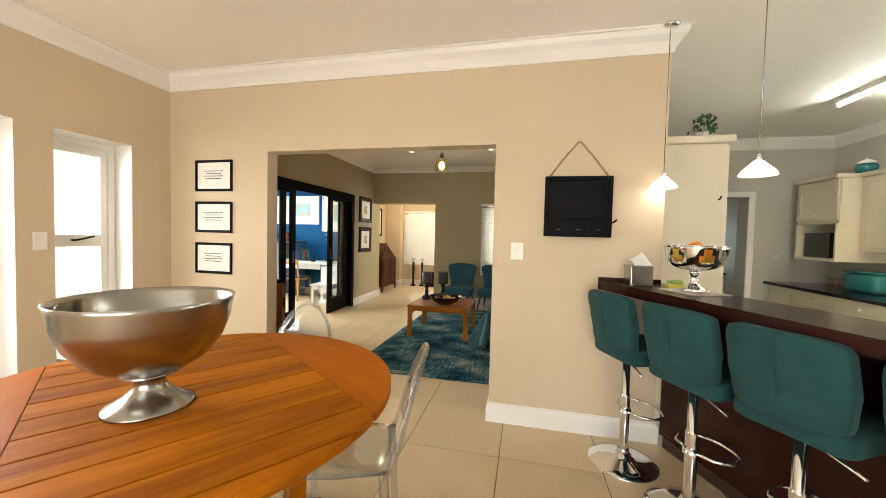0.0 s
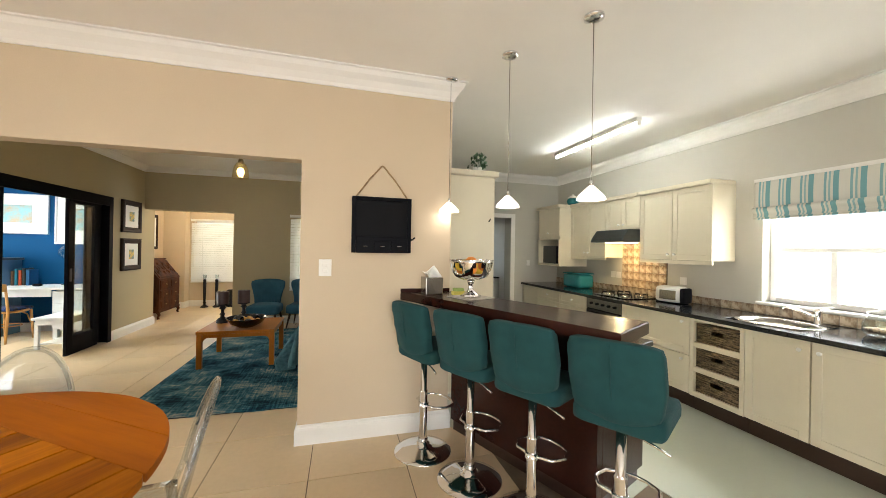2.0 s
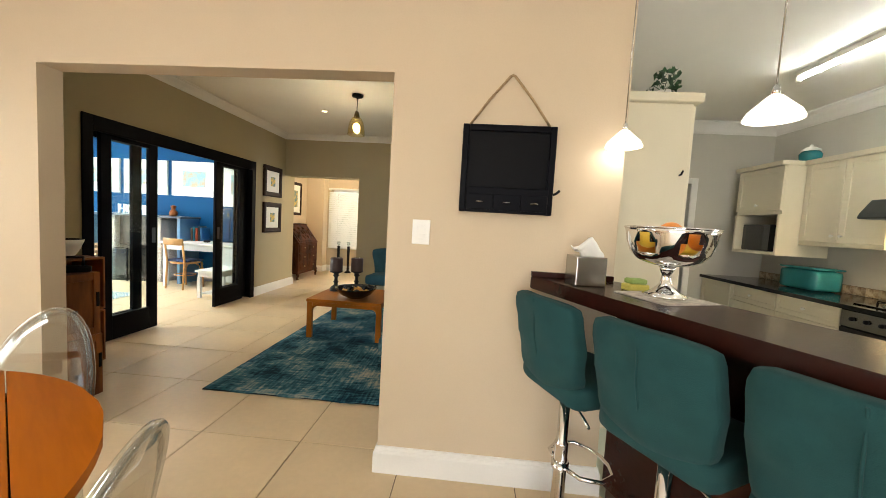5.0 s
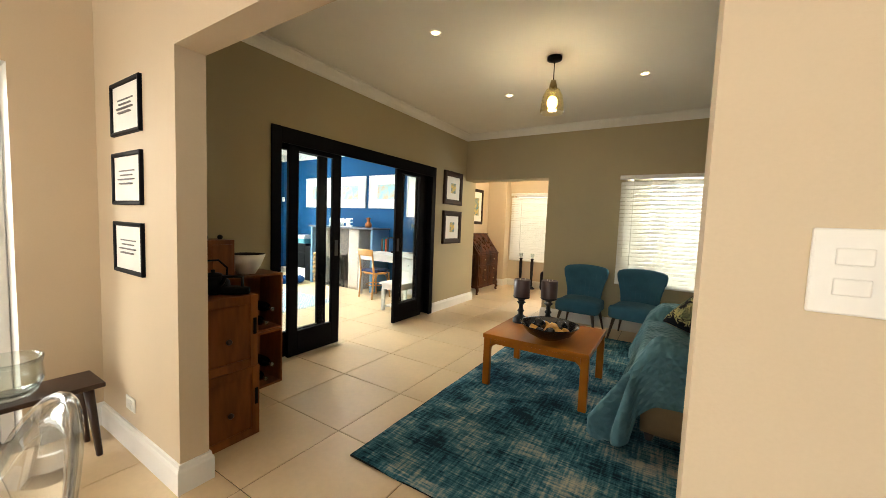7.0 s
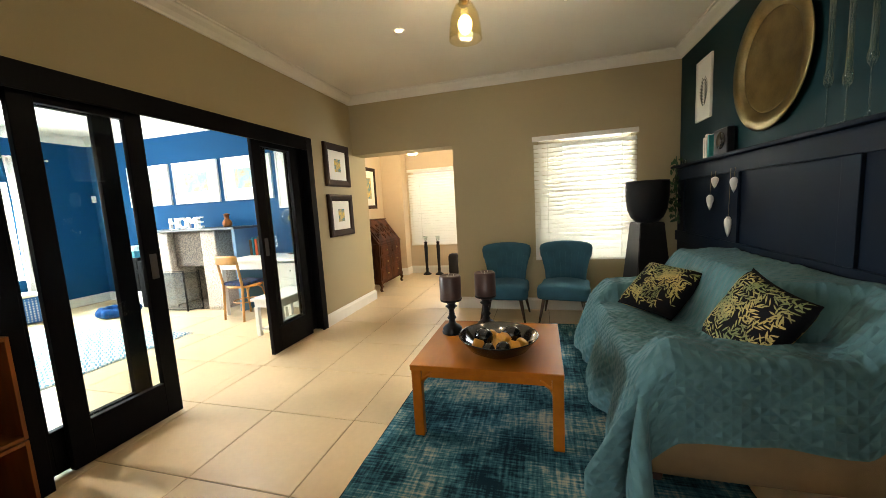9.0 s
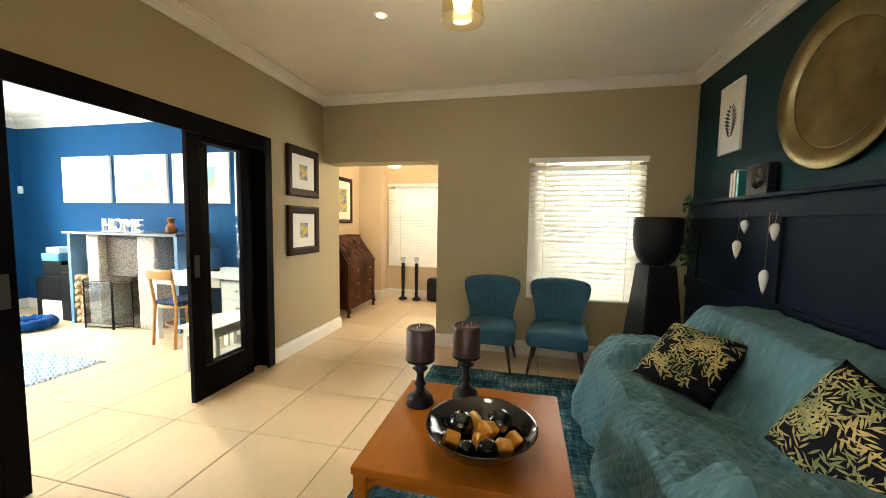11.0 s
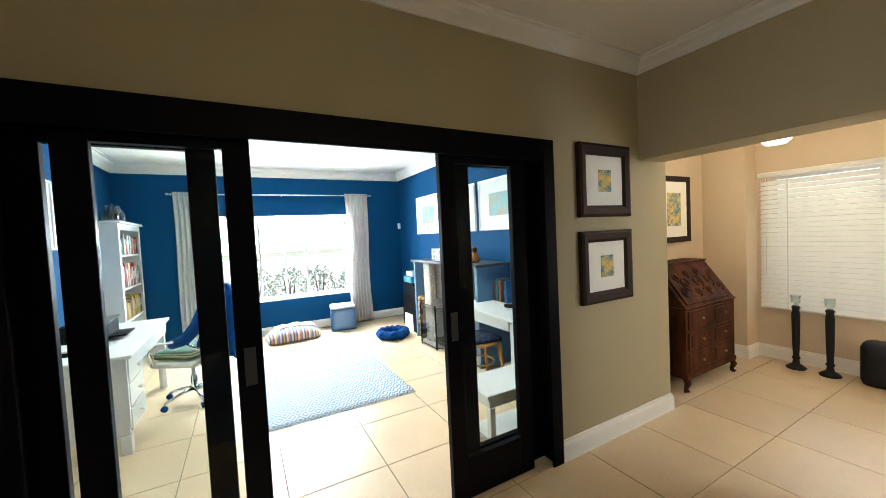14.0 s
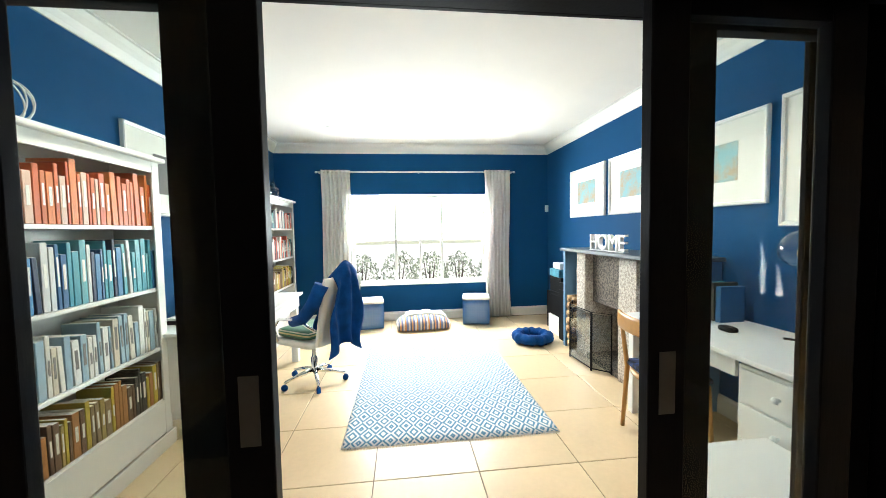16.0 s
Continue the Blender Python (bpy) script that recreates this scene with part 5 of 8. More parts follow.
for x in (-1, 1):
    for y in (-1, 1):
        bm = tube([(x * 0.362, y * 0.352, 0.30), (x * 0.345, y * 0.352, 0.335), (x * 0.29, y * 0.352, 0.375)], 0.018, 4)
        part("bracket", bm, CTABLE, ct)
for x in (-1, 1):
    part("rail", box(x * 0.375 - 0.012, x * 0.375 + 0.012, -0.33, 0.33, 0.345, 0.389, 0.004), CTABLE, ct)


def pillar_candle():
    t = thing("candle_holder", pose(0, 0, 0), "black turned wooden candle holder", "candle holder", "candle holders on the coffee table")
    part("stem", lathe([(r * 1.13, z * 1.12) for r, z in ((0, 0), (0.06, 0), (0.062, 0.01), (0.055, 0.02), (0.058, 0.03), (0.045, 0.045), (0.024, 0.06), (0.018, 0.08), (0.028, 0.095), (0.018, 0.11), (0.016, 0.14), (0.024, 0.155), (0.036, 0.165), (0.022, 0.175), (0.03, 0.19), (0.062, 0.20), (0.066, 0.212), (0.060, 0.212), (0, 0.205))], 28), POTPAINT, t)
    return t


def candle():
    t = thing("pillar_candle", pose(0, 0, 0), "thick brown three-wick pillar candle", "candle", "pillar candles")
    part("wax", lathe([(r * 1.24, z * 1.20) for r, z in ((0, 0), (0.056, 0), (0.058, 0.01), (0.058, 0.128), (0.053, 0.136), (0.045, 0.132), (0, 0.130))], 28), CANDLE, t)
    for k in range(3):
        a = k * 2.1
        part("wick", tube([(0.025 * math.cos(a), 0.025 * math.sin(a), 0.154), (0.026 * math.cos(a), 0.027 * math.sin(a), 0.172)], 0.0015, 5), PAPER, t)
    return t


ph, cd = pillar_candle(), candle()
ph.matrix_world, cd.matrix_world = pose(-0.657, 5.237, 0.436), pose(-0.657, 5.237, 0.668)
copy_thing(ph, pose(-0.44, 5.345, 0.436, 0, 0, 40))
copy_thing(cd, pose(-0.44, 5.345, 0.668, 0, 0, 40))
BX, BY = -0.312, 4.93
db = thing("decorative_bowl", pose(BX, BY, 0.436), "wide shallow black bowl on the coffee table", "bowl")
part("bowl", lathe([(0, 0), (0.085, 0), (0.10, 0.008), (0.17, 0.046), (0.219, 0.108), (0.225, 0.116), (0.216, 0.114), (0.165, 0.058), (0.095, 0.021), (0, 0.015)], 40), BLACKGLOSS, db)
for x, y, z, r in ((-0.085, 0.02, 0.030, 0.055), (0.07, 0.075, 0.032, 0.055), (0.04, -0.105, 0.030, 0.042), (-0.04, -0.115, 0.034, 0.036)):
    b = thing("wooden_ball", pose(BX + x, BY + y, 0.436 + z), "dark polished wooden ball in the bowl", "ornament", "balls in the bowl")
    part("ball", ball(r, (0, 0, r)), BLACKGLOSS, b)
for x, y, z, a in ((0.0, 0.04, 0.062, 20), (0.125, -0.01, 0.062, 70), (0.0, -0.035, 0.058, 120), (0.09, -0.075, 0.068, 30), (-0.05, 0.10, 0.062, 80), (-0.11, -0.06, 0.062, 10), (0.03, 0.0, 0.085, 55)):
    b = thing("yellow_pod", pose(BX + x, BY + y, 0.436 + z, 30, 20, a), "dyed yellow wooden pod in the bowl", "ornament", "pods in the bowl")
    part("pod", box(-0.03, 0.03, -0.026, 0.026, -0.034, 0.034, 0.009), YELLOWWOOD, b)

# ---- sofa with its throw ----
sofa = thing("sofa", pose(0, 0, 0.013), "beige two-seat sofa under a quilted throw", "sofa")
part("base", soft_box(0.36, 1.27, 4.56, 6.04, 0.06, 0.38, 0.03, 6), BEIGECLOTH, sofa)
part("seat_cushion", soft_box(0.34, 1.0, 4.82, 5.80, 0.375, 0.455, 0.04, 5), BEIGECLOTH, sofa)
part("backrest", soft_box(0.98, 1.28, 4.86, 6.00, 0.375, 0.80, 0.08, 6), BEIGECLOTH, sofa)
for y in (4.55, 5.80):
    part("arm", soft_box(0.36, 1.25, y, y + 0.25, 0.375, 0.555, 0.07, 6), BEIGECLOTH, sofa)
for x in (0.42, 1.2):
    for y in (4.64, 5.96):
        part("foot", lathe([(0.022, 0), (0.03, 0.062), (0, 0.062)], 12, m=Matrix.Translation((x, y, 0))), DARKWOOD, sofa)


def sstep(a, b, x):
    t = max(0.0, min(1.0, (x - a) / (b - a)))
    return t * t * (3 - 2 * t)


def sofa_top(x, y):
    """Height of the sofa's upper side, softened as cloth lies on it."""
    seat = 0.475
    arm = 0.600 * (1 - sstep(4.74, 4.92, y)) + 0.605 * sstep(5.68, 5.86, y)
    z = max(seat, arm) if arm > seat else seat
    z = seat + (max(arm, seat) - seat) * sstep(0.30, 0.46, x)
    end = 0.28 * (1 - sstep(4.76, 4.92, y))
    z = z + (0.83 - z) * sstep(0.76 + end, 0.97 + end, x)
    return z


def throw(u, v):
    p, q = -0.43 + u * 1.37, -0.31 + v * 2.11
    x = 0.335 + max(p, 0.0)
    y = 4.525 + max(q, 0.0)
    over = 6.07
    r = 0.0
    if y > over:
        r, y = y - over, over
    z = sofa_top(x, y)
    dp, dq = max(-p, 0.0), max(-q, 0.0)
    drop = math.hypot(dp, dq * 1.25) if dp and dq else dp + dq
    drop = min(drop + r, z - 0.012)
    k = min(1.0, drop / 0.35)
    fold = 0.050 * math.sin(q * 9.5 + 0.6) + 0.024 * math.sin(q * 21 + 1.0)
    foldy = 0.016 * math.sin(p * 10 + 0.3) + 0.008 * math.sin(p * 23)
    if dp and dq:
        # the corner of the cloth falls in one deep pleat between two ridges
        a = math.atan2(dq, dp) / (math.pi / 2)
        out = 0.06 + 0.10 * math.sin(a * 8.6 + 0.5) + 0.05 * a
        x -= 0.012 + k * out * math.cos(a * math.pi / 2) + k * 0.07 * (1 - a)
        y -= 0.012 + k * max(0.0, out) * (0.35 + 0.9 * math.sin(a * math.pi / 2))
    elif dp:
        x -= 0.012 + k * (0.075 + fold)
    elif dq:
        y -= 0.012 + k * (0.03 + foldy)
    if r:
        y += 0.02 + k * 0.05
    if not (dp or dq or r):
        wr = 0.016 * noise.noise(Vector((x * 5, y * 4, 1.0))) + 0.008 * noise.noise(Vector((x * 11, y * 9, 3.0)))
        pull = max(0.0, noise.noise(Vector((x * 2.2 + y * 5.5, (y - x) * 1.4, 0.5))))
        z += 0.012 + abs(wr) * 1.8 + 0.045 * pull * sstep(4.95, 5.1, y) * (1 - sstep(5.55, 5.7, y)) * (1 - sstep(0.6, 0.75, x))
        # a ridge where the cloth rides up over the front of the arm
        z += 0.05 * math.exp(-((y - 4.60) / 0.05) ** 2 - ((x - 0.44) / 0.12) ** 2)
    return (min(x, 1.31), y, max(0.006, z - drop))


tw = thing("throw_blanket", pose(0, 0, 0.013), "quilted teal throw draped over the sofa", "throw")
o = part("cloth", grid(throw, 90, 150), THROW, tw)
weave = o.data.uv_layers.new(name="weave")
for lp_ in o.data.loops:
    i, j = divmod(lp_.vertex_index, 151)
    weave.data[lp_.index].uv = (i / 90 * 1.37, j / 150 * 2.11)
solidify(o, 0.008, 1)


def cushion(m, seed):
    t = thing("scatter_cushion", m, "black cushion printed with olive leaves on the sofa", "cushion", "cushions on the sofa")
    S = 0.20

    def face(s):
        def f(u, v):
            a, b = 2 * u - 1, 2 * v - 1
            pin = 1 - 0.10 * (1 - abs(a) ** 2) * abs(b) ** 4 - 0.0
            pin2 = 1 - 0.10 * (1 - abs(b) ** 2) * abs(a) ** 4
            th = 0.075 * ((1 - a ** 4) * (1 - b ** 4)) ** 0.5
            return (S * a * pin2, s * th, S * b * pin)
        return f
    bm = grid(face(1), 16, 16)
    grid(face(-1), 16, 16, bm)
    bmesh.ops.remove_doubles(bm, verts=bm.verts, dist=0.0015)
    part("cover", bm, CUSHION, t)
    rg = random.Random(seed)
    for s in (-1, 1):
        f = face(s)
        bm = bmesh.new()
        for k in range(64):
            cx, cy, an = rg.uniform(0.06, 0.94), rg.uniform(0.06, 0.94), rg.uniform(0, 6.28)
            for j in range(3 + k % 3):
                bx0, by0 = cx + math.cos(an) * j * 0.055, cy + math.sin(an) * j * 0.055
                for sd in (-1, 1):
                    d = an + sd * rg.uniform(0.45, 1.0)
                    L, W = rg.uniform(0.08, 0.13), rg.uniform(0.008, 0.013)
                    if not (0.06 < bx0 < 0.94 and 0.06 < by0 < 0.94):
                        continue
                    pts = []
                    for r1, r2 in ((0, 0), (0.35, 0.9), (0.65, 0.8), (1, 0), (0.65, -0.8), (0.35, -0.9)):
                        uu = bx0 + math.cos(d) * L * r1 - math.sin(d) * W * r2
                        vv = by0 + math.sin(d) * L * r1 + math.cos(d) * W * r2
                        q = Vector(f(min(0.98, max(0.02, uu)), min(0.98, max(0.02, vv))))
                        q.y += s * (0.002 + 0.0004 * (k % 4))
                        pts.append(bm.verts.new(q))
                    bm.faces.new(pts)
        part("leaf_print", bm, PRINTLEAF, t, "printed olive and ochre leaves")["kind"] = "stuff"
    return t


def leaning(at, normal, spin):
    """A pose whose local y axis points along -normal, turned about it by spin degrees."""
    y = -Vector(normal).normalized()
    x = y.cross(Vector((0, 0, 1))).normalized()
    z = x.cross(y)
    m = Matrix((x, y, z)).transposed().to_4x4()
    return Matrix.Translation(at) @ m @ Euler((0, radians(spin), 0)).to_matrix().to_4x4()


cushion(leaning((0.87, 4.86, 0.69), (-0.86, -0.22, 0.45), 14), 3)
cushion(leaning((0.69, 5.575, 0.665), (-0.47, -0.42, 0.77), 6), 8)


# ---- slipper chairs ----
def slipper_chair():
    t = thing("slipper_chair", pose(0, 0, 0), "armless teal wool cocktail chair with tapered wooden legs", "chair", "pair of teal chairs under the window")
    part("seat", soft_box(-0.25, 0.25, -0.26, 0.22, 0.25, 0.41, 0.05, 7, lambda x, y, z: (x * (1 + 0.06 * (y < -0.1)), y, z + 0.015 * (1 - (x / 0.25) ** 2) * (z > 0.33))), CHAIRCLOTH, t)

    def shape(x, y, z):
        v = (z - 0.38) / 0.45
        wid = 0.86 + 0.26 * sstep(0.1, 0.95, v)
        return (x * wid, y + 0.04 * v - 0.07 * (abs(x) / 0.25) ** 2.2, z - 0.03 * (abs(x) / 0.25) ** 2 * (v > 0.7) )
    part("backrest", soft_box(-0.25, 0.25, 0.15, 0.24, 0.38, 0.83, 0.04, 9, shape), CHAIRCLOTH, t)
    for k in range(-3, 4):
        part("channel", tube([(k * 0.062 * (0.86 + 0.26 * sstep(0.1, 0.95, v)), 0.148 + 0.04 * v - 0.07 * (abs(k * 0.062) / 0.25) ** 2.2, 0.42 + 0.36 * v) for v in [j / 6 * 0.80 for j in range(7)]], 0.004, 5), CHAIRCLOTH, t)
    for x in (-1, 1):
        for y in (-1, 1):
            part("leg", tube([(x * 0.19, -0.02 + y * 0.19, 0.27), (x * 0.24, -0.02 + y * 0.25, 0.0)], [0.021, 0.010], 10), DARKWOOD, t)
    return t


sc = slipper_chair()
sc.matrix_world = pose(-0.47, 6.965, 0, 0, 0, -3)
copy_thing(sc, pose(0.165, 6.975, 0, 0, 0, -8))

pt = thing("pedestal_planter", pose(0.95, 6.955, 0, 0, 0, 12), "tall tapered black pedestal carrying a black bowl planter", "planter")
bm = bmesh.new()
a = [bm.verts.new((x * 0.20, y * 0.20, 0.0)) for x, y in ((-1, -1), (1, -1), (1, 1), (-1, 1))]
b = [bm.verts.new((x * 0.115, y * 0.115, 1.02)) for x, y in ((-1, -1), (1, -1), (1, 1), (-1, 1))]
bm.faces.new(a[::-1])
bm.faces.new(b)
for i in range(4):
    bm.faces.new((a[i], a[(i + 1) % 4], b[(i + 1) % 4], b[i]))
bmesh.ops.bevel(bm, geom=bm.edges[:], offset=0.008, segments=2, affect="EDGES")
part("pedestal", bm, POTPAINT, pt)
part("bowl", lathe([(0, 1.021), (0.10, 1.021), (0.145, 1.07), (0.178, 1.15), (0.192, 1.27), (0.195, 1.41), (0.19, 1.425), (0.182, 1.41), (0.178, 1.28), (0.16, 1.16), (0, 1.12)], 36), POTPAINT, pt)


# ---- blinds and windows ----
def slatted_blind(name, m, w, z0, z1, label, tilt=54):
    t = thing(name, m, label, "blind", "slatted window blinds")
    part("head_rail", box(-w / 2 - 0.015, w / 2 + 0.015, -0.055, -0.003, z1 - 0.05, z1, 0.004), SLAT, t)
    n = int((z1 - 0.07 - z0) / 0.05)
    bm = bmesh.new()
    bx(bm, -w / 2, w / 2, -0.028, 0.028, -0.0014, 0.0014)
    sl = mesh_of("slat", bm, SLAT)
    for k in range(n):
        s = new("slat", sl)
        s.parent = t
        s.matrix_local = pose(0, -0.03, z0 + 0.034 + k * 0.05, tilt)
    part("bottom_rail", box(-w / 2, w / 2, -0.05, -0.012, z0 - 0.008, z0 + 0.012, 0.004), SLAT, t)
    for x in (-w * 0.36, w * 0.36):
        part("tape", box(x - 0.004, x + 0.004, -0.058, -0.0565, z0, z1 - 0.05), SLAT, t)
    part("cord", tube([(-w / 2 + 0.06, -0.062, z1 - 0.06), (-w / 2 + 0.06, -0.062, z0 + 0.35)], 0.002, 5), WHITE, t)
    return t


def window_in(name, axis, c, a0, a1, z0, z1, bars, label):
    """A white window in a wall: bars as (a0, a1, z0, z1)."""
    t = thing(name, pose(0, 0, 0), label, "window")
    t["kind"] = "structure"
    bm = bmesh.new()
    e = 0.04
    for b in [(a0, a0 + e, z0, z1), (a1 - e, a1, z0, z1), (a0 + e, a1 - e, z0, z0 + e), (a0 + e, a1 - e, z1 - e, z1)] + list(bars):
        if axis == "y":
            bx(bm, b[0], b[1], c - 0.02, c + 0.02, b[2], b[3], 0.003)
        else:
            bx(bm, c - 0.02, c + 0.02, b[0], b[1], b[2], b[3], 0.003)
    part("frame", bm, WHITE, t)
    if axis == "y":
        p = part("pane", box(a0 + e - 0.003, a1 - e + 0.003, c - 0.003, c + 0.003, z0 + e - 0.003, z1 - e + 0.003), GLASS, t)
    else:
        p = part("pane", box(c - 0.003, c + 0.003, a0 + e - 0.003, a1 - e + 0.003, z0 + e - 0.003, z1 - e + 0.003), GLASS, t)
    p.visible_shadow = False
    return t


window_in("window_2", "y", YN + 0.2, -0.078, 0.878, 0.622, 1.948, [(0.38, 0.42, 0.66, 1.91)], "white window behind the slatted blind")
window_in("window_3", "y", 9.80, -2.478, -0.902, 0.602, 1.978, [(-1.71, -1.67, 0.64, 1.94)], "white nook window behind the slatted blind")
slatted_blind("slatted_blind", pose(0.40, YN - 0.002, 0), 1.06, 0.61, 2.0, "white slatted blind, closed, over the window")
slatted_blind("slatted_blind", pose(-1.70, 9.658, 0), 1.66, 0.56, 2.01, "white slatted blind, closed, over the nook window")

# ---- pictures, lamps and wall things ----
ARTA = mat("abstract_print", (0.60, 0.42, 0.10), 0.7, vary=0.6, scale=22, grain=50, second=(0.08, 0.22, 0.26))
DARKFRAME = mat("dark_brown_frame", (0.030, 0.015, 0.009), 0.5, spec=0.12, vary=0.2, scale=10)
for z in (1.59, 1.0):
    t = picture("framed_print", pose(XW, 6.885, z, 0, 0, 90), 0.53, 0.495, 0.078, 0.04, DARKFRAME, PAPER, "square print in a deep dark brown frame", [(0, 0.2475, 0.13, 0.15, ARTA)], "pair of framed prints")
picture("framed_print", pose(-3.0, 8.80, 1.31, 0, 0, 90), 0.62, 0.72, 0.06, 0.035, DARKFRAME, PAPER, "framed print on a cream mount in the nook", [(0, 0.36, 0.26, 0.36, ARTA)])
lamp = thing("pendant_lamp", pose(-0.47, 5.20, 0), "amber ribbed glass pendant lamp, lit", "lamp")
part("canopy", lathe([(0, H - 0.001), (0.06, H - 0.001), (0.06, H - 0.025), (0.02, H - 0.035), (0, H - 0.035)], 24), BLACKMETAL, lamp)
part("cord", tube([(0, 0, H - 0.03), (0, 0, 2.52)], 0.004, 6), BLACKMETAL, lamp)
part("cap", lathe([(0, 2.53), (0.02, 2.53), (0.03, 2.49), (0.034, 2.46), (0, 2.46)], 20), BRASS, lamp)
o = part("shade", lathe([(0.034, 2.47), (0.055, 2.455), (0.082, 2.40), (0.094, 2.33), (0.098, 2.265), (0.094, 2.265), (0.090, 2.33), (0.078, 2.398), (0.052, 2.45), (0.034, 2.463)], 36), AMBER, lamp)
o.visible_shadow = False
part("bulb", ball(0.042, (0, 0, 2.35), 1.25), LAMPGLOW, lamp, "glowing warm bulb")
bulb("sitting_bulb", (-0.47, 5.20, 2.28), 5.5, WARM, 0.04)
def downlight(x, y, watts):
    t = thing("downlight", pose(x, y, H), "small recessed ceiling downlight, lit", "light", "ceiling downlights")
    part("ring", lathe([(0.030, -0.001), (0.046, -0.001), (0.046, -0.005), (0.040, -0.008), (0.030, -0.004)], 24), WHITE, t)
    part("lens", lathe([(0, -0.003), (0.030, -0.003), (0.030, -0.0015), (0, -0.0015)], 20), LAMPGLOW, t)
    d = bpy.data.lights.new("downlight_spot", "SPOT")
    d.energy, d.color, d.spot_size, d.spot_blend, d.shadow_soft_size = watts, (1.0, 0.78, 0.5), radians(95), 0.6, 0.03
    o = new("downlight_spot", d)
    o.location = (x, y, H - 0.02)
for x in (-1.14, 0.15):
    for y in (4.41, 5.88):
        downlight(x, y, 2.5)
# panelled east wall
pn = thing("wall_panelling", pose(0, 0, 0), "dark navy timber wall panelling with a narrow ledge", "panelling")
part("backing", box(XE - 0.012, XE - 0.0005, Y2 + 0.001, YN - 0.001, 0.0, 1.50), NAVY, pn)
part("top_rail", box(XE - 0.034, XE - 0.0125, Y2 + 0.001, YN - 0.001, 1.42, 1.54, 0.003), NAVY, pn)
part("bottom_rail", box(XE - 0.034, XE - 0.0125, Y2 + 0.001, YN - 0.001, 0.80, 0.90, 0.003), NAVY, pn)
for y in (3.06, 4.02, 5.06, 6.10, 7.14):
    part("batten", box(XE - 0.032, XE - 0.0125, y - 0.055, y + 0.055, 0.901, 1.419, 0.003), NAVY, pn)
part("ledge", box(XE - 0.085, XE - 0.0005, Y2 + 0.001, YN - 0.001, 1.541, 1.565, 0.004), NAVY, pn)
tr = thing("brass_tray", pose(XE - 0.004, 5.745, 2.06, 0, -90, 0), "large round aged brass tray hung on the teal wall", "tray", "brass trays")
part("dish", lathe([(0, 0.016), (0.29, 0.012), (0.298, 0.015), (0.298, 0.001), (0, 0.001)], 64), BRASS, tr)
part("rim", lathe([(0.299, 0.016), (0.305, 0.018), (0.32, 0.034), (0.40, 0.040), (0.408, 0.034), (0.40, 0.028), (0.325, 0.022), (0.301, 0.001), (0.299, 0.001), (0.299, 0.016)], 64), BRASS, tr)
copy_thing(tr, pose(XE - 0.004, 4.50, 2.09, 0, -90, 0))
bp_ = picture("botanical_print", pose(XE, 6.735, 1.915, 0, 0, -90), 0.30, 0.52, 0.012, 0.02, WHITE, PAPER, "pale unframed-looking print of a dark leaf", ())
bm = bmesh.new()
for k in range(9):
    for s in (-1, 1):
        z0, L = 0.12 + k * 0.026, 0.095 * math.sin(0.5 + k * 0.28)
        q = [bm.verts.new((x, -0.0115, z)) for x, z in ((0, z0), (s * L * 0.5, z0 + 0.006), (s * L, z0 + 0.035), (s * L * 0.5, z0 + 0.032))]
        bm.faces.new(q)
part("leaf", bm, mat("dark_leaf_print", (0.02, 0.03, 0.025), 0.8, vary=0.2), bp_)
for k, (y, z, L) in enumerate(((6.46, 1.20, 0.07), (6.38, 1.36, 0.05), (6.075, 1.33, 0.06), (6.14, 1.02, 0.085))):
    t = thing("hanging_heart", pose(XE - 0.045, y, 0), "white enamel heart hanging on a string", "ornament", "hanging hearts")
    part("heart", lathe([(0, z - L), (0.012, z - L * 0.6), (0.026, z + L * 0.2), (0.024, z + L * 0.6), (0.010, z + L * 0.85), (0, z + L * 0.8)], 14), HEART, t)
    part("string", tube([(0, 0, z + L * 0.8), (0.006, 0, 1.45)], 0.0012, 5), ROPE, t)
for y, stem in ((5.21, 0.19), (5.09, 0.16), (4.965, 0.21)):
    t = thing("flute_vase", pose(XE - 0.045, y, 1.565), "tall slim clear glass flute on a thin stem on the ledge", "vase", "glass flutes on the ledge")
    part("foot", lathe([(0, 0), (0.028, 0), (0.029, 0.004), (0.006, 0.012), (0.004, 0.03), (0.004, stem), (0, stem)], 18), CLEAR, t)
    part("flute", lathe([(0, stem + 0.001), (0.008, stem + 0.001), (0.017, stem + 0.02), (0.019, stem + 0.045), (0.013, stem + 0.08), (0.011, stem + 0.2), (0.013, stem + 0.42), (0.011, stem + 0.42), (0.009, stem + 0.2), (0.011, stem + 0.08), (0.015, stem + 0.03), (0, stem + 0.008)], 18), CLEAR, t)
for k, (y, h, c) in enumerate(((6.53, 0.17, PAPER), (6.49, 0.19, HEART), (6.45, 0.18, TEALCER))):
    t = thing("book", pose(XE - 0.045, y, 1.565), "small book standing on the ledge", "book", "books on the ledge")
    part("cover", box(-0.03, 0.03, -0.014, 0.014, 0, h, 0.002), c, t)
t = thing("mantel_clock", pose(XE - 0.05, 6.24, 1.565, 0, 0, -90), "dark round-faced clock on the ledge", "clock")
part("case", box(-0.11, 0.11, -0.025, 0.025, 0, 0.19, 0.006), POTPAINT, t)
part("dial", lathe([(0, 0), (0.06, 0), (0.065, 0.006), (0, 0.008)], 28, m=pose(0.02, -0.026, 0.1, 90)), BLACKGLOSS, t)
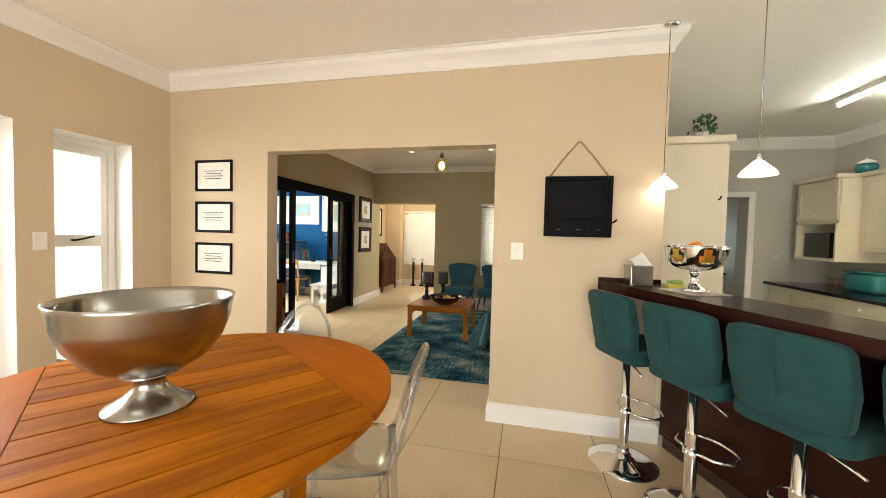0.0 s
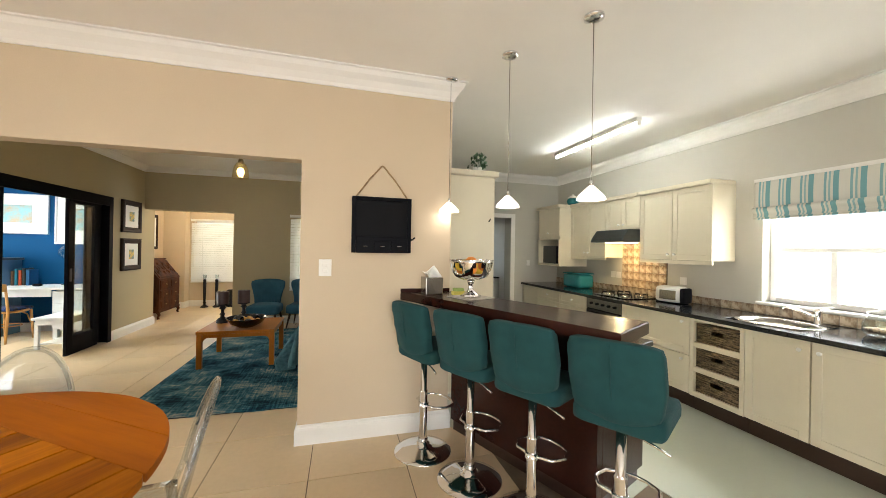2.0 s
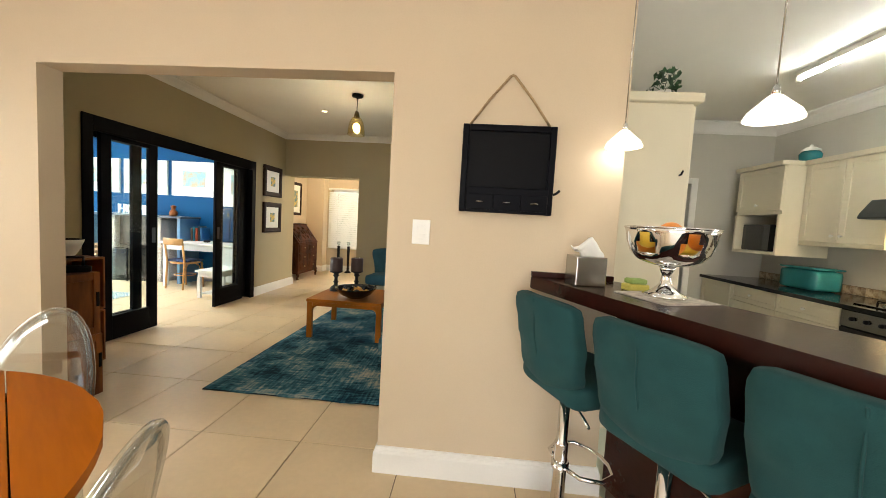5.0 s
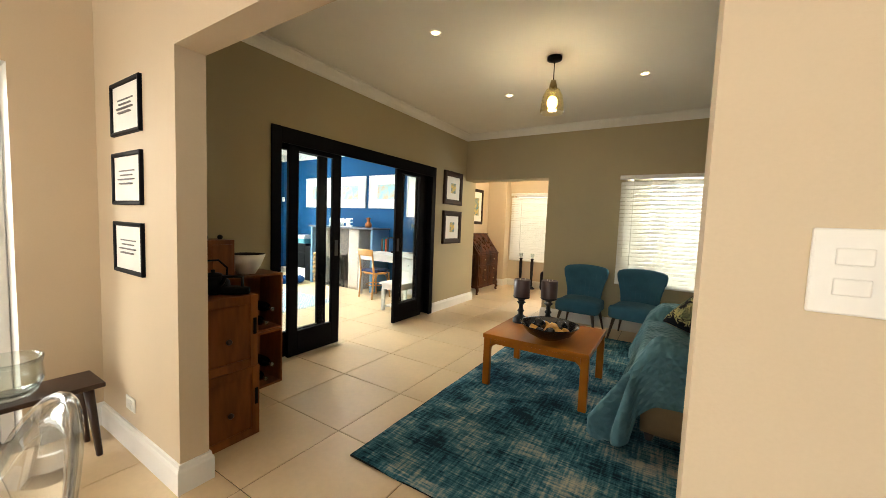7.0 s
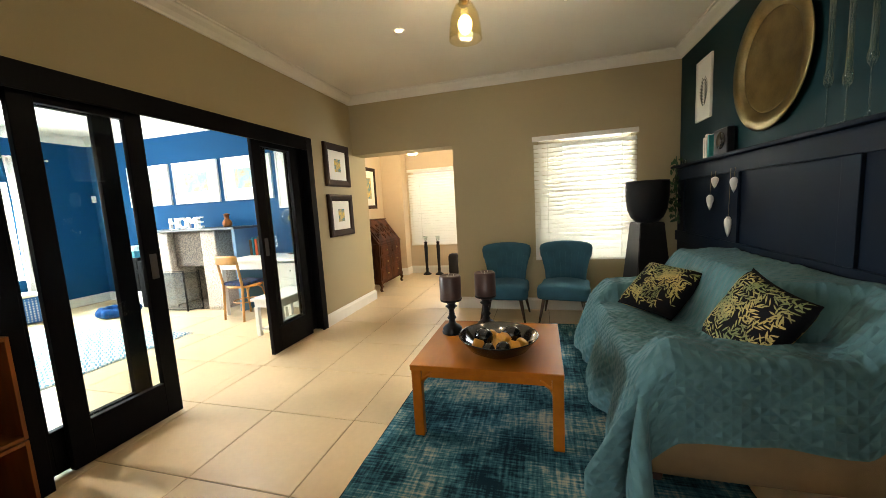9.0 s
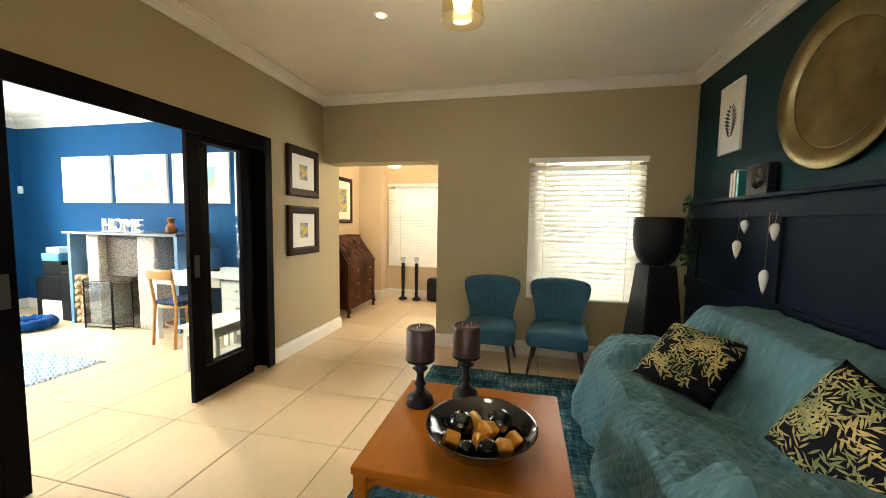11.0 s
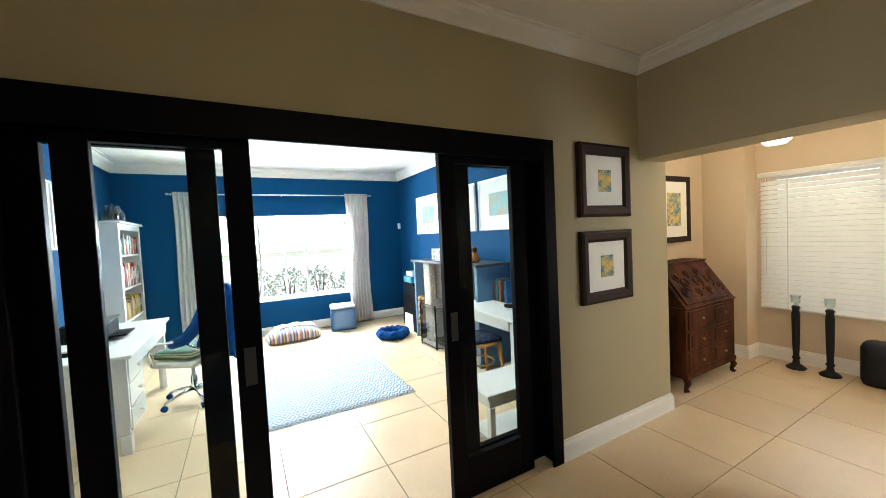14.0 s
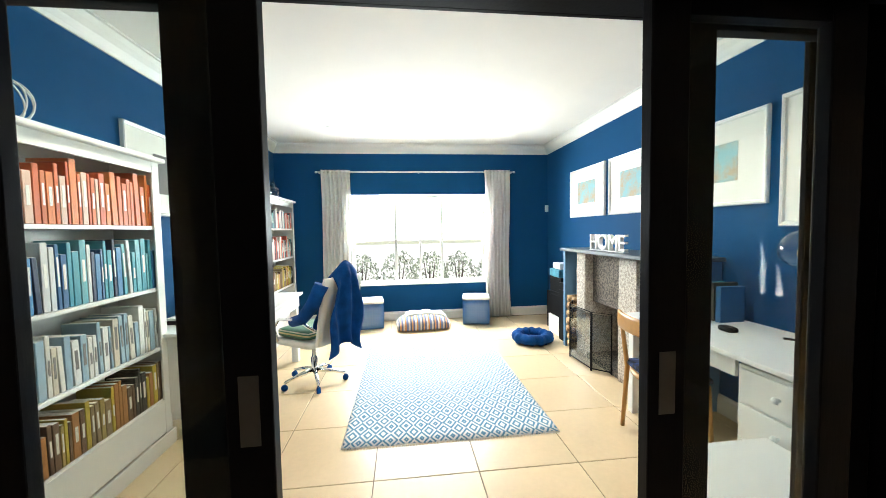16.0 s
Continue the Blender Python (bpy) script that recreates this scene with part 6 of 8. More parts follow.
for k in range(2):
    t = thing("tea_light", pose(XE - 0.05, 7.08 - k * 0.06, 1.565), "tiny glass tea light holder", "candle holder", "tea lights")
    part("cup", lathe([(0, 0), (0.017, 0), (0.02, 0.04), (0.017, 0.04), (0.014, 0.005), (0, 0.005)], 14), CLEAR, t)
gl = thing("leaf_garland", pose(1.27, 7.18, 0), "dark green leaf garland hanging in the corner", "garland")
bm = bmesh.new()
rng = random.Random(11)
for k in range(150):
    z = rng.uniform(1.0, 1.62)
    a, r, s = rng.uniform(0, 6.28), rng.uniform(0.0, 0.055), rng.uniform(0.02, 0.035)
    m = Matrix.Translation((r * math.cos(a), r * math.sin(a), z)) @ Euler((rng.uniform(0, 6), rng.uniform(0, 6), a)).to_matrix().to_4x4()
    bm.faces.new([bm.verts.new(m @ Vector(p)) for p in ((-s, 0, 0), (0, s * 0.45, 0.004), (s, 0, 0), (0, -s * 0.45, 0.004))])
part("leaves", bm, LEAFGREEN, gl)
part("stem", tube([(0, 0, 1.66), (0.01, 0.01, 1.3), (0, 0, 1.0)], 0.004, 6), LEAFGREEN, gl)

# ---- crates and wine rack by the opening ----
def crate(name, m, w, d, h, label, front=True):
    """A pine box, its front facing +x locally."""
    t = thing(name, m, label, "crate", "stacked wooden crates")
    bm = bmesh.new()
    bx(bm, -d, -0.012, -w / 2, -w / 2 + 0.014, 0.001, h - 0.001, 0.002)
    bx(bm, -d, -0.012, w / 2 - 0.014, w / 2, 0.001, h - 0.001, 0.002)
    bx(bm, -d, -0.012, -w / 2 + 0.014, w / 2 - 0.014, 0.001, 0.016)
    bx(bm, -d, -0.012, -w / 2 + 0.014, w / 2 - 0.014, h - 0.016, h - 0.001)
    bx(bm, -d, -d + 0.012, -w / 2 + 0.014, w / 2 - 0.014, 0.016, h - 0.016)
    part("case", bm, PINE, t)
    if front:
        part("front_panel", box(-0.022, -0.010, -w / 2 + 0.014, w / 2 - 0.014, 0.016, h - 0.016), PINE, t)
        bm = bmesh.new()
        for y0, y1, z0, z1 in ((-w / 2, -w / 2 + 0.045, 0.001, h - 0.001), (w / 2 - 0.045, w / 2, 0.001, h - 0.001), (-w / 2 + 0.045, w / 2 - 0.045, 0.001, 0.05), (-w / 2 + 0.045, w / 2 - 0.045, h - 0.05, h - 0.001)):
            bx(bm, -0.011, 0.0, y0, y1, z0, z1, 0.003)
        part("front_frame", bm, PINE, t)
        part("pull", ball(0.016, (0.008, 0.0, h * 0.42), 1.0, 12), DARKWOOD, t)
        part("latch", box(0.0, 0.008, w / 2 - 0.03, w / 2 - 0.012, h * 0.45, h * 0.68, 0.002), BLACKMETAL, t)
    return t


crate("wooden_crate", pose(-1.58, 3.145, 0.0), 0.345, 0.46, 0.425, "orange pine crate with a framed front, stacked below another")
crate("wooden_crate", pose(-1.585, 3.14, 0.425), 0.34, 0.46, 0.425, "orange pine crate with a framed front, stacked on another")
for z in (0.0, 0.44):
    crate("wine_crate", pose(-2.09, 3.57, z), 0.50, 0.31, 0.435, "open wooden crate holding wine bottles", False)
    for j in range(3):
        for k in range(2):
            bt = thing("wine_bottle", pose(-2.38, 3.41 + j * 0.14 + k * 0.05, z + 0.058 + k * 0.10, 0, 90, 0), "dark glass wine bottle lying in the crate", "bottle", "wine bottles")
            part("glass", lathe([(0, 0), (0.036, 0), (0.038, 0.01), (0.038, 0.17), (0.03, 0.20), (0.015, 0.225), (0.014, 0.27), (0, 0.27)], 16), BLACKGLOSS, bt)
            part("capsule", lathe([(0.0155, 0.24), (0.0155, 0.274), (0, 0.274)], 12), STEEL, bt)
cb = thing("cream_bowl", pose(-2.22, 3.60, 0.876), "cream enamel bowl with a dark inside", "bowl")
part("outside", lathe([(0, 0), (0.06, 0), (0.065, 0.01), (0.10, 0.07), (0.128, 0.145), (0.124, 0.147)], 32), IVORY, cb)
part("inside", lathe([(0.124, 0.147), (0.094, 0.07), (0.06, 0.015), (0, 0.012)], 32), POTPAINT, cb)
wb = thing("wooden_box", pose(-2.21, 3.36, 0.876, 0, 0, 6), "small orange pine box on the crates", "box")
part("body", box(-0.10, 0.10, -0.09, 0.09, 0.0, 0.26, 0.004), PINE, wb)
part("front", box(0.10, 0.11, -0.07, 0.07, 0.03, 0.23, 0.003), PINE, wb)
for y in (-0.05, 0.05):
    part("knob", ball(0.018, (0.0, y, 0.275), 1.0, 12), POTPAINT, wb)
kt = thing("iron_kettle", pose(-1.79, 3.16, 0.851), "black cast iron kettle on the crate", "kettle")
part("body", lathe([(0, 0), (0.07, 0), (0.09, 0.03), (0.085, 0.07), (0.05, 0.10), (0.0, 0.105)], 24), BLACKMETAL, kt)
part("lid", lathe([(0.05, 0.10), (0.045, 0.112), (0.01, 0.12), (0.012, 0.135), (0, 0.138)], 20), BLACKMETAL, kt)
part("handle", tube([(0, -0.075, 0.07), (0, -0.08, 0.14), (0, -0.03, 0.19), (0, 0.03, 0.19), (0, 0.08, 0.14), (0, 0.075, 0.07)], 0.006, 8), BLACKMETAL, kt)
part("spout", tube([(0.07, 0, 0.05), (0.11, 0, 0.08), (0.13, 0, 0.11)], [0.016, 0.012, 0.009], 10), BLACKMETAL, kt)
ip = thing("flat_iron", pose(-1.68, 3.22, 0.851, 0, 0, 35), "old black flat iron on the crate", "iron")
part("sole", soft_box(-0.09, 0.09, -0.045, 0.045, 0.0, 0.045, 0.012, 4, lambda x, y, z: (x, y * (1 - 0.7 * max(0, x) / 0.09), z)), BLACKMETAL, ip)
part("handle", tube([(-0.06, 0, 0.04), (-0.06, 0, 0.10), (0.05, 0, 0.10), (0.05, 0, 0.04)], 0.010, 8), POTPAINT, ip)

# ---- nook ----
bu_ = thing("writing_bureau", pose(-2.50, 8.49, 0), "carved dark oak fall-front bureau with three drawers", "bureau")
bm = bmesh.new()
pr = [(-0.47, 0.15), (0.0, 0.15), (0.0, 0.76), (-0.26, 1.11), (-0.47, 1.11)]
a = [bm.verts.new((x, -0.44, z)) for x, z in pr]
b = [bm.verts.new((x, 0.44, z)) for x, z in pr]
bm.faces.new(a)
bm.faces.new(b[::-1])
for i in range(5):
    bm.faces.new((a[i], b[i], b[(i + 1) % 5], a[(i + 1) % 5]))
part("case", bm, OAKDARK, bu_)
part("top", box(-0.475, -0.245, -0.455, 0.455, 1.111, 1.13, 0.004), OAKDARK, bu_)
part("moulding", box(-0.47, 0.012, -0.452, 0.452, 0.742, 0.758, 0.004), OAKDARK, bu_)
part("skirt", box(-0.46, 0.012, -0.45, 0.45, 0.12, 0.165, 0.006), OAKDARK, bu_)
for k in range(3):
    z = 0.178 + k * 0.19
    d = part("drawer", box(0.0, 0.014, -0.41, 0.41, z, z + 0.172, 0.006), OAKDARK, bu_)
    for y in (-0.2, 0.2):
        part("carved_panel", box(0.013, 0.020, y - 0.17, y + 0.17, z + 0.03, z + 0.142, 0.005), OAKDARK, d)
        part("pull", ball(0.013, (0.028, y, z + 0.086), 1.0, 10), BRASS, d)
sl = part("fall_front", box(-0.20, 0.20, -0.40, 0.40, -0.008, 0.008, 0.004, m=Matrix.Translation((-0.124, 0, 0.943)) @ Euler((0, radians(53.4), 0)).to_matrix().to_4x4()), OAKDARK, bu_)
rng = random.Random(2)
m0 = Matrix.Translation((-0.117, 0, 0.949)) @ Euler((0, radians(53.4), 0)).to_matrix().to_4x4()
for cx, cy, r0, turn in ((0, 0, 0.085, 1), (0, -0.20, 0.075, -1), (0, 0.20, 0.075, 1), (-0.07, -0.31, 0.05, 1), (-0.07, 0.31, 0.05, -1), (0.08, -0.31, 0.05, -1), (0.08, 0.31, 0.05, 1), (-0.10, -0.10, 0.045, 1), (-0.10, 0.10, 0.045, -1), (0.10, -0.10, 0.045, 1), (0.10, 0.10, 0.045, -1)):
    pts = [m0 @ Vector((cx + r0 * (1 - k / 18) * math.cos(turn * k * 0.62), cy + r0 * (1 - k / 18) * math.sin(turn * k * 0.62), 0.002)) for k in range(15)]
    part("carved_scroll", tube(pts, 0.0085, 6), OAKDARK, sl)
for x in (-0.43, -0.03):
    for y in (-0.41, 0.41):
        part("foot", tube([(x, y, 0.14), (x + 0.03, y * 1.03, 0.08), (x + 0.01, y * 1.02, 0.03), (x + 0.025, y * 1.04, 0.0)], [0.032, 0.026, 0.018, 0.026], 10), OAKDARK, bu_)


def tall_candlestick():
    t = thing("candlestick", pose(0, 0, 0), "tall turned black candlestick with a glass cup", "candlestick", "pair of floor candlesticks")
    part("stem", lathe([(0, 0), (0.075, 0), (0.08, 0.012), (0.06, 0.03), (0.03, 0.05), (0.024, 0.09), (0.034, 0.11), (0.024, 0.13), (0.030, 0.3), (0.034, 0.55), (0.026, 0.60), (0.036, 0.62), (0.026, 0.635), (0, 0.64)], 24), POTPAINT, t)
    part("cup", lathe([(0, 0.641), (0.02, 0.641), (0.036, 0.67), (0.040, 0.74), (0.036, 0.74), (0.032, 0.672), (0, 0.65)], 22), CLEAR, t)
    return t


tc_ = tall_candlestick()
tc_.location = (-2.20, 9.47, 0)
copy_thing(tc_, pose(-1.955, 9.46, 0))
sp_ = thing("speaker", pose(-1.66, 9.47, 0), "small rounded black speaker on the floor", "speaker")
part("cabinet", soft_box(-0.10, 0.10, -0.10, 0.10, 0.0, 0.40, 0.06, 6), POTPAINT, sp_)
nl = thing("ceiling_light", pose(-2.05, 8.60, 0), "small warm ceiling light in the nook", "light")
part("rod", tube([(0, 0, H - 0.001), (0, 0, 2.24)], 0.008, 8), BRASS, nl)
part("shade", lathe([(0.02, 2.25), (0.09, 2.22), (0.10, 2.17), (0.07, 2.14), (0, 2.135)], 24), LAMPGLOW, nl)
bulb("nook_bulb", (-2.05, 8.60, 2.08), 10, WARM, 0.05)


# ---- study materials ----
def dotted(name, ground, dot, pitch):
    """Cloth with a grid of small round dots."""
    m = mat(name, ground, 0.9, vary=0.1, grain=400, bump=0.15)
    n, l = m.node_tree.nodes, m.node_tree.links
    tc, vo, lt, mx = n.new("ShaderNodeTexCoord"), n.new("ShaderNodeTexVoronoi"), n.new("ShaderNodeMath"), n.new("ShaderNodeMix")
    vo.inputs["Scale"].default_value, vo.inputs["Randomness"].default_value = 1 / pitch, 0.0
    lt.operation = "LESS_THAN"
    lt.inputs[1].default_value = 0.30
    mx.data_type = "RGBA"
    mx.inputs["A"].default_value, mx.inputs["B"].default_value = (*ground, 1), (*dot, 1)
    l.new(tc.outputs["Object"], vo.inputs["Vector"])
    l.new(vo.outputs["Distance"], lt.inputs[0])
    l.new(lt.outputs[0], mx.inputs["Factor"])
    l.new(mx.outputs["Result"], n["Principled BSDF"].inputs["Base Color"])
    return m


def lattice_rug(name, pale, blue):
    """A flat woven rug with rows of nested diamonds in blue on cream."""
    m = mat(name, pale, 0.95, vary=0.08, grain=250, bump=0.4)
    n, l = m.node_tree.nodes, m.node_tree.links
    tc, sp = n.new("ShaderNodeTexCoord"), n.new("ShaderNodeSeparateXYZ")
    l.new(tc.outputs["Object"], sp.inputs[0])
    tri = []
    for ax, pitch in (("X", 0.17), ("Y", 0.105)):
        d, p = n.new("ShaderNodeMath"), n.new("ShaderNodeMath")
        d.operation, p.operation = "DIVIDE", "PINGPONG"
        d.inputs[1].default_value, p.inputs[1].default_value = pitch, 0.5
        l.new(sp.outputs[ax], d.inputs[0])
        l.new(d.outputs[0], p.inputs[0])
        tri.append(p.outputs[0])
    ad, ns, a2, fr, gt = (n.new("ShaderNodeMath") for _ in range(5))
    nz = n.new("ShaderNodeTexNoise")
    nz.inputs["Scale"].default_value = 9
    l.new(tc.outputs["Object"], nz.inputs["Vector"])
    ad.operation, ns.operation, a2.operation, fr.operation, gt.operation = "ADD", "MULTIPLY", "ADD", "PINGPONG", "GREATER_THAN"
    ns.inputs[1].default_value, fr.inputs[1].default_value, gt.inputs[1].default_value = 0.10, 0.16, 0.085
    l.new(tri[0], ad.inputs[0])
    l.new(tri[1], ad.inputs[1])
    l.new(nz.outputs["Fac"], ns.inputs[0])
    l.new(ad.outputs[0], a2.inputs[0])
    l.new(ns.outputs[0], a2.inputs[1])
    l.new(a2.outputs[0], fr.inputs[0])
    l.new(fr.outputs[0], gt.inputs[0])
    mx = n.new("ShaderNodeMix")
    mx.data_type = "RGBA"
    mx.inputs["A"].default_value, mx.inputs["B"].default_value = (*pale, 1), (*blue, 1)
    l.new(gt.outputs[0], mx.inputs["Factor"])
    l.new(mx.outputs["Result"], n["Principled BSDF"].inputs["Base Color"])
    return m


SRUG = lattice_rug("blue_lattice_rug", (0.66, 0.68, 0.68), (0.09, 0.24, 0.36))
CUBEPAT = dotted("blue_dotted_cloth", (0.02, 0.11, 0.30), (0.55, 0.62, 0.66), 0.034)
CUSHSTRIPE = striped("striped_floor_cushion", [(0, (0.10, 0.12, 0.22)), (0.15, (0.55, 0.50, 0.44)), (0.3, (0.50, 0.20, 0.06)), (0.42, (0.12, 0.16, 0.30)), (0.6, (0.45, 0.42, 0.40)), (0.75, (0.08, 0.09, 0.14)), (0.88, (0.52, 0.25, 0.10))], 0.16, "Y")
ROYAL = mat("royal_blue_fleece", (0.004, 0.060, 0.22), 0.95, spec=0.08, vary=0.2, scale=12, grain=300, bump=0.4, sheen=0.05)
CURTAIN = translucent("white_linen_curtain", (0.90, 0.88, 0.85), 0.42)
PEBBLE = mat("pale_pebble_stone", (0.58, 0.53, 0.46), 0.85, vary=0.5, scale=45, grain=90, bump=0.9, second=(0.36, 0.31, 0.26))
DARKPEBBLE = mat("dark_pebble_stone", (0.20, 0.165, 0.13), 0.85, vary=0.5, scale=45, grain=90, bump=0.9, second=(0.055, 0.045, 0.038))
SLATE = mat("slate_shelf", (0.06, 0.07, 0.09), 0.4, vary=0.2, scale=6)
BLUEGREY = mat("pale_blue_paint", (0.10, 0.22, 0.36), 0.5, vary=0.05)
SMOKE = pane_material("smoked_mesh_glass", (0.66, 0.70, 0.72), 0.1, 0.05, 0.5, 3.0)
LOG = mat("split_firewood", (0.45, 0.28, 0.14), 0.9, vary=0.35, scale=20, grain=60, bump=0.4, per_object=0.2)
WHITEWOOD = mat("white_furniture_paint", (0.80, 0.79, 0.76), 0.3, vary=0.02, scale=3, bump=0.01)
LEATHERW = mat("white_leather", (0.70, 0.68, 0.62), 0.4, vary=0.05, scale=8, bump=0.05)
GREENPAD = striped("green_striped_pad", [(0, (0.05, 0.16, 0.09)), (0.5, (0.50, 0.46, 0.22)), (0.7, (0.05, 0.16, 0.09)), (0.85, (0.55, 0.52, 0.42))], 0.07, "Z")
BLUEBOX = mat("teal_box_card", (0.06, 0.30, 0.38), 0.6, vary=0.2, scale=20)
SCENE = mat("harbour_print", (0.22, 0.42, 0.46), 0.7, vary=0.6, scale=7, grain=40, second=(0.46, 0.36, 0.24))

rug_thing("woven_rug", -6.09, -3.955, 4.585, 6.05, SRUG, "flat woven blue and cream diamond rug", 0.008, PAPER)
bm = bmesh.new()
rng = random.Random(5)
for k in range(150):
    for x, s in ((-6.09, -1), (-3.955, 1)):
        y = 4.59 + k * 0.0097
        tube([(x, y, 0.005), (x + s * 0.025, y + rng.uniform(-0.006, 0.006), 0.003)], 0.0016, 4, bm)
fr = thing("rug_fringe", pose(0, 0, 0), "short cream cotton fringe of the rug", "rug")
fr["kind"] = "stuff"
part("threads", bm, PAPER, fr)

# ---- study window, curtains, garden ----
window_in("window_4", "x", SW - 0.12, 4.232, 6.328, 0.582, 1.958, [(4.88, 4.92, 0.622, 1.918), (5.27, 5.30, 0.622, 1.918), (5.61, 5.65, 0.622, 1.918), (4.272, 4.88, 1.23, 1.26), (4.92, 5.27, 1.23, 1.26), (5.30, 5.61, 1.23, 1.26), (5.65, 6.288, 1.23, 1.26)], "wide white window with glazing bars")
structure("window_4_sill", box(SW - 0.09, SW + 0.02, 4.20, 6.36, 0.555, 0.579, 0.004), WHITE, "white painted window sill")
for y0, y1 in ((3.82, 4.24), (6.29, 6.70)):
    t = thing("curtain", pose(SW + 0.09, (y0 + y1) / 2, 0), "white linen curtain, drawn aside", "curtain", "study curtains")
    w = (y1 - y0) / 2

    def drape(u, v):
        s = (u - 0.5) * 2
        pinch = 1 - 0.10 * math.sin(v * math.pi)
        return (0.035 * math.sin(u * 44) * (0.75 + 0.25 * v) + 0.006 * math.sin(v * 9 + u * 5), s * w * (pinch if y0 > 5 else 1.0) + 0.008 * math.sin(v * 7), 0.012 + 2.31 * (1 - v))
    solidify(part("cloth", grid(drape, 70, 14), CURTAIN, t), 0.002)
rod = thing("curtain_rod", pose(0, 0, 0), "thin white curtain rod on brackets", "curtain rod")
part("rod", tube([(SW + 0.09, 3.76, 2.29), (SW + 0.09, 6.76, 2.29)], 0.010, 10), WHITE, rod)
for y in (3.79, 5.27, 6.73):
    part("bracket", box(SW + 0.0005, SW + 0.082, y - 0.006, y + 0.006, 2.275, 2.287), WHITE, rod)
for y in (3.755, 6.765):
    part("finial", ball(0.018, (SW + 0.09, y, 2.29), 1.0, 12), WHITE, rod)
GRASS = mat("dry_lawn", (0.30, 0.29, 0.19), 0.95, vary=0.3, scale=3, grain=80, bump=0.5)
bm = bmesh.new()
vs = [bm.verts.new((x, y, -0.25)) for x, y in ((-900, -900), (900, -900), (900, 900), (-900, 900))]
bm.faces.new(vs)
structure("ground", bm, GRASS, "sunlit garden lawn")
# pale slabs added outside to reflect sun up through the openings
BOUNCE_PAVING = mat("pale_bounce_paving", (0.55, 0.52, 0.47), 0.85, vary=0.12, scale=2, grain=40, bump=0.15)
for name, b in (("pavement_study", (-45.0, -7.56, -15.0, 30.0)), ("pavement_patio", (-7.5, 4.7, -7.5, -3.21)), ("pavement_courtyard", (-7.5, -2.69, -3.2, 2.87)), ("pavement_kitchen", (4.76, 8.8, -4.0, 8.0)), ("pavement_north", (-3.5, 3.0, 9.95, 13.0))):
    structure(name, box(b[0], b[1], b[2], b[3], -0.26, -0.20), BOUNCE_PAVING, "pale paving added to bounce sunlight indoors")
# emitting wall added far out, so the study window looks white
BACKDROP_GLOW = glow("glowing_backdrop", (0.95, 1.0, 0.94), 2.2)
structure("backdrop", box(-70.2, -70.0, -70.0, 80.0, -0.25, 28.0), BACKDROP_GLOW, "glowing backdrop added in place of the bright sky")
GARDENWALL = mat("white_garden_wall", (0.75, 0.72, 0.66), 0.85, vary=0.08, scale=3, bump=0.1)
structure("garden_wall_east", box(9.0, 9.2, -6, 12, -0.25, 1.9), GARDENWALL, "white garden boundary wall")
structure("garden_wall_south", box(-6.0, 9.0, -8.2, -8.0, -0.25, 1.9), GARDENWALL, "white garden boundary wall")
BUSH = mat("bush_leaf", (0.34, 0.38, 0.27), 0.6, vary=0.4, scale=8)
rng = random.Random(21)
for cx, cy, r in ((-11.5, 3.9, 0.5), (-11.8, 4.9, 0.55), (-11.2, 5.7, 0.55), (-11.9, 6.6, 0.5), (-11.4, 7.4, 0.45), (-11.0, 3.0, 0.5)):
    t = thing("garden_bush", pose(cx, cy, -0.25), "leafy green garden bush in the sun", "bush", "garden bushes")
    bm = bmesh.new()
    for k in range(420):
        d = Vector((rng.gauss(0, 1), rng.gauss(0, 1), rng.gauss(0, 1))).normalized() * r * rng.uniform(0.55, 1.0) ** 0.5
        d.z = abs(d.z) * 1.6 + 0.25
        s = rng.uniform(0.03, 0.055)
        m = Matrix.Translation(d) @ Euler((rng.uniform(0, 6), rng.uniform(0, 6), rng.uniform(0, 6))).to_matrix().to_4x4()
        bm.faces.new([bm.verts.new(m @ Vector(p)) for p in ((-s, 0, 0), (0, s * 0.5, 0.01), (s, 0, 0), (0, -s * 0.5, 0.01))])
    part("leaves", bm, BUSH, t)
    bm = bmesh.new()
    for k in range(6):
        a = k * 1.05
        tube([(0, 0, 0), (0.1 * math.cos(a), 0.1 * math.sin(a), 0.35), (0.3 * r * math.cos(a), 0.3 * r * math.sin(a), 0.8)], [0.02, 0.014, 0.006], 6, bm)
    part("stems", bm, DARKWOOD, t)

# ---- study furniture ----
sn = thing("alarm_sensor", pose(SW + 0.02, SN - 0.022, 1.665, 0, 0, 45), "small white alarm sensor high in the wall corner", "sensor")
part("case", soft_box(-0.028, 0.028, -0.018, 0.018, 0, 0.11, 0.012, 4), WHITE, sn)
for y, r in ((4.50, 6), (6.09, -10)):
    t = thing("cube_ottoman", pose(-7.0, y, 0, 0, 0, r), "blue patterned cube ottoman with a white top", "ottoman", "cube ottomans under the window")
    part("body", soft_box(-0.2, 0.2, -0.2, 0.2, 0.0, 0.36, 0.02, 4), CUBEPAT, t)
    part("top", soft_box(-0.203, 0.203, -0.203, 0.203, 0.361, 0.41, 0.02, 4), LEATHERW, t)
fc = thing("floor_cushion", pose(-6.82, 5.27, 0, 0, 0, 4), "striped floor cushion with a white end", "cushion")
def pill(x, y, z):
    k = 1 - 0.45 * (abs(y) / 0.38) ** 3
    return (x * (1 - 0.2 * (abs(y) / 0.38) ** 2), y, 0.003 + (z) * k * (1 - 0.35 * (abs(x) / 0.25) ** 2))
part("cover", soft_box(-0.25, 0.25, -0.38, 0.38, 0.0, 0.22, 0.07, 8, pill), CUSHSTRIPE, fc)
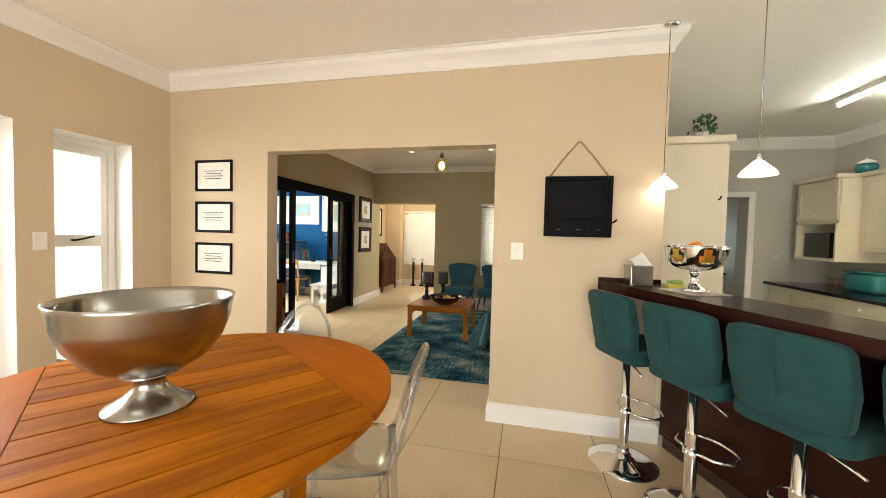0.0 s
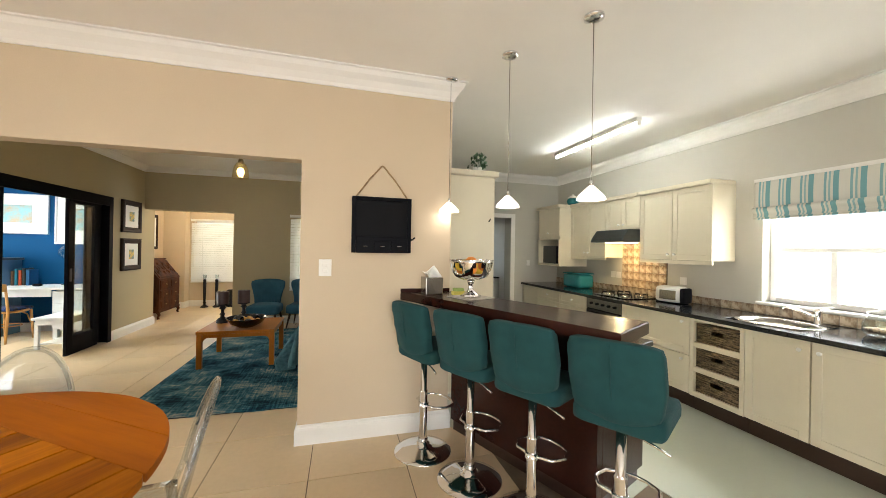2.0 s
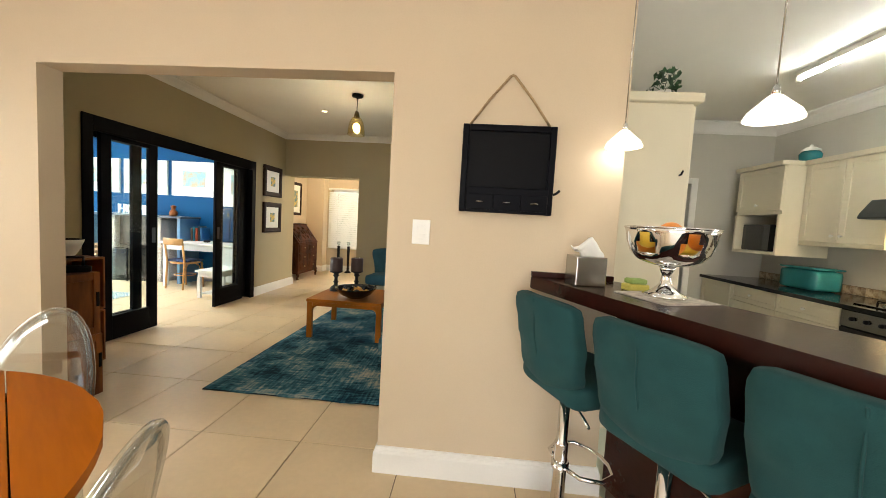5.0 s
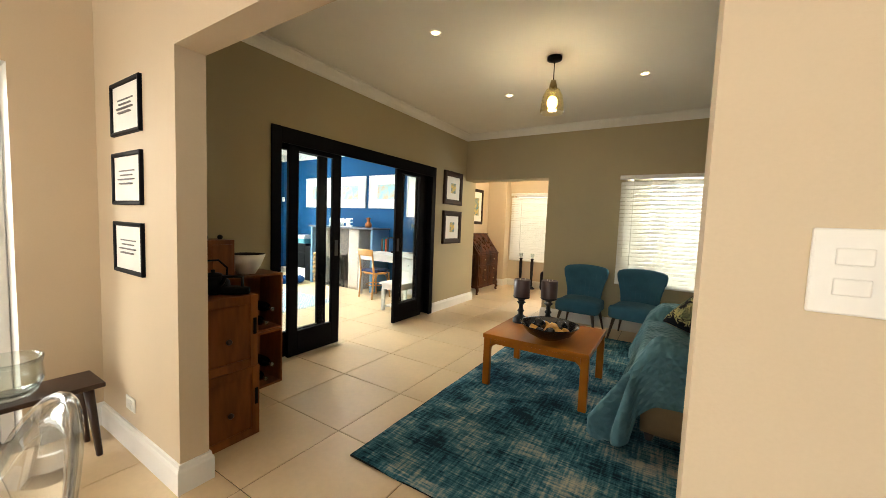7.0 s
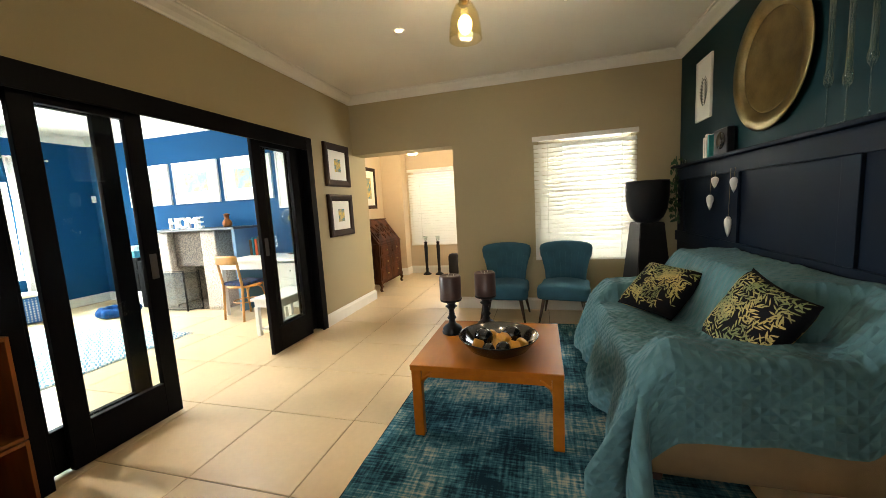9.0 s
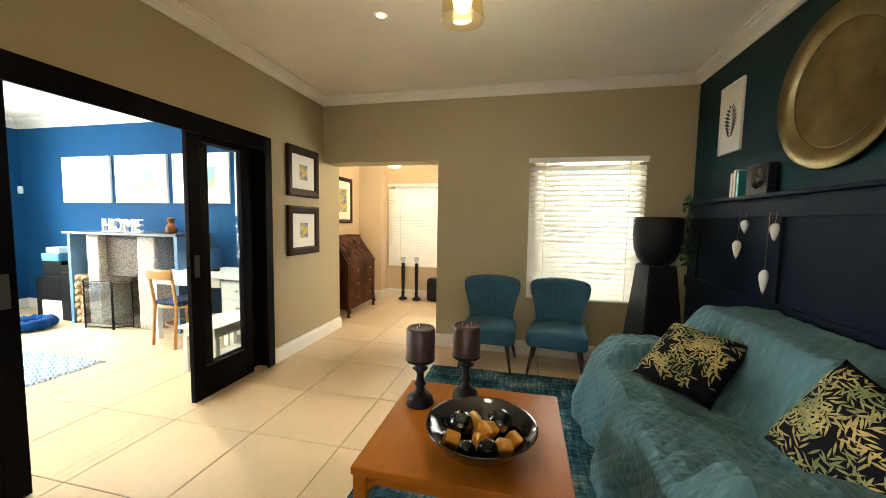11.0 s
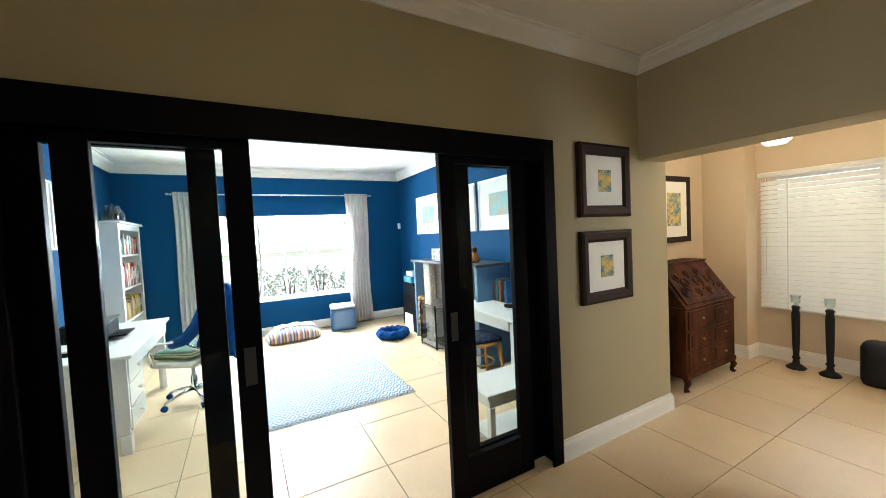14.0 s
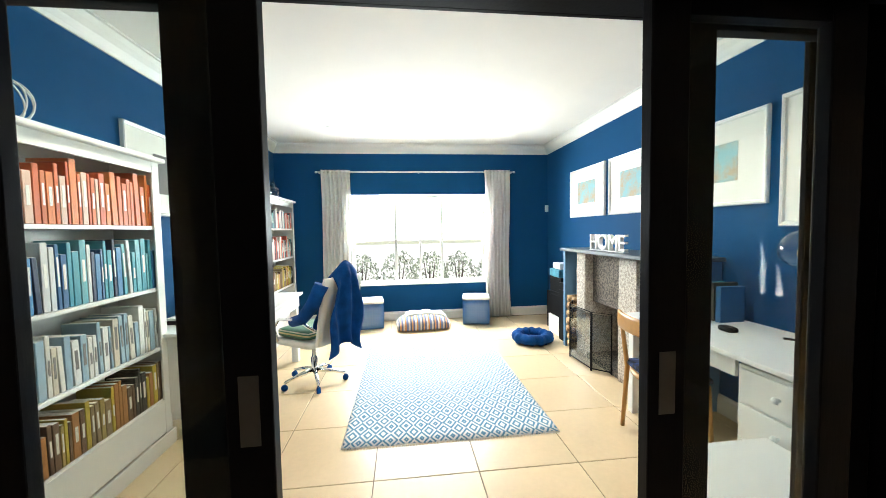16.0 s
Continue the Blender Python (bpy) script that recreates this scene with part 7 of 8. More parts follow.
part("throw", soft_box(-0.24, 0.10, -0.25, 0.34, 0.17, 0.235, 0.03, 8, lambda x, y, z: (x, y, z * (1 - 0.45 * (abs(y) / 0.40) ** 3) * (1 - 0.3 * (abs(x) / 0.25) ** 2) + 0.012 + 0.01 * math.sin(y * 30))), LEATHERW, fc, "white cloth folded over the cushion")
pb = thing("pet_bed", pose(-5.92, 6.58, 0), "round royal blue fleece pet bed", "pet bed")
def bolster(u, v):
    a, b = 2 * math.pi * u, 2 * math.pi * v
    R, r = 0.185 + 0.012 * math.sin(a * 9), 0.065 + 0.008 * math.sin(a * 14)
    return ((R + r * math.cos(b)) * math.cos(a), (R + r * math.cos(b)) * math.sin(a), 0.066 + r * 0.95 * math.sin(b))
bm = grid(bolster, 56, 12, None, True)
bmesh.ops.remove_doubles(bm, verts=bm.verts, dist=0.0005)
part("bolster", bm, ROYAL, pb)
part("pad", lathe([(0, 0.002), (0.17, 0.002), (0.17, 0.04), (0.10, 0.055), (0, 0.05)], 28), ROYAL, pb)


def bookcase(x0, x1, shelves, h, label):
    """A white bookcase against the south wall, its front to the north."""
    t = thing("bookcase", pose(0, 0, 0), label, "bookcase", "white bookcases")
    y0, y1 = SS + 0.022, 3.43
    for a, b in ((x0, x0 + 0.03), (x1 - 0.03, x1)):
        part("side", box(a, b, y0, y1 - 0.012, 0.0, h - 0.03, 0.002), WHITEWOOD, t)
    for a, b in ((x0 - 0.004, x0 + 0.06), (x1 - 0.06, x1 + 0.004)):
        part("stile", box(a, b, y1 - 0.0118, y1, 0.0, h - 0.03, 0.002), WHITEWOOD, t)
    part("back", box(x0 + 0.03, x1 - 0.03, y0, y0 + 0.01, 0.05, h - 0.03), WHITEWOOD, t)
    for z in shelves:
        part("shelf", box(x0 + 0.0305, x1 - 0.0305, y0 + 0.0105, y1 - 0.013, z - 0.022, z, 0.002), WHITEWOOD, t)
    part("plinth", box(x0 - 0.015, x1 + 0.015, y1 + 0.0005, y1 + 0.018, 0.0, 0.10, 0.006), WHITEWOOD, t)
    part("bottom_rail", box(x0 + 0.0605, x1 - 0.0605, y1 - 0.011, y1 - 0.001, 0.101, shelves[0] - 0.001, 0.002), WHITEWOOD, t)
    part("frieze", box(x0 + 0.0605, x1 - 0.0605, y1 - 0.011, y1 - 0.001, h - 0.10, h - 0.031, 0.002), WHITEWOOD, t)
    part("cornice", box(x0 - 0.03, x1 + 0.03, y0, y1 + 0.035, h - 0.03, h, 0.010), WHITEWOOD, t)
    return t


SH = [0.32, 0.67, 1.06, 1.46]
bookcase(-4.21, -3.13, SH, 1.90, "tall white bookcase full of books sorted by colour")
bookcase(-7.15, -6.17, [0.32, 0.67, 1.06, 1.46], 1.86, "tall white bookcase with books and games")
PAL = {"orange": [(0.62, 0.13, 0.03), (0.70, 0.20, 0.05), (0.55, 0.10, 0.03), (0.72, 0.48, 0.36), (0.60, 0.16, 0.05)],
       "blue": [(0.02, 0.12, 0.28), (0.03, 0.28, 0.36), (0.04, 0.20, 0.42), (0.10, 0.36, 0.42), (0.60, 0.62, 0.62), (0.015, 0.03, 0.08)],
       "white": [(0.72, 0.69, 0.62), (0.66, 0.62, 0.52), (0.75, 0.74, 0.70), (0.62, 0.55, 0.42), (0.70, 0.66, 0.60), (0.30, 0.42, 0.50)],
       "brown": [(0.16, 0.09, 0.05), (0.40, 0.30, 0.10), (0.55, 0.42, 0.05), (0.05, 0.05, 0.04), (0.45, 0.20, 0.06), (0.30, 0.22, 0.12)],
       "mixed": [(0.55, 0.10, 0.06), (0.60, 0.55, 0.46), (0.10, 0.30, 0.32), (0.65, 0.62, 0.58), (0.05, 0.06, 0.08)]}
BOOKMATS = {}
for key, cols in PAL.items():
    BOOKMATS[key] = [mat("book_cover_" + key, c, 0.5, vary=0.1, scale=20, grain=120, bump=0.03) for c in cols]
rng = random.Random(9)


def shelf_row(x0, x1, z, height, key, word, group):
    x = x0
    while x < x1 - 0.02:
        w, h, d = rng.uniform(0.016, 0.042), height * rng.uniform(0.68, 0.98), rng.uniform(0.15, 0.21)
        if x + w > x1:
            break
        lean = rng.uniform(0, 3.0) if rng.random() < 0.3 else 0.0
        t = thing("book", pose(x + w, 3.405, z + 0.001, 0, -lean, 180), "upright %s book on the bookcase shelf" % word, "book", group)
        c = BOOKMATS[key][rng.randrange(len(BOOKMATS[key]))]
        part("cover", box(0.001, w - 0.001, 0, d, 0, h, 0.002, 1), c, t)
        part("pages", box(0.003, w - 0.003, 0.004, d - 0.002, h + 0.0, h + 0.0008), PAPER, t)
        if rng.random() < 0.6:
            part("title_bar", box(w * 0.3, w * 0.7, -0.0008, 0.0004, h * 0.35, h * rng.uniform(0.6, 0.85)), PAPER if key != "white" else INK, t)
        x += w + rng.uniform(0.0005, 0.003) + math.sin(radians(lean)) * h * 0.9


for z, hgt, key, word in ((1.46, 0.33, "orange", "orange"), (1.06, 0.33, "blue", "blue or teal"), (0.67, 0.31, "white", "white or cream"), (0.32, 0.28, "brown", "brown or yellow")):
    shelf_row(-4.17, -3.17, z, hgt, key, word, "books sorted by colour")
for z, hgt, key in ((1.46, 0.27, "mixed"), (1.06, 0.30, "mixed"), (0.67, 0.28, "brown")):
    shelf_row(-7.10, -6.22, z, hgt, key, "coloured", "books on the far bookcase")
ws = thing("wire_sphere", pose(-3.45, 3.28, 1.90), "white wire lattice ornament on the bookcase", "ornament")
bm = bmesh.new()
for k in range(6):
    a = k * math.pi / 6
    tube([(0.10 * math.cos(a) * math.cos(b), 0.10 * math.sin(a) * math.cos(b), 0.104 + 0.10 * math.sin(b)) for b in [j * 2 * math.pi / 20 for j in range(20)]], 0.004, 5, bm, True)
part("wires", bm, WHITE, ws)
for k, (x, y) in enumerate(((-6.5, 3.26), (-6.62, 3.34), (-6.40, 3.33))):
    t = thing("glass_bottle", pose(x, y, 1.86), "squat clear glass bottle on the bookcase", "bottle", "glass bottles on the bookcase")
    part("glass", lathe([(0, 0.004), (0.05, 0), (0.07, 0.03), (0.07, 0.12), (0.03, 0.17), (0.022, 0.21), (0.018, 0.21), (0.026, 0.17), (0.064, 0.12), (0.064, 0.034), (0, 0.012)], 22), CLEAR, t)


def drawer_pedestal(t, x0, x1, y0, y1, side, n=3):
    """Drawers between z 0.16 and 0.68; side: the way that the fronts face along y."""
    part("pedestal", box(x0, x1, y0, y1, 0.14, 0.70, 0.003), WHITEWOOD, t)
    f = y1 if side > 0 else y0
    for k in range(n):
        z = 0.16 + k * 0.18
        d = part("drawer", box(x0 + 0.02, x1 - 0.02, min(f, f + side * 0.016), max(f, f + side * 0.016), z, z + 0.165, 0.004), WHITEWOOD, t)
        part("knob", lathe([(0, 0), (0.008, 0), (0.008, 0.012), (0.018, 0.02), (0.014, 0.03), (0, 0.032)], 14, m=pose((x0 + x1) / 2, f + side * 0.016, z + 0.085, -90 * side, 0, 0)), WHITEWOOD, d)


dk = thing("writing_desk", pose(0, 0, 0), "white painted desk along the wall", "desk")
part("top", box(-5.75, -4.17, 3.16, 3.90, 0.722, 0.75, 0.006), WHITEWOOD, dk)
part("apron", box(-5.70, -4.22, 3.85, 3.87, 0.60, 0.721, 0.003), WHITEWOOD, dk)
part("end_panel", box(-4.23, -4.20, 3.20, 3.86, 0.20, 0.721, 0.004), WHITEWOOD, dk)
drawer_pedestal(dk, -4.68, -4.231, 3.22, 3.845, 1)
for x, y in ((-5.68, 3.25), (-5.68, 3.82), (-4.24, 3.25), (-4.24, 3.82)):
    part("leg", box(x - 0.035, x + 0.035, y - 0.035, y + 0.035, 0, 0.14 if x > -5 else 0.721, 0.004), WHITEWOOD, dk)
pr_ = thing("printer", pose(-4.95, 3.46, 0.75), "black inkjet printer on the desk", "printer")
part("body", soft_box(-0.21, 0.21, -0.16, 0.16, 0.0, 0.17, 0.03, 5), BLACKMETAL, pr_)
part("tray", box(-0.14, 0.14, 0.16, 0.28, 0.03, 0.045, 0.003), BLACKMETAL, pr_)
part("panel", box(-0.2, 0.2, 0.10, 0.165, 0.165, 0.18, 0.004), BLACKGLOSS, pr_)
lp = thing("paper_tray", pose(-4.55, 3.40, 0.75), "dark tray of papers on the desk", "tray")
part("tray", box(-0.14, 0.14, -0.11, 0.11, 0.0005, 0.03, 0.004), BLACKMETAL, lp)
part("papers", box(-0.13, 0.13, -0.10, 0.10, 0.0305, 0.045, 0.002), PAPER, lp)

oc = thing("office_chair", pose(-5.08, 4.16, 0, 0, 0, 146), "white leather office chair with chrome arms and star base", "chair")
for k in range(5):
    a = k * 2 * math.pi / 5 + 0.3
    c, s = math.cos(a), math.sin(a)
    part("spoke", tube([(0.03 * c, 0.03 * s, 0.12), (0.16 * c, 0.16 * s, 0.10), (0.28 * c, 0.28 * s, 0.07)], [0.024, 0.018, 0.012], 8), CHROME, oc)
    part("caster", lathe([(0, -0.016), (0.026, -0.016), (0.028, 0), (0.026, 0.016), (0, 0.016)], 14, m=Matrix.Translation((0.28 * c, 0.28 * s, 0.028)) @ Euler((radians(90), 0, a)).to_matrix().to_4x4()), ROYAL, oc)
part("gas_lift", lathe([(0.03, 0.10), (0.03, 0.24), (0.018, 0.25), (0.018, 0.40), (0, 0.40)], 16), CHROME, oc)
part("seat", soft_box(-0.24, 0.24, -0.22, 0.24, 0.39, 0.46, 0.03, 6), LEATHERW, oc)
part("backrest", soft_box(-0.23, 0.23, -0.30, -0.25, 0.42, 1.02, 0.02, 6, lambda x, y, z: (x, y - 0.12 * (z - 0.42) / 0.6, z)), LEATHERW, oc)
for s in (-1, 1):
    part("armrest", tube([(s * 0.24, 0.18, 0.43), (s * 0.27, 0.20, 0.55), (s * 0.275, 0.12, 0.64), (s * 0.27, -0.1, 0.66), (s * 0.25, -0.29, 0.58)], 0.013, 8), CHROME, oc)
pad = thing("seat_pad", pose(-5.08, 4.14, 0.462, 0, 0, 146), "green and cream striped seat pad on the office chair", "cushion")
part("pad", soft_box(-0.21, 0.21, -0.20, 0.20, 0, 0.085, 0.03, 5), GREENPAD, pad)
rb_ = thing("bathrobe", pose(-5.08, 4.16, 0.05, 0, 0, 146), "royal blue fleece gown hung over the chair back", "gown")


def gown(u, v):
    a = (u - 0.5) * 2
    L = v * 2 - 1
    z = 1.10 - 0.11 * abs(a) ** 1.5 - (abs(L) ** 1.05) * (0.72 if L < 0 else 0.48)
    y = -0.385 + (0.20 * max(0, 1.05 - z) * 0.95) * 1
    off = (-0.045 - 0.05 * (-L)) if L < 0 else 0.03 + 0.02 * L
    w = 0.15 + 0.05 * abs(L) + 0.03 * math.sin(L * 9)
    return (a * w, -0.415 + 0.195 * max(0.0, min(0.6, 1.03 - z)) + off * min(1, abs(L) * 6) + 0.032 * math.sin(a * 7 + L * 3) * min(1, abs(L) * 3), z)


solidify(part("gown", grid(gown, 22, 36), ROYAL, rb_), 0.014, 0)
part("sleeve", tube([(-0.22, -0.36, 0.92), (-0.27, -0.30, 0.75), (-0.26, -0.16, 0.62), (-0.22, 0.0, 0.57)], [0.06, 0.058, 0.05, 0.045], 12), ROYAL, rb_)

# ---- fireplace ----
fp = thing("fireplace", pose(0, 0, 0), "pebble stone fireplace with a slate shelf", "fireplace")
part("mantel_shelf", box(-5.76, -4.02, 6.86, 7.348, 1.135, 1.167, 0.005), SLATE, fp, "dark slate mantel shelf")
for x in (-5.74, -4.10):
    part("side_panel", box(x, x + 0.05, 6.90, 7.348, 0.0, 1.134, 0.003), BLUEGREY, fp, "pale blue painted upright")
for x0, x1 in ((-5.47, -5.28), (-4.68, -4.42)):
    bm = soft_box(x0, x1, 6.93, 7.348, 0.0, 1.134, 0.008, 14)
    for v in bm.verts:
        v.co += Vector((noise.noise(v.co * 23), noise.noise(v.co * 23 + Vector((5, 0, 0))), 0)) * 0.008
    part("pillar", bm, PEBBLE, fp, "pale pebble stone pillar")
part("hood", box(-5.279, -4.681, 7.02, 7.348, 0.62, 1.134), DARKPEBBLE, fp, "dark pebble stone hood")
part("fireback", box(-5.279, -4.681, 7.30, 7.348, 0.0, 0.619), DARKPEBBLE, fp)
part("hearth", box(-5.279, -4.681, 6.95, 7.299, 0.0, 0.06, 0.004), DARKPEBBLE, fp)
part("niche_back", box(-5.689, -5.471, 7.33, 7.348, 0.0, 1.134), BLUE, fp)
part("niche_back", box(-4.419, -4.101, 7.33, 7.348, 0.0, 1.134), BLUE, fp)
rng = random.Random(14)
for j in range(7):
    for k in range(2):
        r = rng.uniform(0.04, 0.05)
        t = thing("firewood_log", pose(-5.63 + k * 0.1 + 0.01 * (j % 2), 6.89 + rng.uniform(0, 0.03), 0.052 + j * 0.088, -90, 0, rng.uniform(-2, 2)), "split firewood log stacked in the niche", "log", "firewood stack")
        part("log", lathe([(0, 0), (r, 0.002), (r * 1.03, 0.15), (r, 0.36), (0, 0.362)], 9), LOG, t)
fs = thing("fire_screen", pose(0, 0, 0), "three-panel smoked glass and metal fire screen", "fire screen")
pts = [(-5.54, 6.92), (-5.34, 6.79), (-4.93, 6.81), (-4.80, 6.95)]
for (xa, ya), (xb, yb) in zip(pts, pts[1:]):
    d = Vector((xb - xa, yb - ya, 0))
    L, ang = d.length, math.degrees(math.atan2(d.y, d.x))
    o = part("panel", box(0.012, L - 0.012, -0.002, 0.002, 0.03, 0.565), SMOKE, fs, "", pose(xa, ya, 0, 0, 0, ang))
    part("edge", tube([(0.006, 0, 0.002), (0.006, 0, 0.58), (L - 0.006, 0, 0.58), (L - 0.006, 0, 0.002)], 0.007, 6), BLACKMETAL, fs, "", pose(xa, ya, 0, 0, 0, ang))
    part("foot_rail", tube([(0.012, 0, 0.025), (L - 0.012, 0, 0.025)], 0.006, 6), BLACKMETAL, fs, "", pose(xa, ya, 0, 0, 0, ang))
hm = thing("home_letters", pose(-4.98, 7.0, 1.168), "white wooden letters spelling home on the mantel", "letters")
words("HOME", 0.22, 0.02, WHITEWOOD, hm, pose(0, 0, 0.078, 90, 0, 0))
part("plinth", box(-0.30, 0.30, -0.025, 0.025, 0.0, 0.006), WHITEWOOD, hm)
dk_ = thing("figurine", pose(-4.30, 7.05, 1.168), "small carved brown wooden figurine on the mantel", "figurine")
bm = lathe([(0, 0), (0.05, 0.0), (0.062, 0.03), (0.06, 0.07), (0.035, 0.105), (0.025, 0.12), (0.034, 0.14), (0.034, 0.165), (0.05, 0.172), (0.02, 0.185), (0, 0.19)], 18)
part("figure", bm, PINE, dk_)
# hi-fi corner
for x0, x1, y0, y1, z0, z1, name, label, m_ in ((-6.38, -6.02, 6.98, 7.32, 0.001, 0.24, "white_crate", "white slatted crate holding boxes", WHITEWOOD), (-6.37, -6.03, 7.0, 7.32, 0.242, 0.56, "stereo", "black stereo stack in the corner", BLACKMETAL), (-6.37, -6.03, 7.0, 7.32, 0.562, 0.76, "amplifier", "black amplifier on the stereo stack", BLACKMETAL), (-6.36, -6.06, 6.99, 7.30, 0.762, 0.86, "storage_box", "teal patterned storage box", BLUEBOX), (-6.32, -6.10, 7.02, 7.28, 0.862, 0.94, "storage_box", "small white storage box", WHITEWOOD), (-6.60, -6.42, 7.05, 7.30, 0.001, 0.52, "speaker", "tall black floor speaker", BLACKMETAL), (-5.98, -5.80, 6.95, 7.28, 0.001, 0.72, "speaker", "tall black floor speaker", BLACKMETAL)):
    t = thing(name, pose((x0 + x1) / 2, (y0 + y1) / 2, z0), label, name.replace("_", " "))
    a, b = (x1 - x0) / 2, (y1 - y0) / 2
    part("body", box(-a, a, -b, b, 0, z1 - z0, 0.006), m_, t)
    part("front", box(-a * 0.85, a * 0.85, -b - 0.006, -b + 0.001, (z1 - z0) * 0.12, (z1 - z0) * 0.88, 0.003), m_, t)

# ---- pictures in the study ----
for x0, x1, z0, z1 in ((-6.455, -5.60, 1.54, 2.165), (-5.515, -4.66, 1.54, 2.165), (-4.575, -3.72, 1.54, 2.165), (-3.64, -2.86, 1.39, 2.19)):
    w, h = x1 - x0, z1 - z0
    picture("framed_print", pose((x0 + x1) / 2, SN, z0), w, h, 0.03, 0.03, WHITEWOOD, PAPER, "wide white-framed watercolour print on a white mount", [(0, h / 2, w * 0.50, h * 0.44, SCENE)], "white-framed prints in the study")
picture("framed_print", pose(-4.88, SS, 1.55, 0, 0, 180), 1.10, 0.64, 0.03, 0.03, WHITEWOOD, PAPER, "wide white-framed drawing on the blue wall", [(0, 0.32, 0.5, 0.3, INK)], "white-framed prints in the study")

# ---- second desk ----
d2 = thing("writing_desk", pose(0, 0, 0), "white painted desk with a bank of drawers", "desk")
part("top", box(-4.20, -2.80, 6.66, 7.33, 0.722, 0.75, 0.006), WHITEWOOD, d2)
part("apron", box(-4.14, -3.29, 6.70, 6.72, 0.62, 0.721, 0.003), WHITEWOOD, d2)
drawer_pedestal(d2, -3.27, -2.84, 6.70, 7.28, -1)
for x, y in ((-4.14, 6.72), (-4.14, 7.27), (-3.24, 6.74), (-2.87, 6.74), (-3.24, 7.24), (-2.87, 7.24)):
    part("leg", box(x - 0.028, x + 0.028, y - 0.028, y + 0.028, 0, 0.721 if x < -4 else 0.139, 0.004), WHITEWOOD, d2)
wc = thing("bentwood_chair", pose(-3.78, 6.70, 0, 0, 0, -8), "honey bentwood chair with a navy patterned seat", "chair")
part("seat_rail", tube(ring_points(0.2, 0.19, 0.43, 26), 0.018, 8, closed=True), BENTWOOD, wc)
part("seat_cushion", soft_box(-0.19, 0.19, -0.18, 0.18, 0.44, 0.485, 0.02, 5), mat("navy_spotted_cloth", (0.012, 0.035, 0.13), 0.9, vary=0.5, scale=30, grain=200), wc, "navy patterned seat cushion")
for s in (-1, 1):
    part("back_leg", tube([(s * 0.17, -0.20, 0.0), (s * 0.17, -0.17, 0.43), (s * 0.175, -0.22, 0.82)], [0.014, 0.017, 0.013], 10), BENTWOOD, wc)
    part("front_leg", tube([(s * 0.17, 0.15, 0.43), (s * 0.18, 0.18, 0.0)], [0.017, 0.013], 10), BENTWOOD, wc)
    part("brace", tube([(s * 0.17, 0.15, 0.24), (s * 0.12, 0.15, 0.36), (0, 0.15, 0.41)], 0.008, 8), BENTWOOD, wc)
part("top_rail", soft_box(-0.19, 0.19, -0.235, -0.212, 0.72, 0.83, 0.01, 5, lambda x, y, z: (x, y - 0.03 * (1 - (x / 0.19) ** 2), z)), BENTWOOD, wc)
part("stretcher", tube(ring_points(0.15, 0.15, 0.22, 22), 0.008, 6, closed=True), BENTWOOD, wc)
wbn = thing("low_bench", pose(-2.895, 6.345, 0), "low white painted bench behind the sliding door", "bench")
part("top", box(-0.19, 0.19, -0.31, 0.31, 0.39, 0.42, 0.005), WHITEWOOD, wbn)
part("apron", box(-0.165, 0.165, -0.28, 0.28, 0.32, 0.389, 0.003), WHITEWOOD, wbn)
for x in (-0.15, 0.15):
    for y in (-0.26, 0.26):
        part("leg", box(x - 0.022, x + 0.022, y - 0.022, y + 0.022, 0, 0.32, 0.003), WHITEWOOD, wbn)
part("stretcher", box(-0.128, 0.128, -0.26, 0.26, 0.06, 0.08, 0.002), WHITEWOOD, wbn)
gl_ = thing("desk_lamp", pose(-3.36, 7.19, 0.75), "black desk lamp with a clear glass globe", "lamp")
part("base", tube([(-0.07, -0.05, 0.006), (0.0, 0.0, 0.006), (0.09, 0.02, 0.006)], 0.007, 8), BLACKMETAL, gl_)
part("stem", tube([(0, 0, 0.006), (0.0, 0, 0.36), (0.02, 0, 0.43)], 0.006, 8), BLACKMETAL, gl_)
part("globe", ball(0.105, (-0.03, 0, 0.51), 1.0, 24), CLEAR, gl_, "clear glass globe")
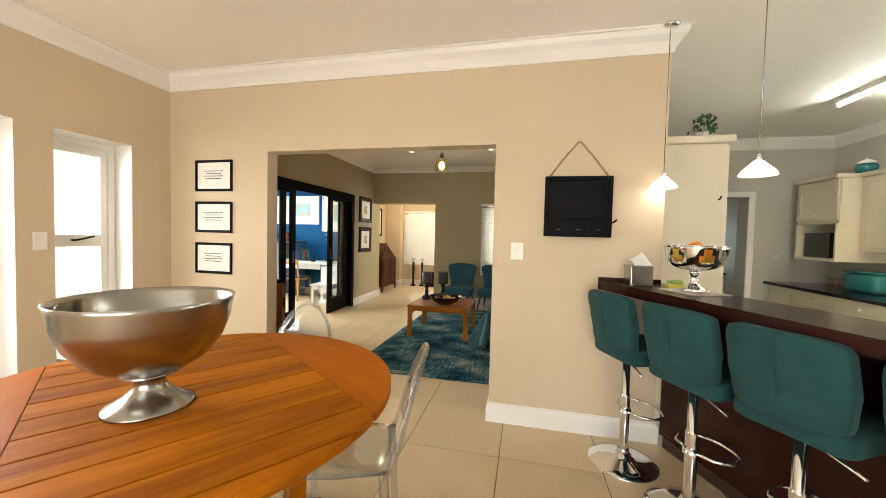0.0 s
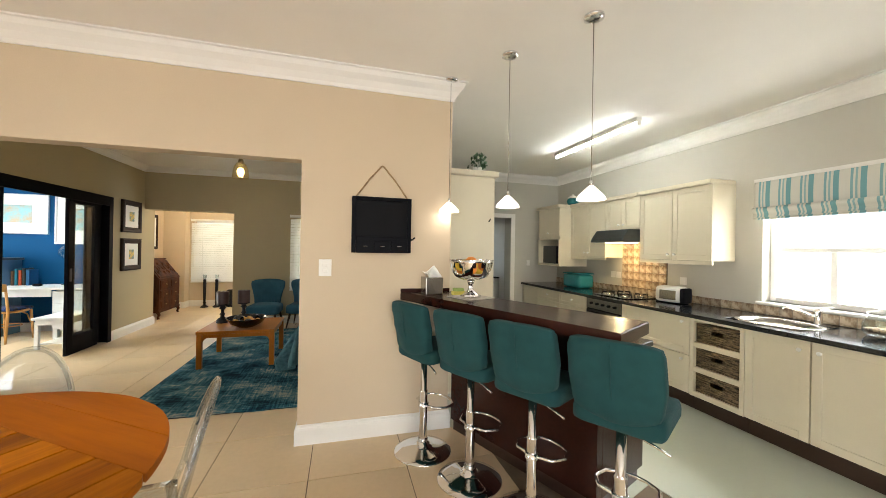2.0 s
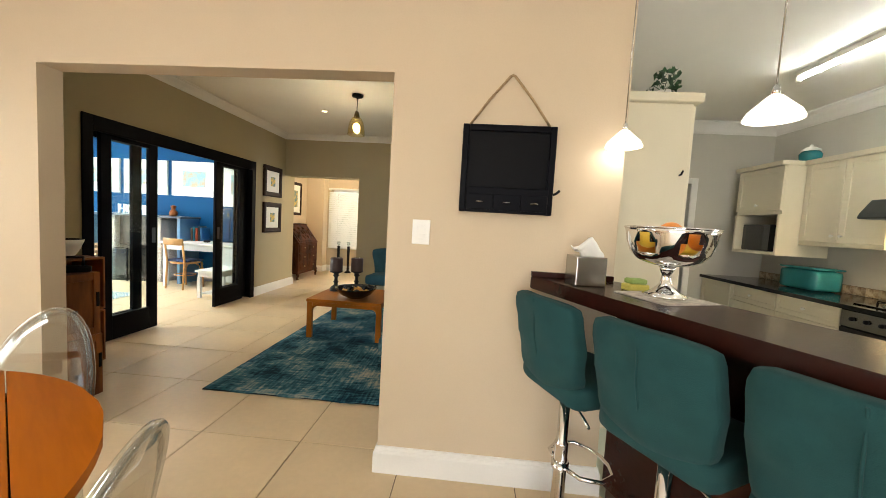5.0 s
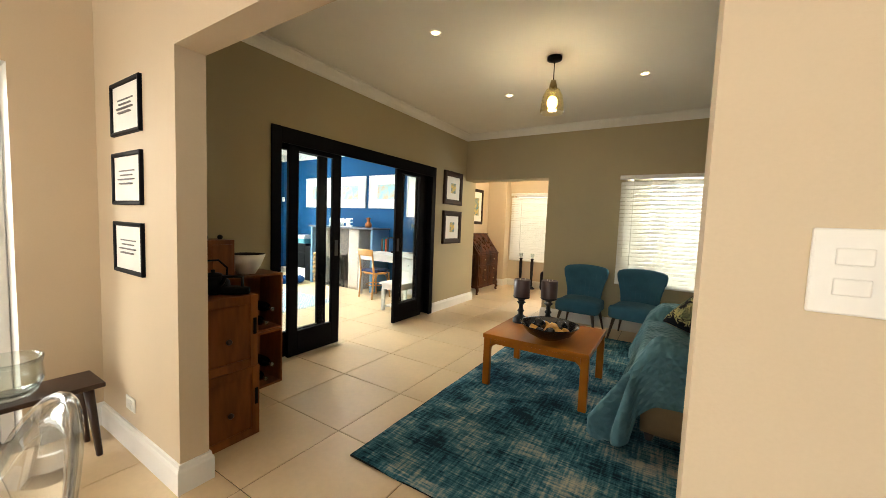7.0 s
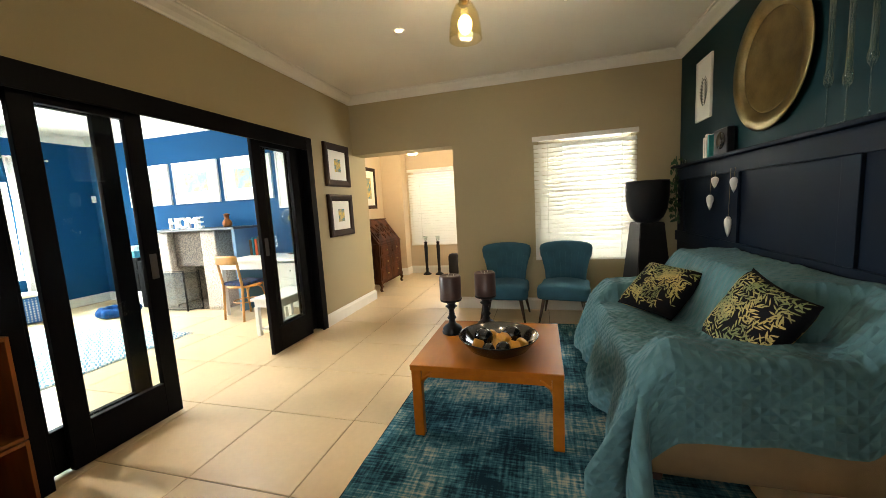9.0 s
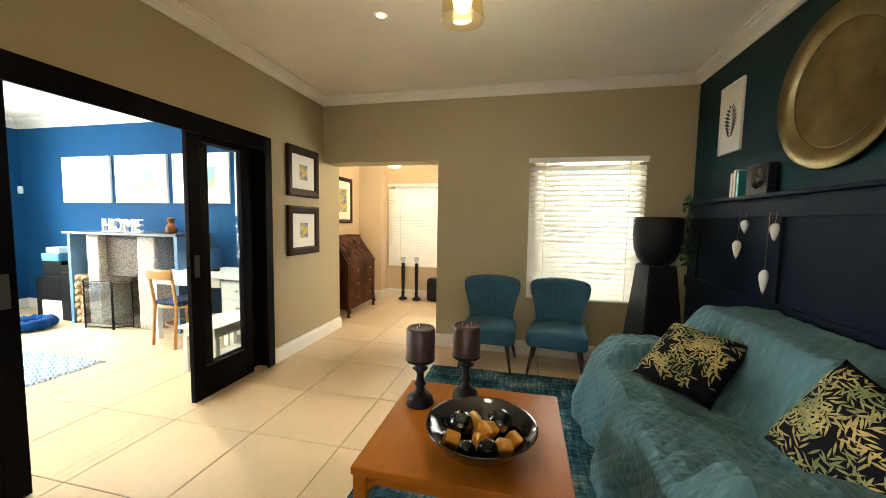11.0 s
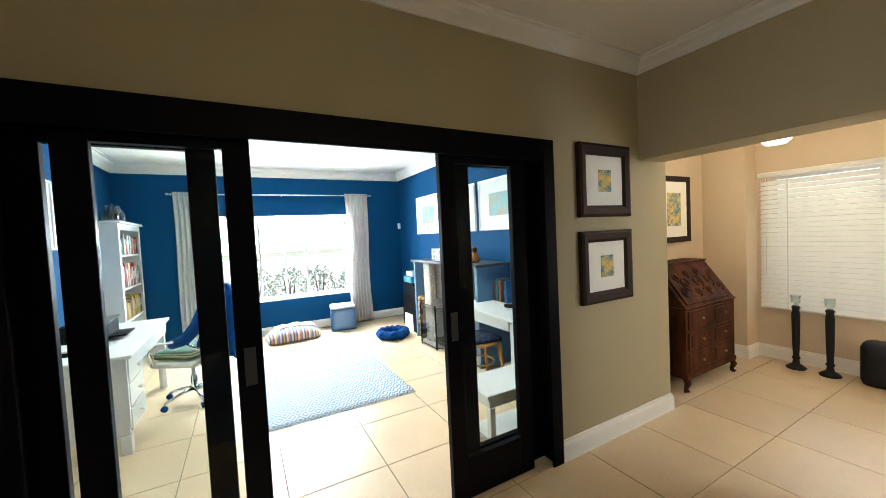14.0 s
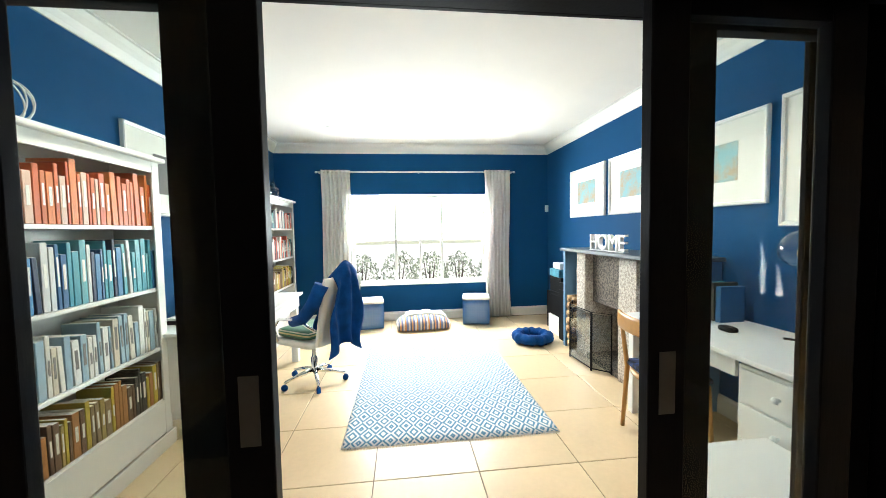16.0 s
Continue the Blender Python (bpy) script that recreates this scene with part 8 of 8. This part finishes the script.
part("filament_bulb", ball(0.022, (-0.03, 0, 0.49), 1.5, 12), BRASS, gl_)
for k, (w, h, c) in enumerate(((0.03, 0.22, "brown"), (0.025, 0.25, "blue"), (0.035, 0.23, "orange"), (0.03, 0.26, "brown"), (0.04, 0.24, "blue"))):
    t = thing("book", pose(-4.02 + k * 0.045, 7.10, 0.751), "upright book on the white desk", "book", "books on the desk")
    part("cover", box(0, w, 0, 0.18, 0, h, 0.002), BOOKMATS[c][k % 4], t)
ms = thing("computer_mouse", pose(-3.62, 6.98, 0.75), "black computer mouse on the desk", "mouse")
part("body", soft_box(-0.05, 0.05, -0.03, 0.03, 0, 0.035, 0.014, 4), BLACKMETAL, ms)
for x in (-6.38, -3.78):
    for y in (4.13, 6.32):
        t = thing("downlight", pose(x, y, H), "small recessed ceiling downlight", "light", "ceiling downlights")
        part("ring", lathe([(0.030, -0.001), (0.046, -0.001), (0.046, -0.005), (0.040, -0.008), (0.030, -0.004)], 24), WHITE, t)
        part("lens", lathe([(0, -0.003), (0.030, -0.003), (0.030, -0.0015), (0, -0.0015)], 20), LAMPGLOW if x > -5 else IVORY, t)
        if x > -5:
            d = bpy.data.lights.new("study_spot", "SPOT")
            d.energy, d.color, d.spot_size, d.spot_blend, d.shadow_soft_size = 56, (1.0, 0.93, 0.82), radians(130), 0.7, 0.03
            o = new("study_spot", d)
            o.location = (x, y, H - 0.02)

# ---- floor tiles, each a piece of the floor ----
P = 0.605
bm = bmesh.new()
bx(bm, 0.0024, P - 0.0024, 0.0024, P - 0.0024, -0.010, 0.0, 0.0022, 1)
TILE_MESH = mesh_of("tile", bm, TILE)
for i in range(-12, 5):
    for j in range(-8, 12):
        x, y = i * P, 3.0 + j * P
        if x + P < SW or x > 2.2 or (y > 7.5 and not -3.1 < x < 0) or (x < XW2 and y + P < SS) or (x > XE2 and y > 1.5):
            continue
        if x > 1.25 and y > 2.9 or y < -1.9:
            continue
        t = new("tile", TILE_MESH)
        t.parent = floor
        t.location = (x, y, 0)
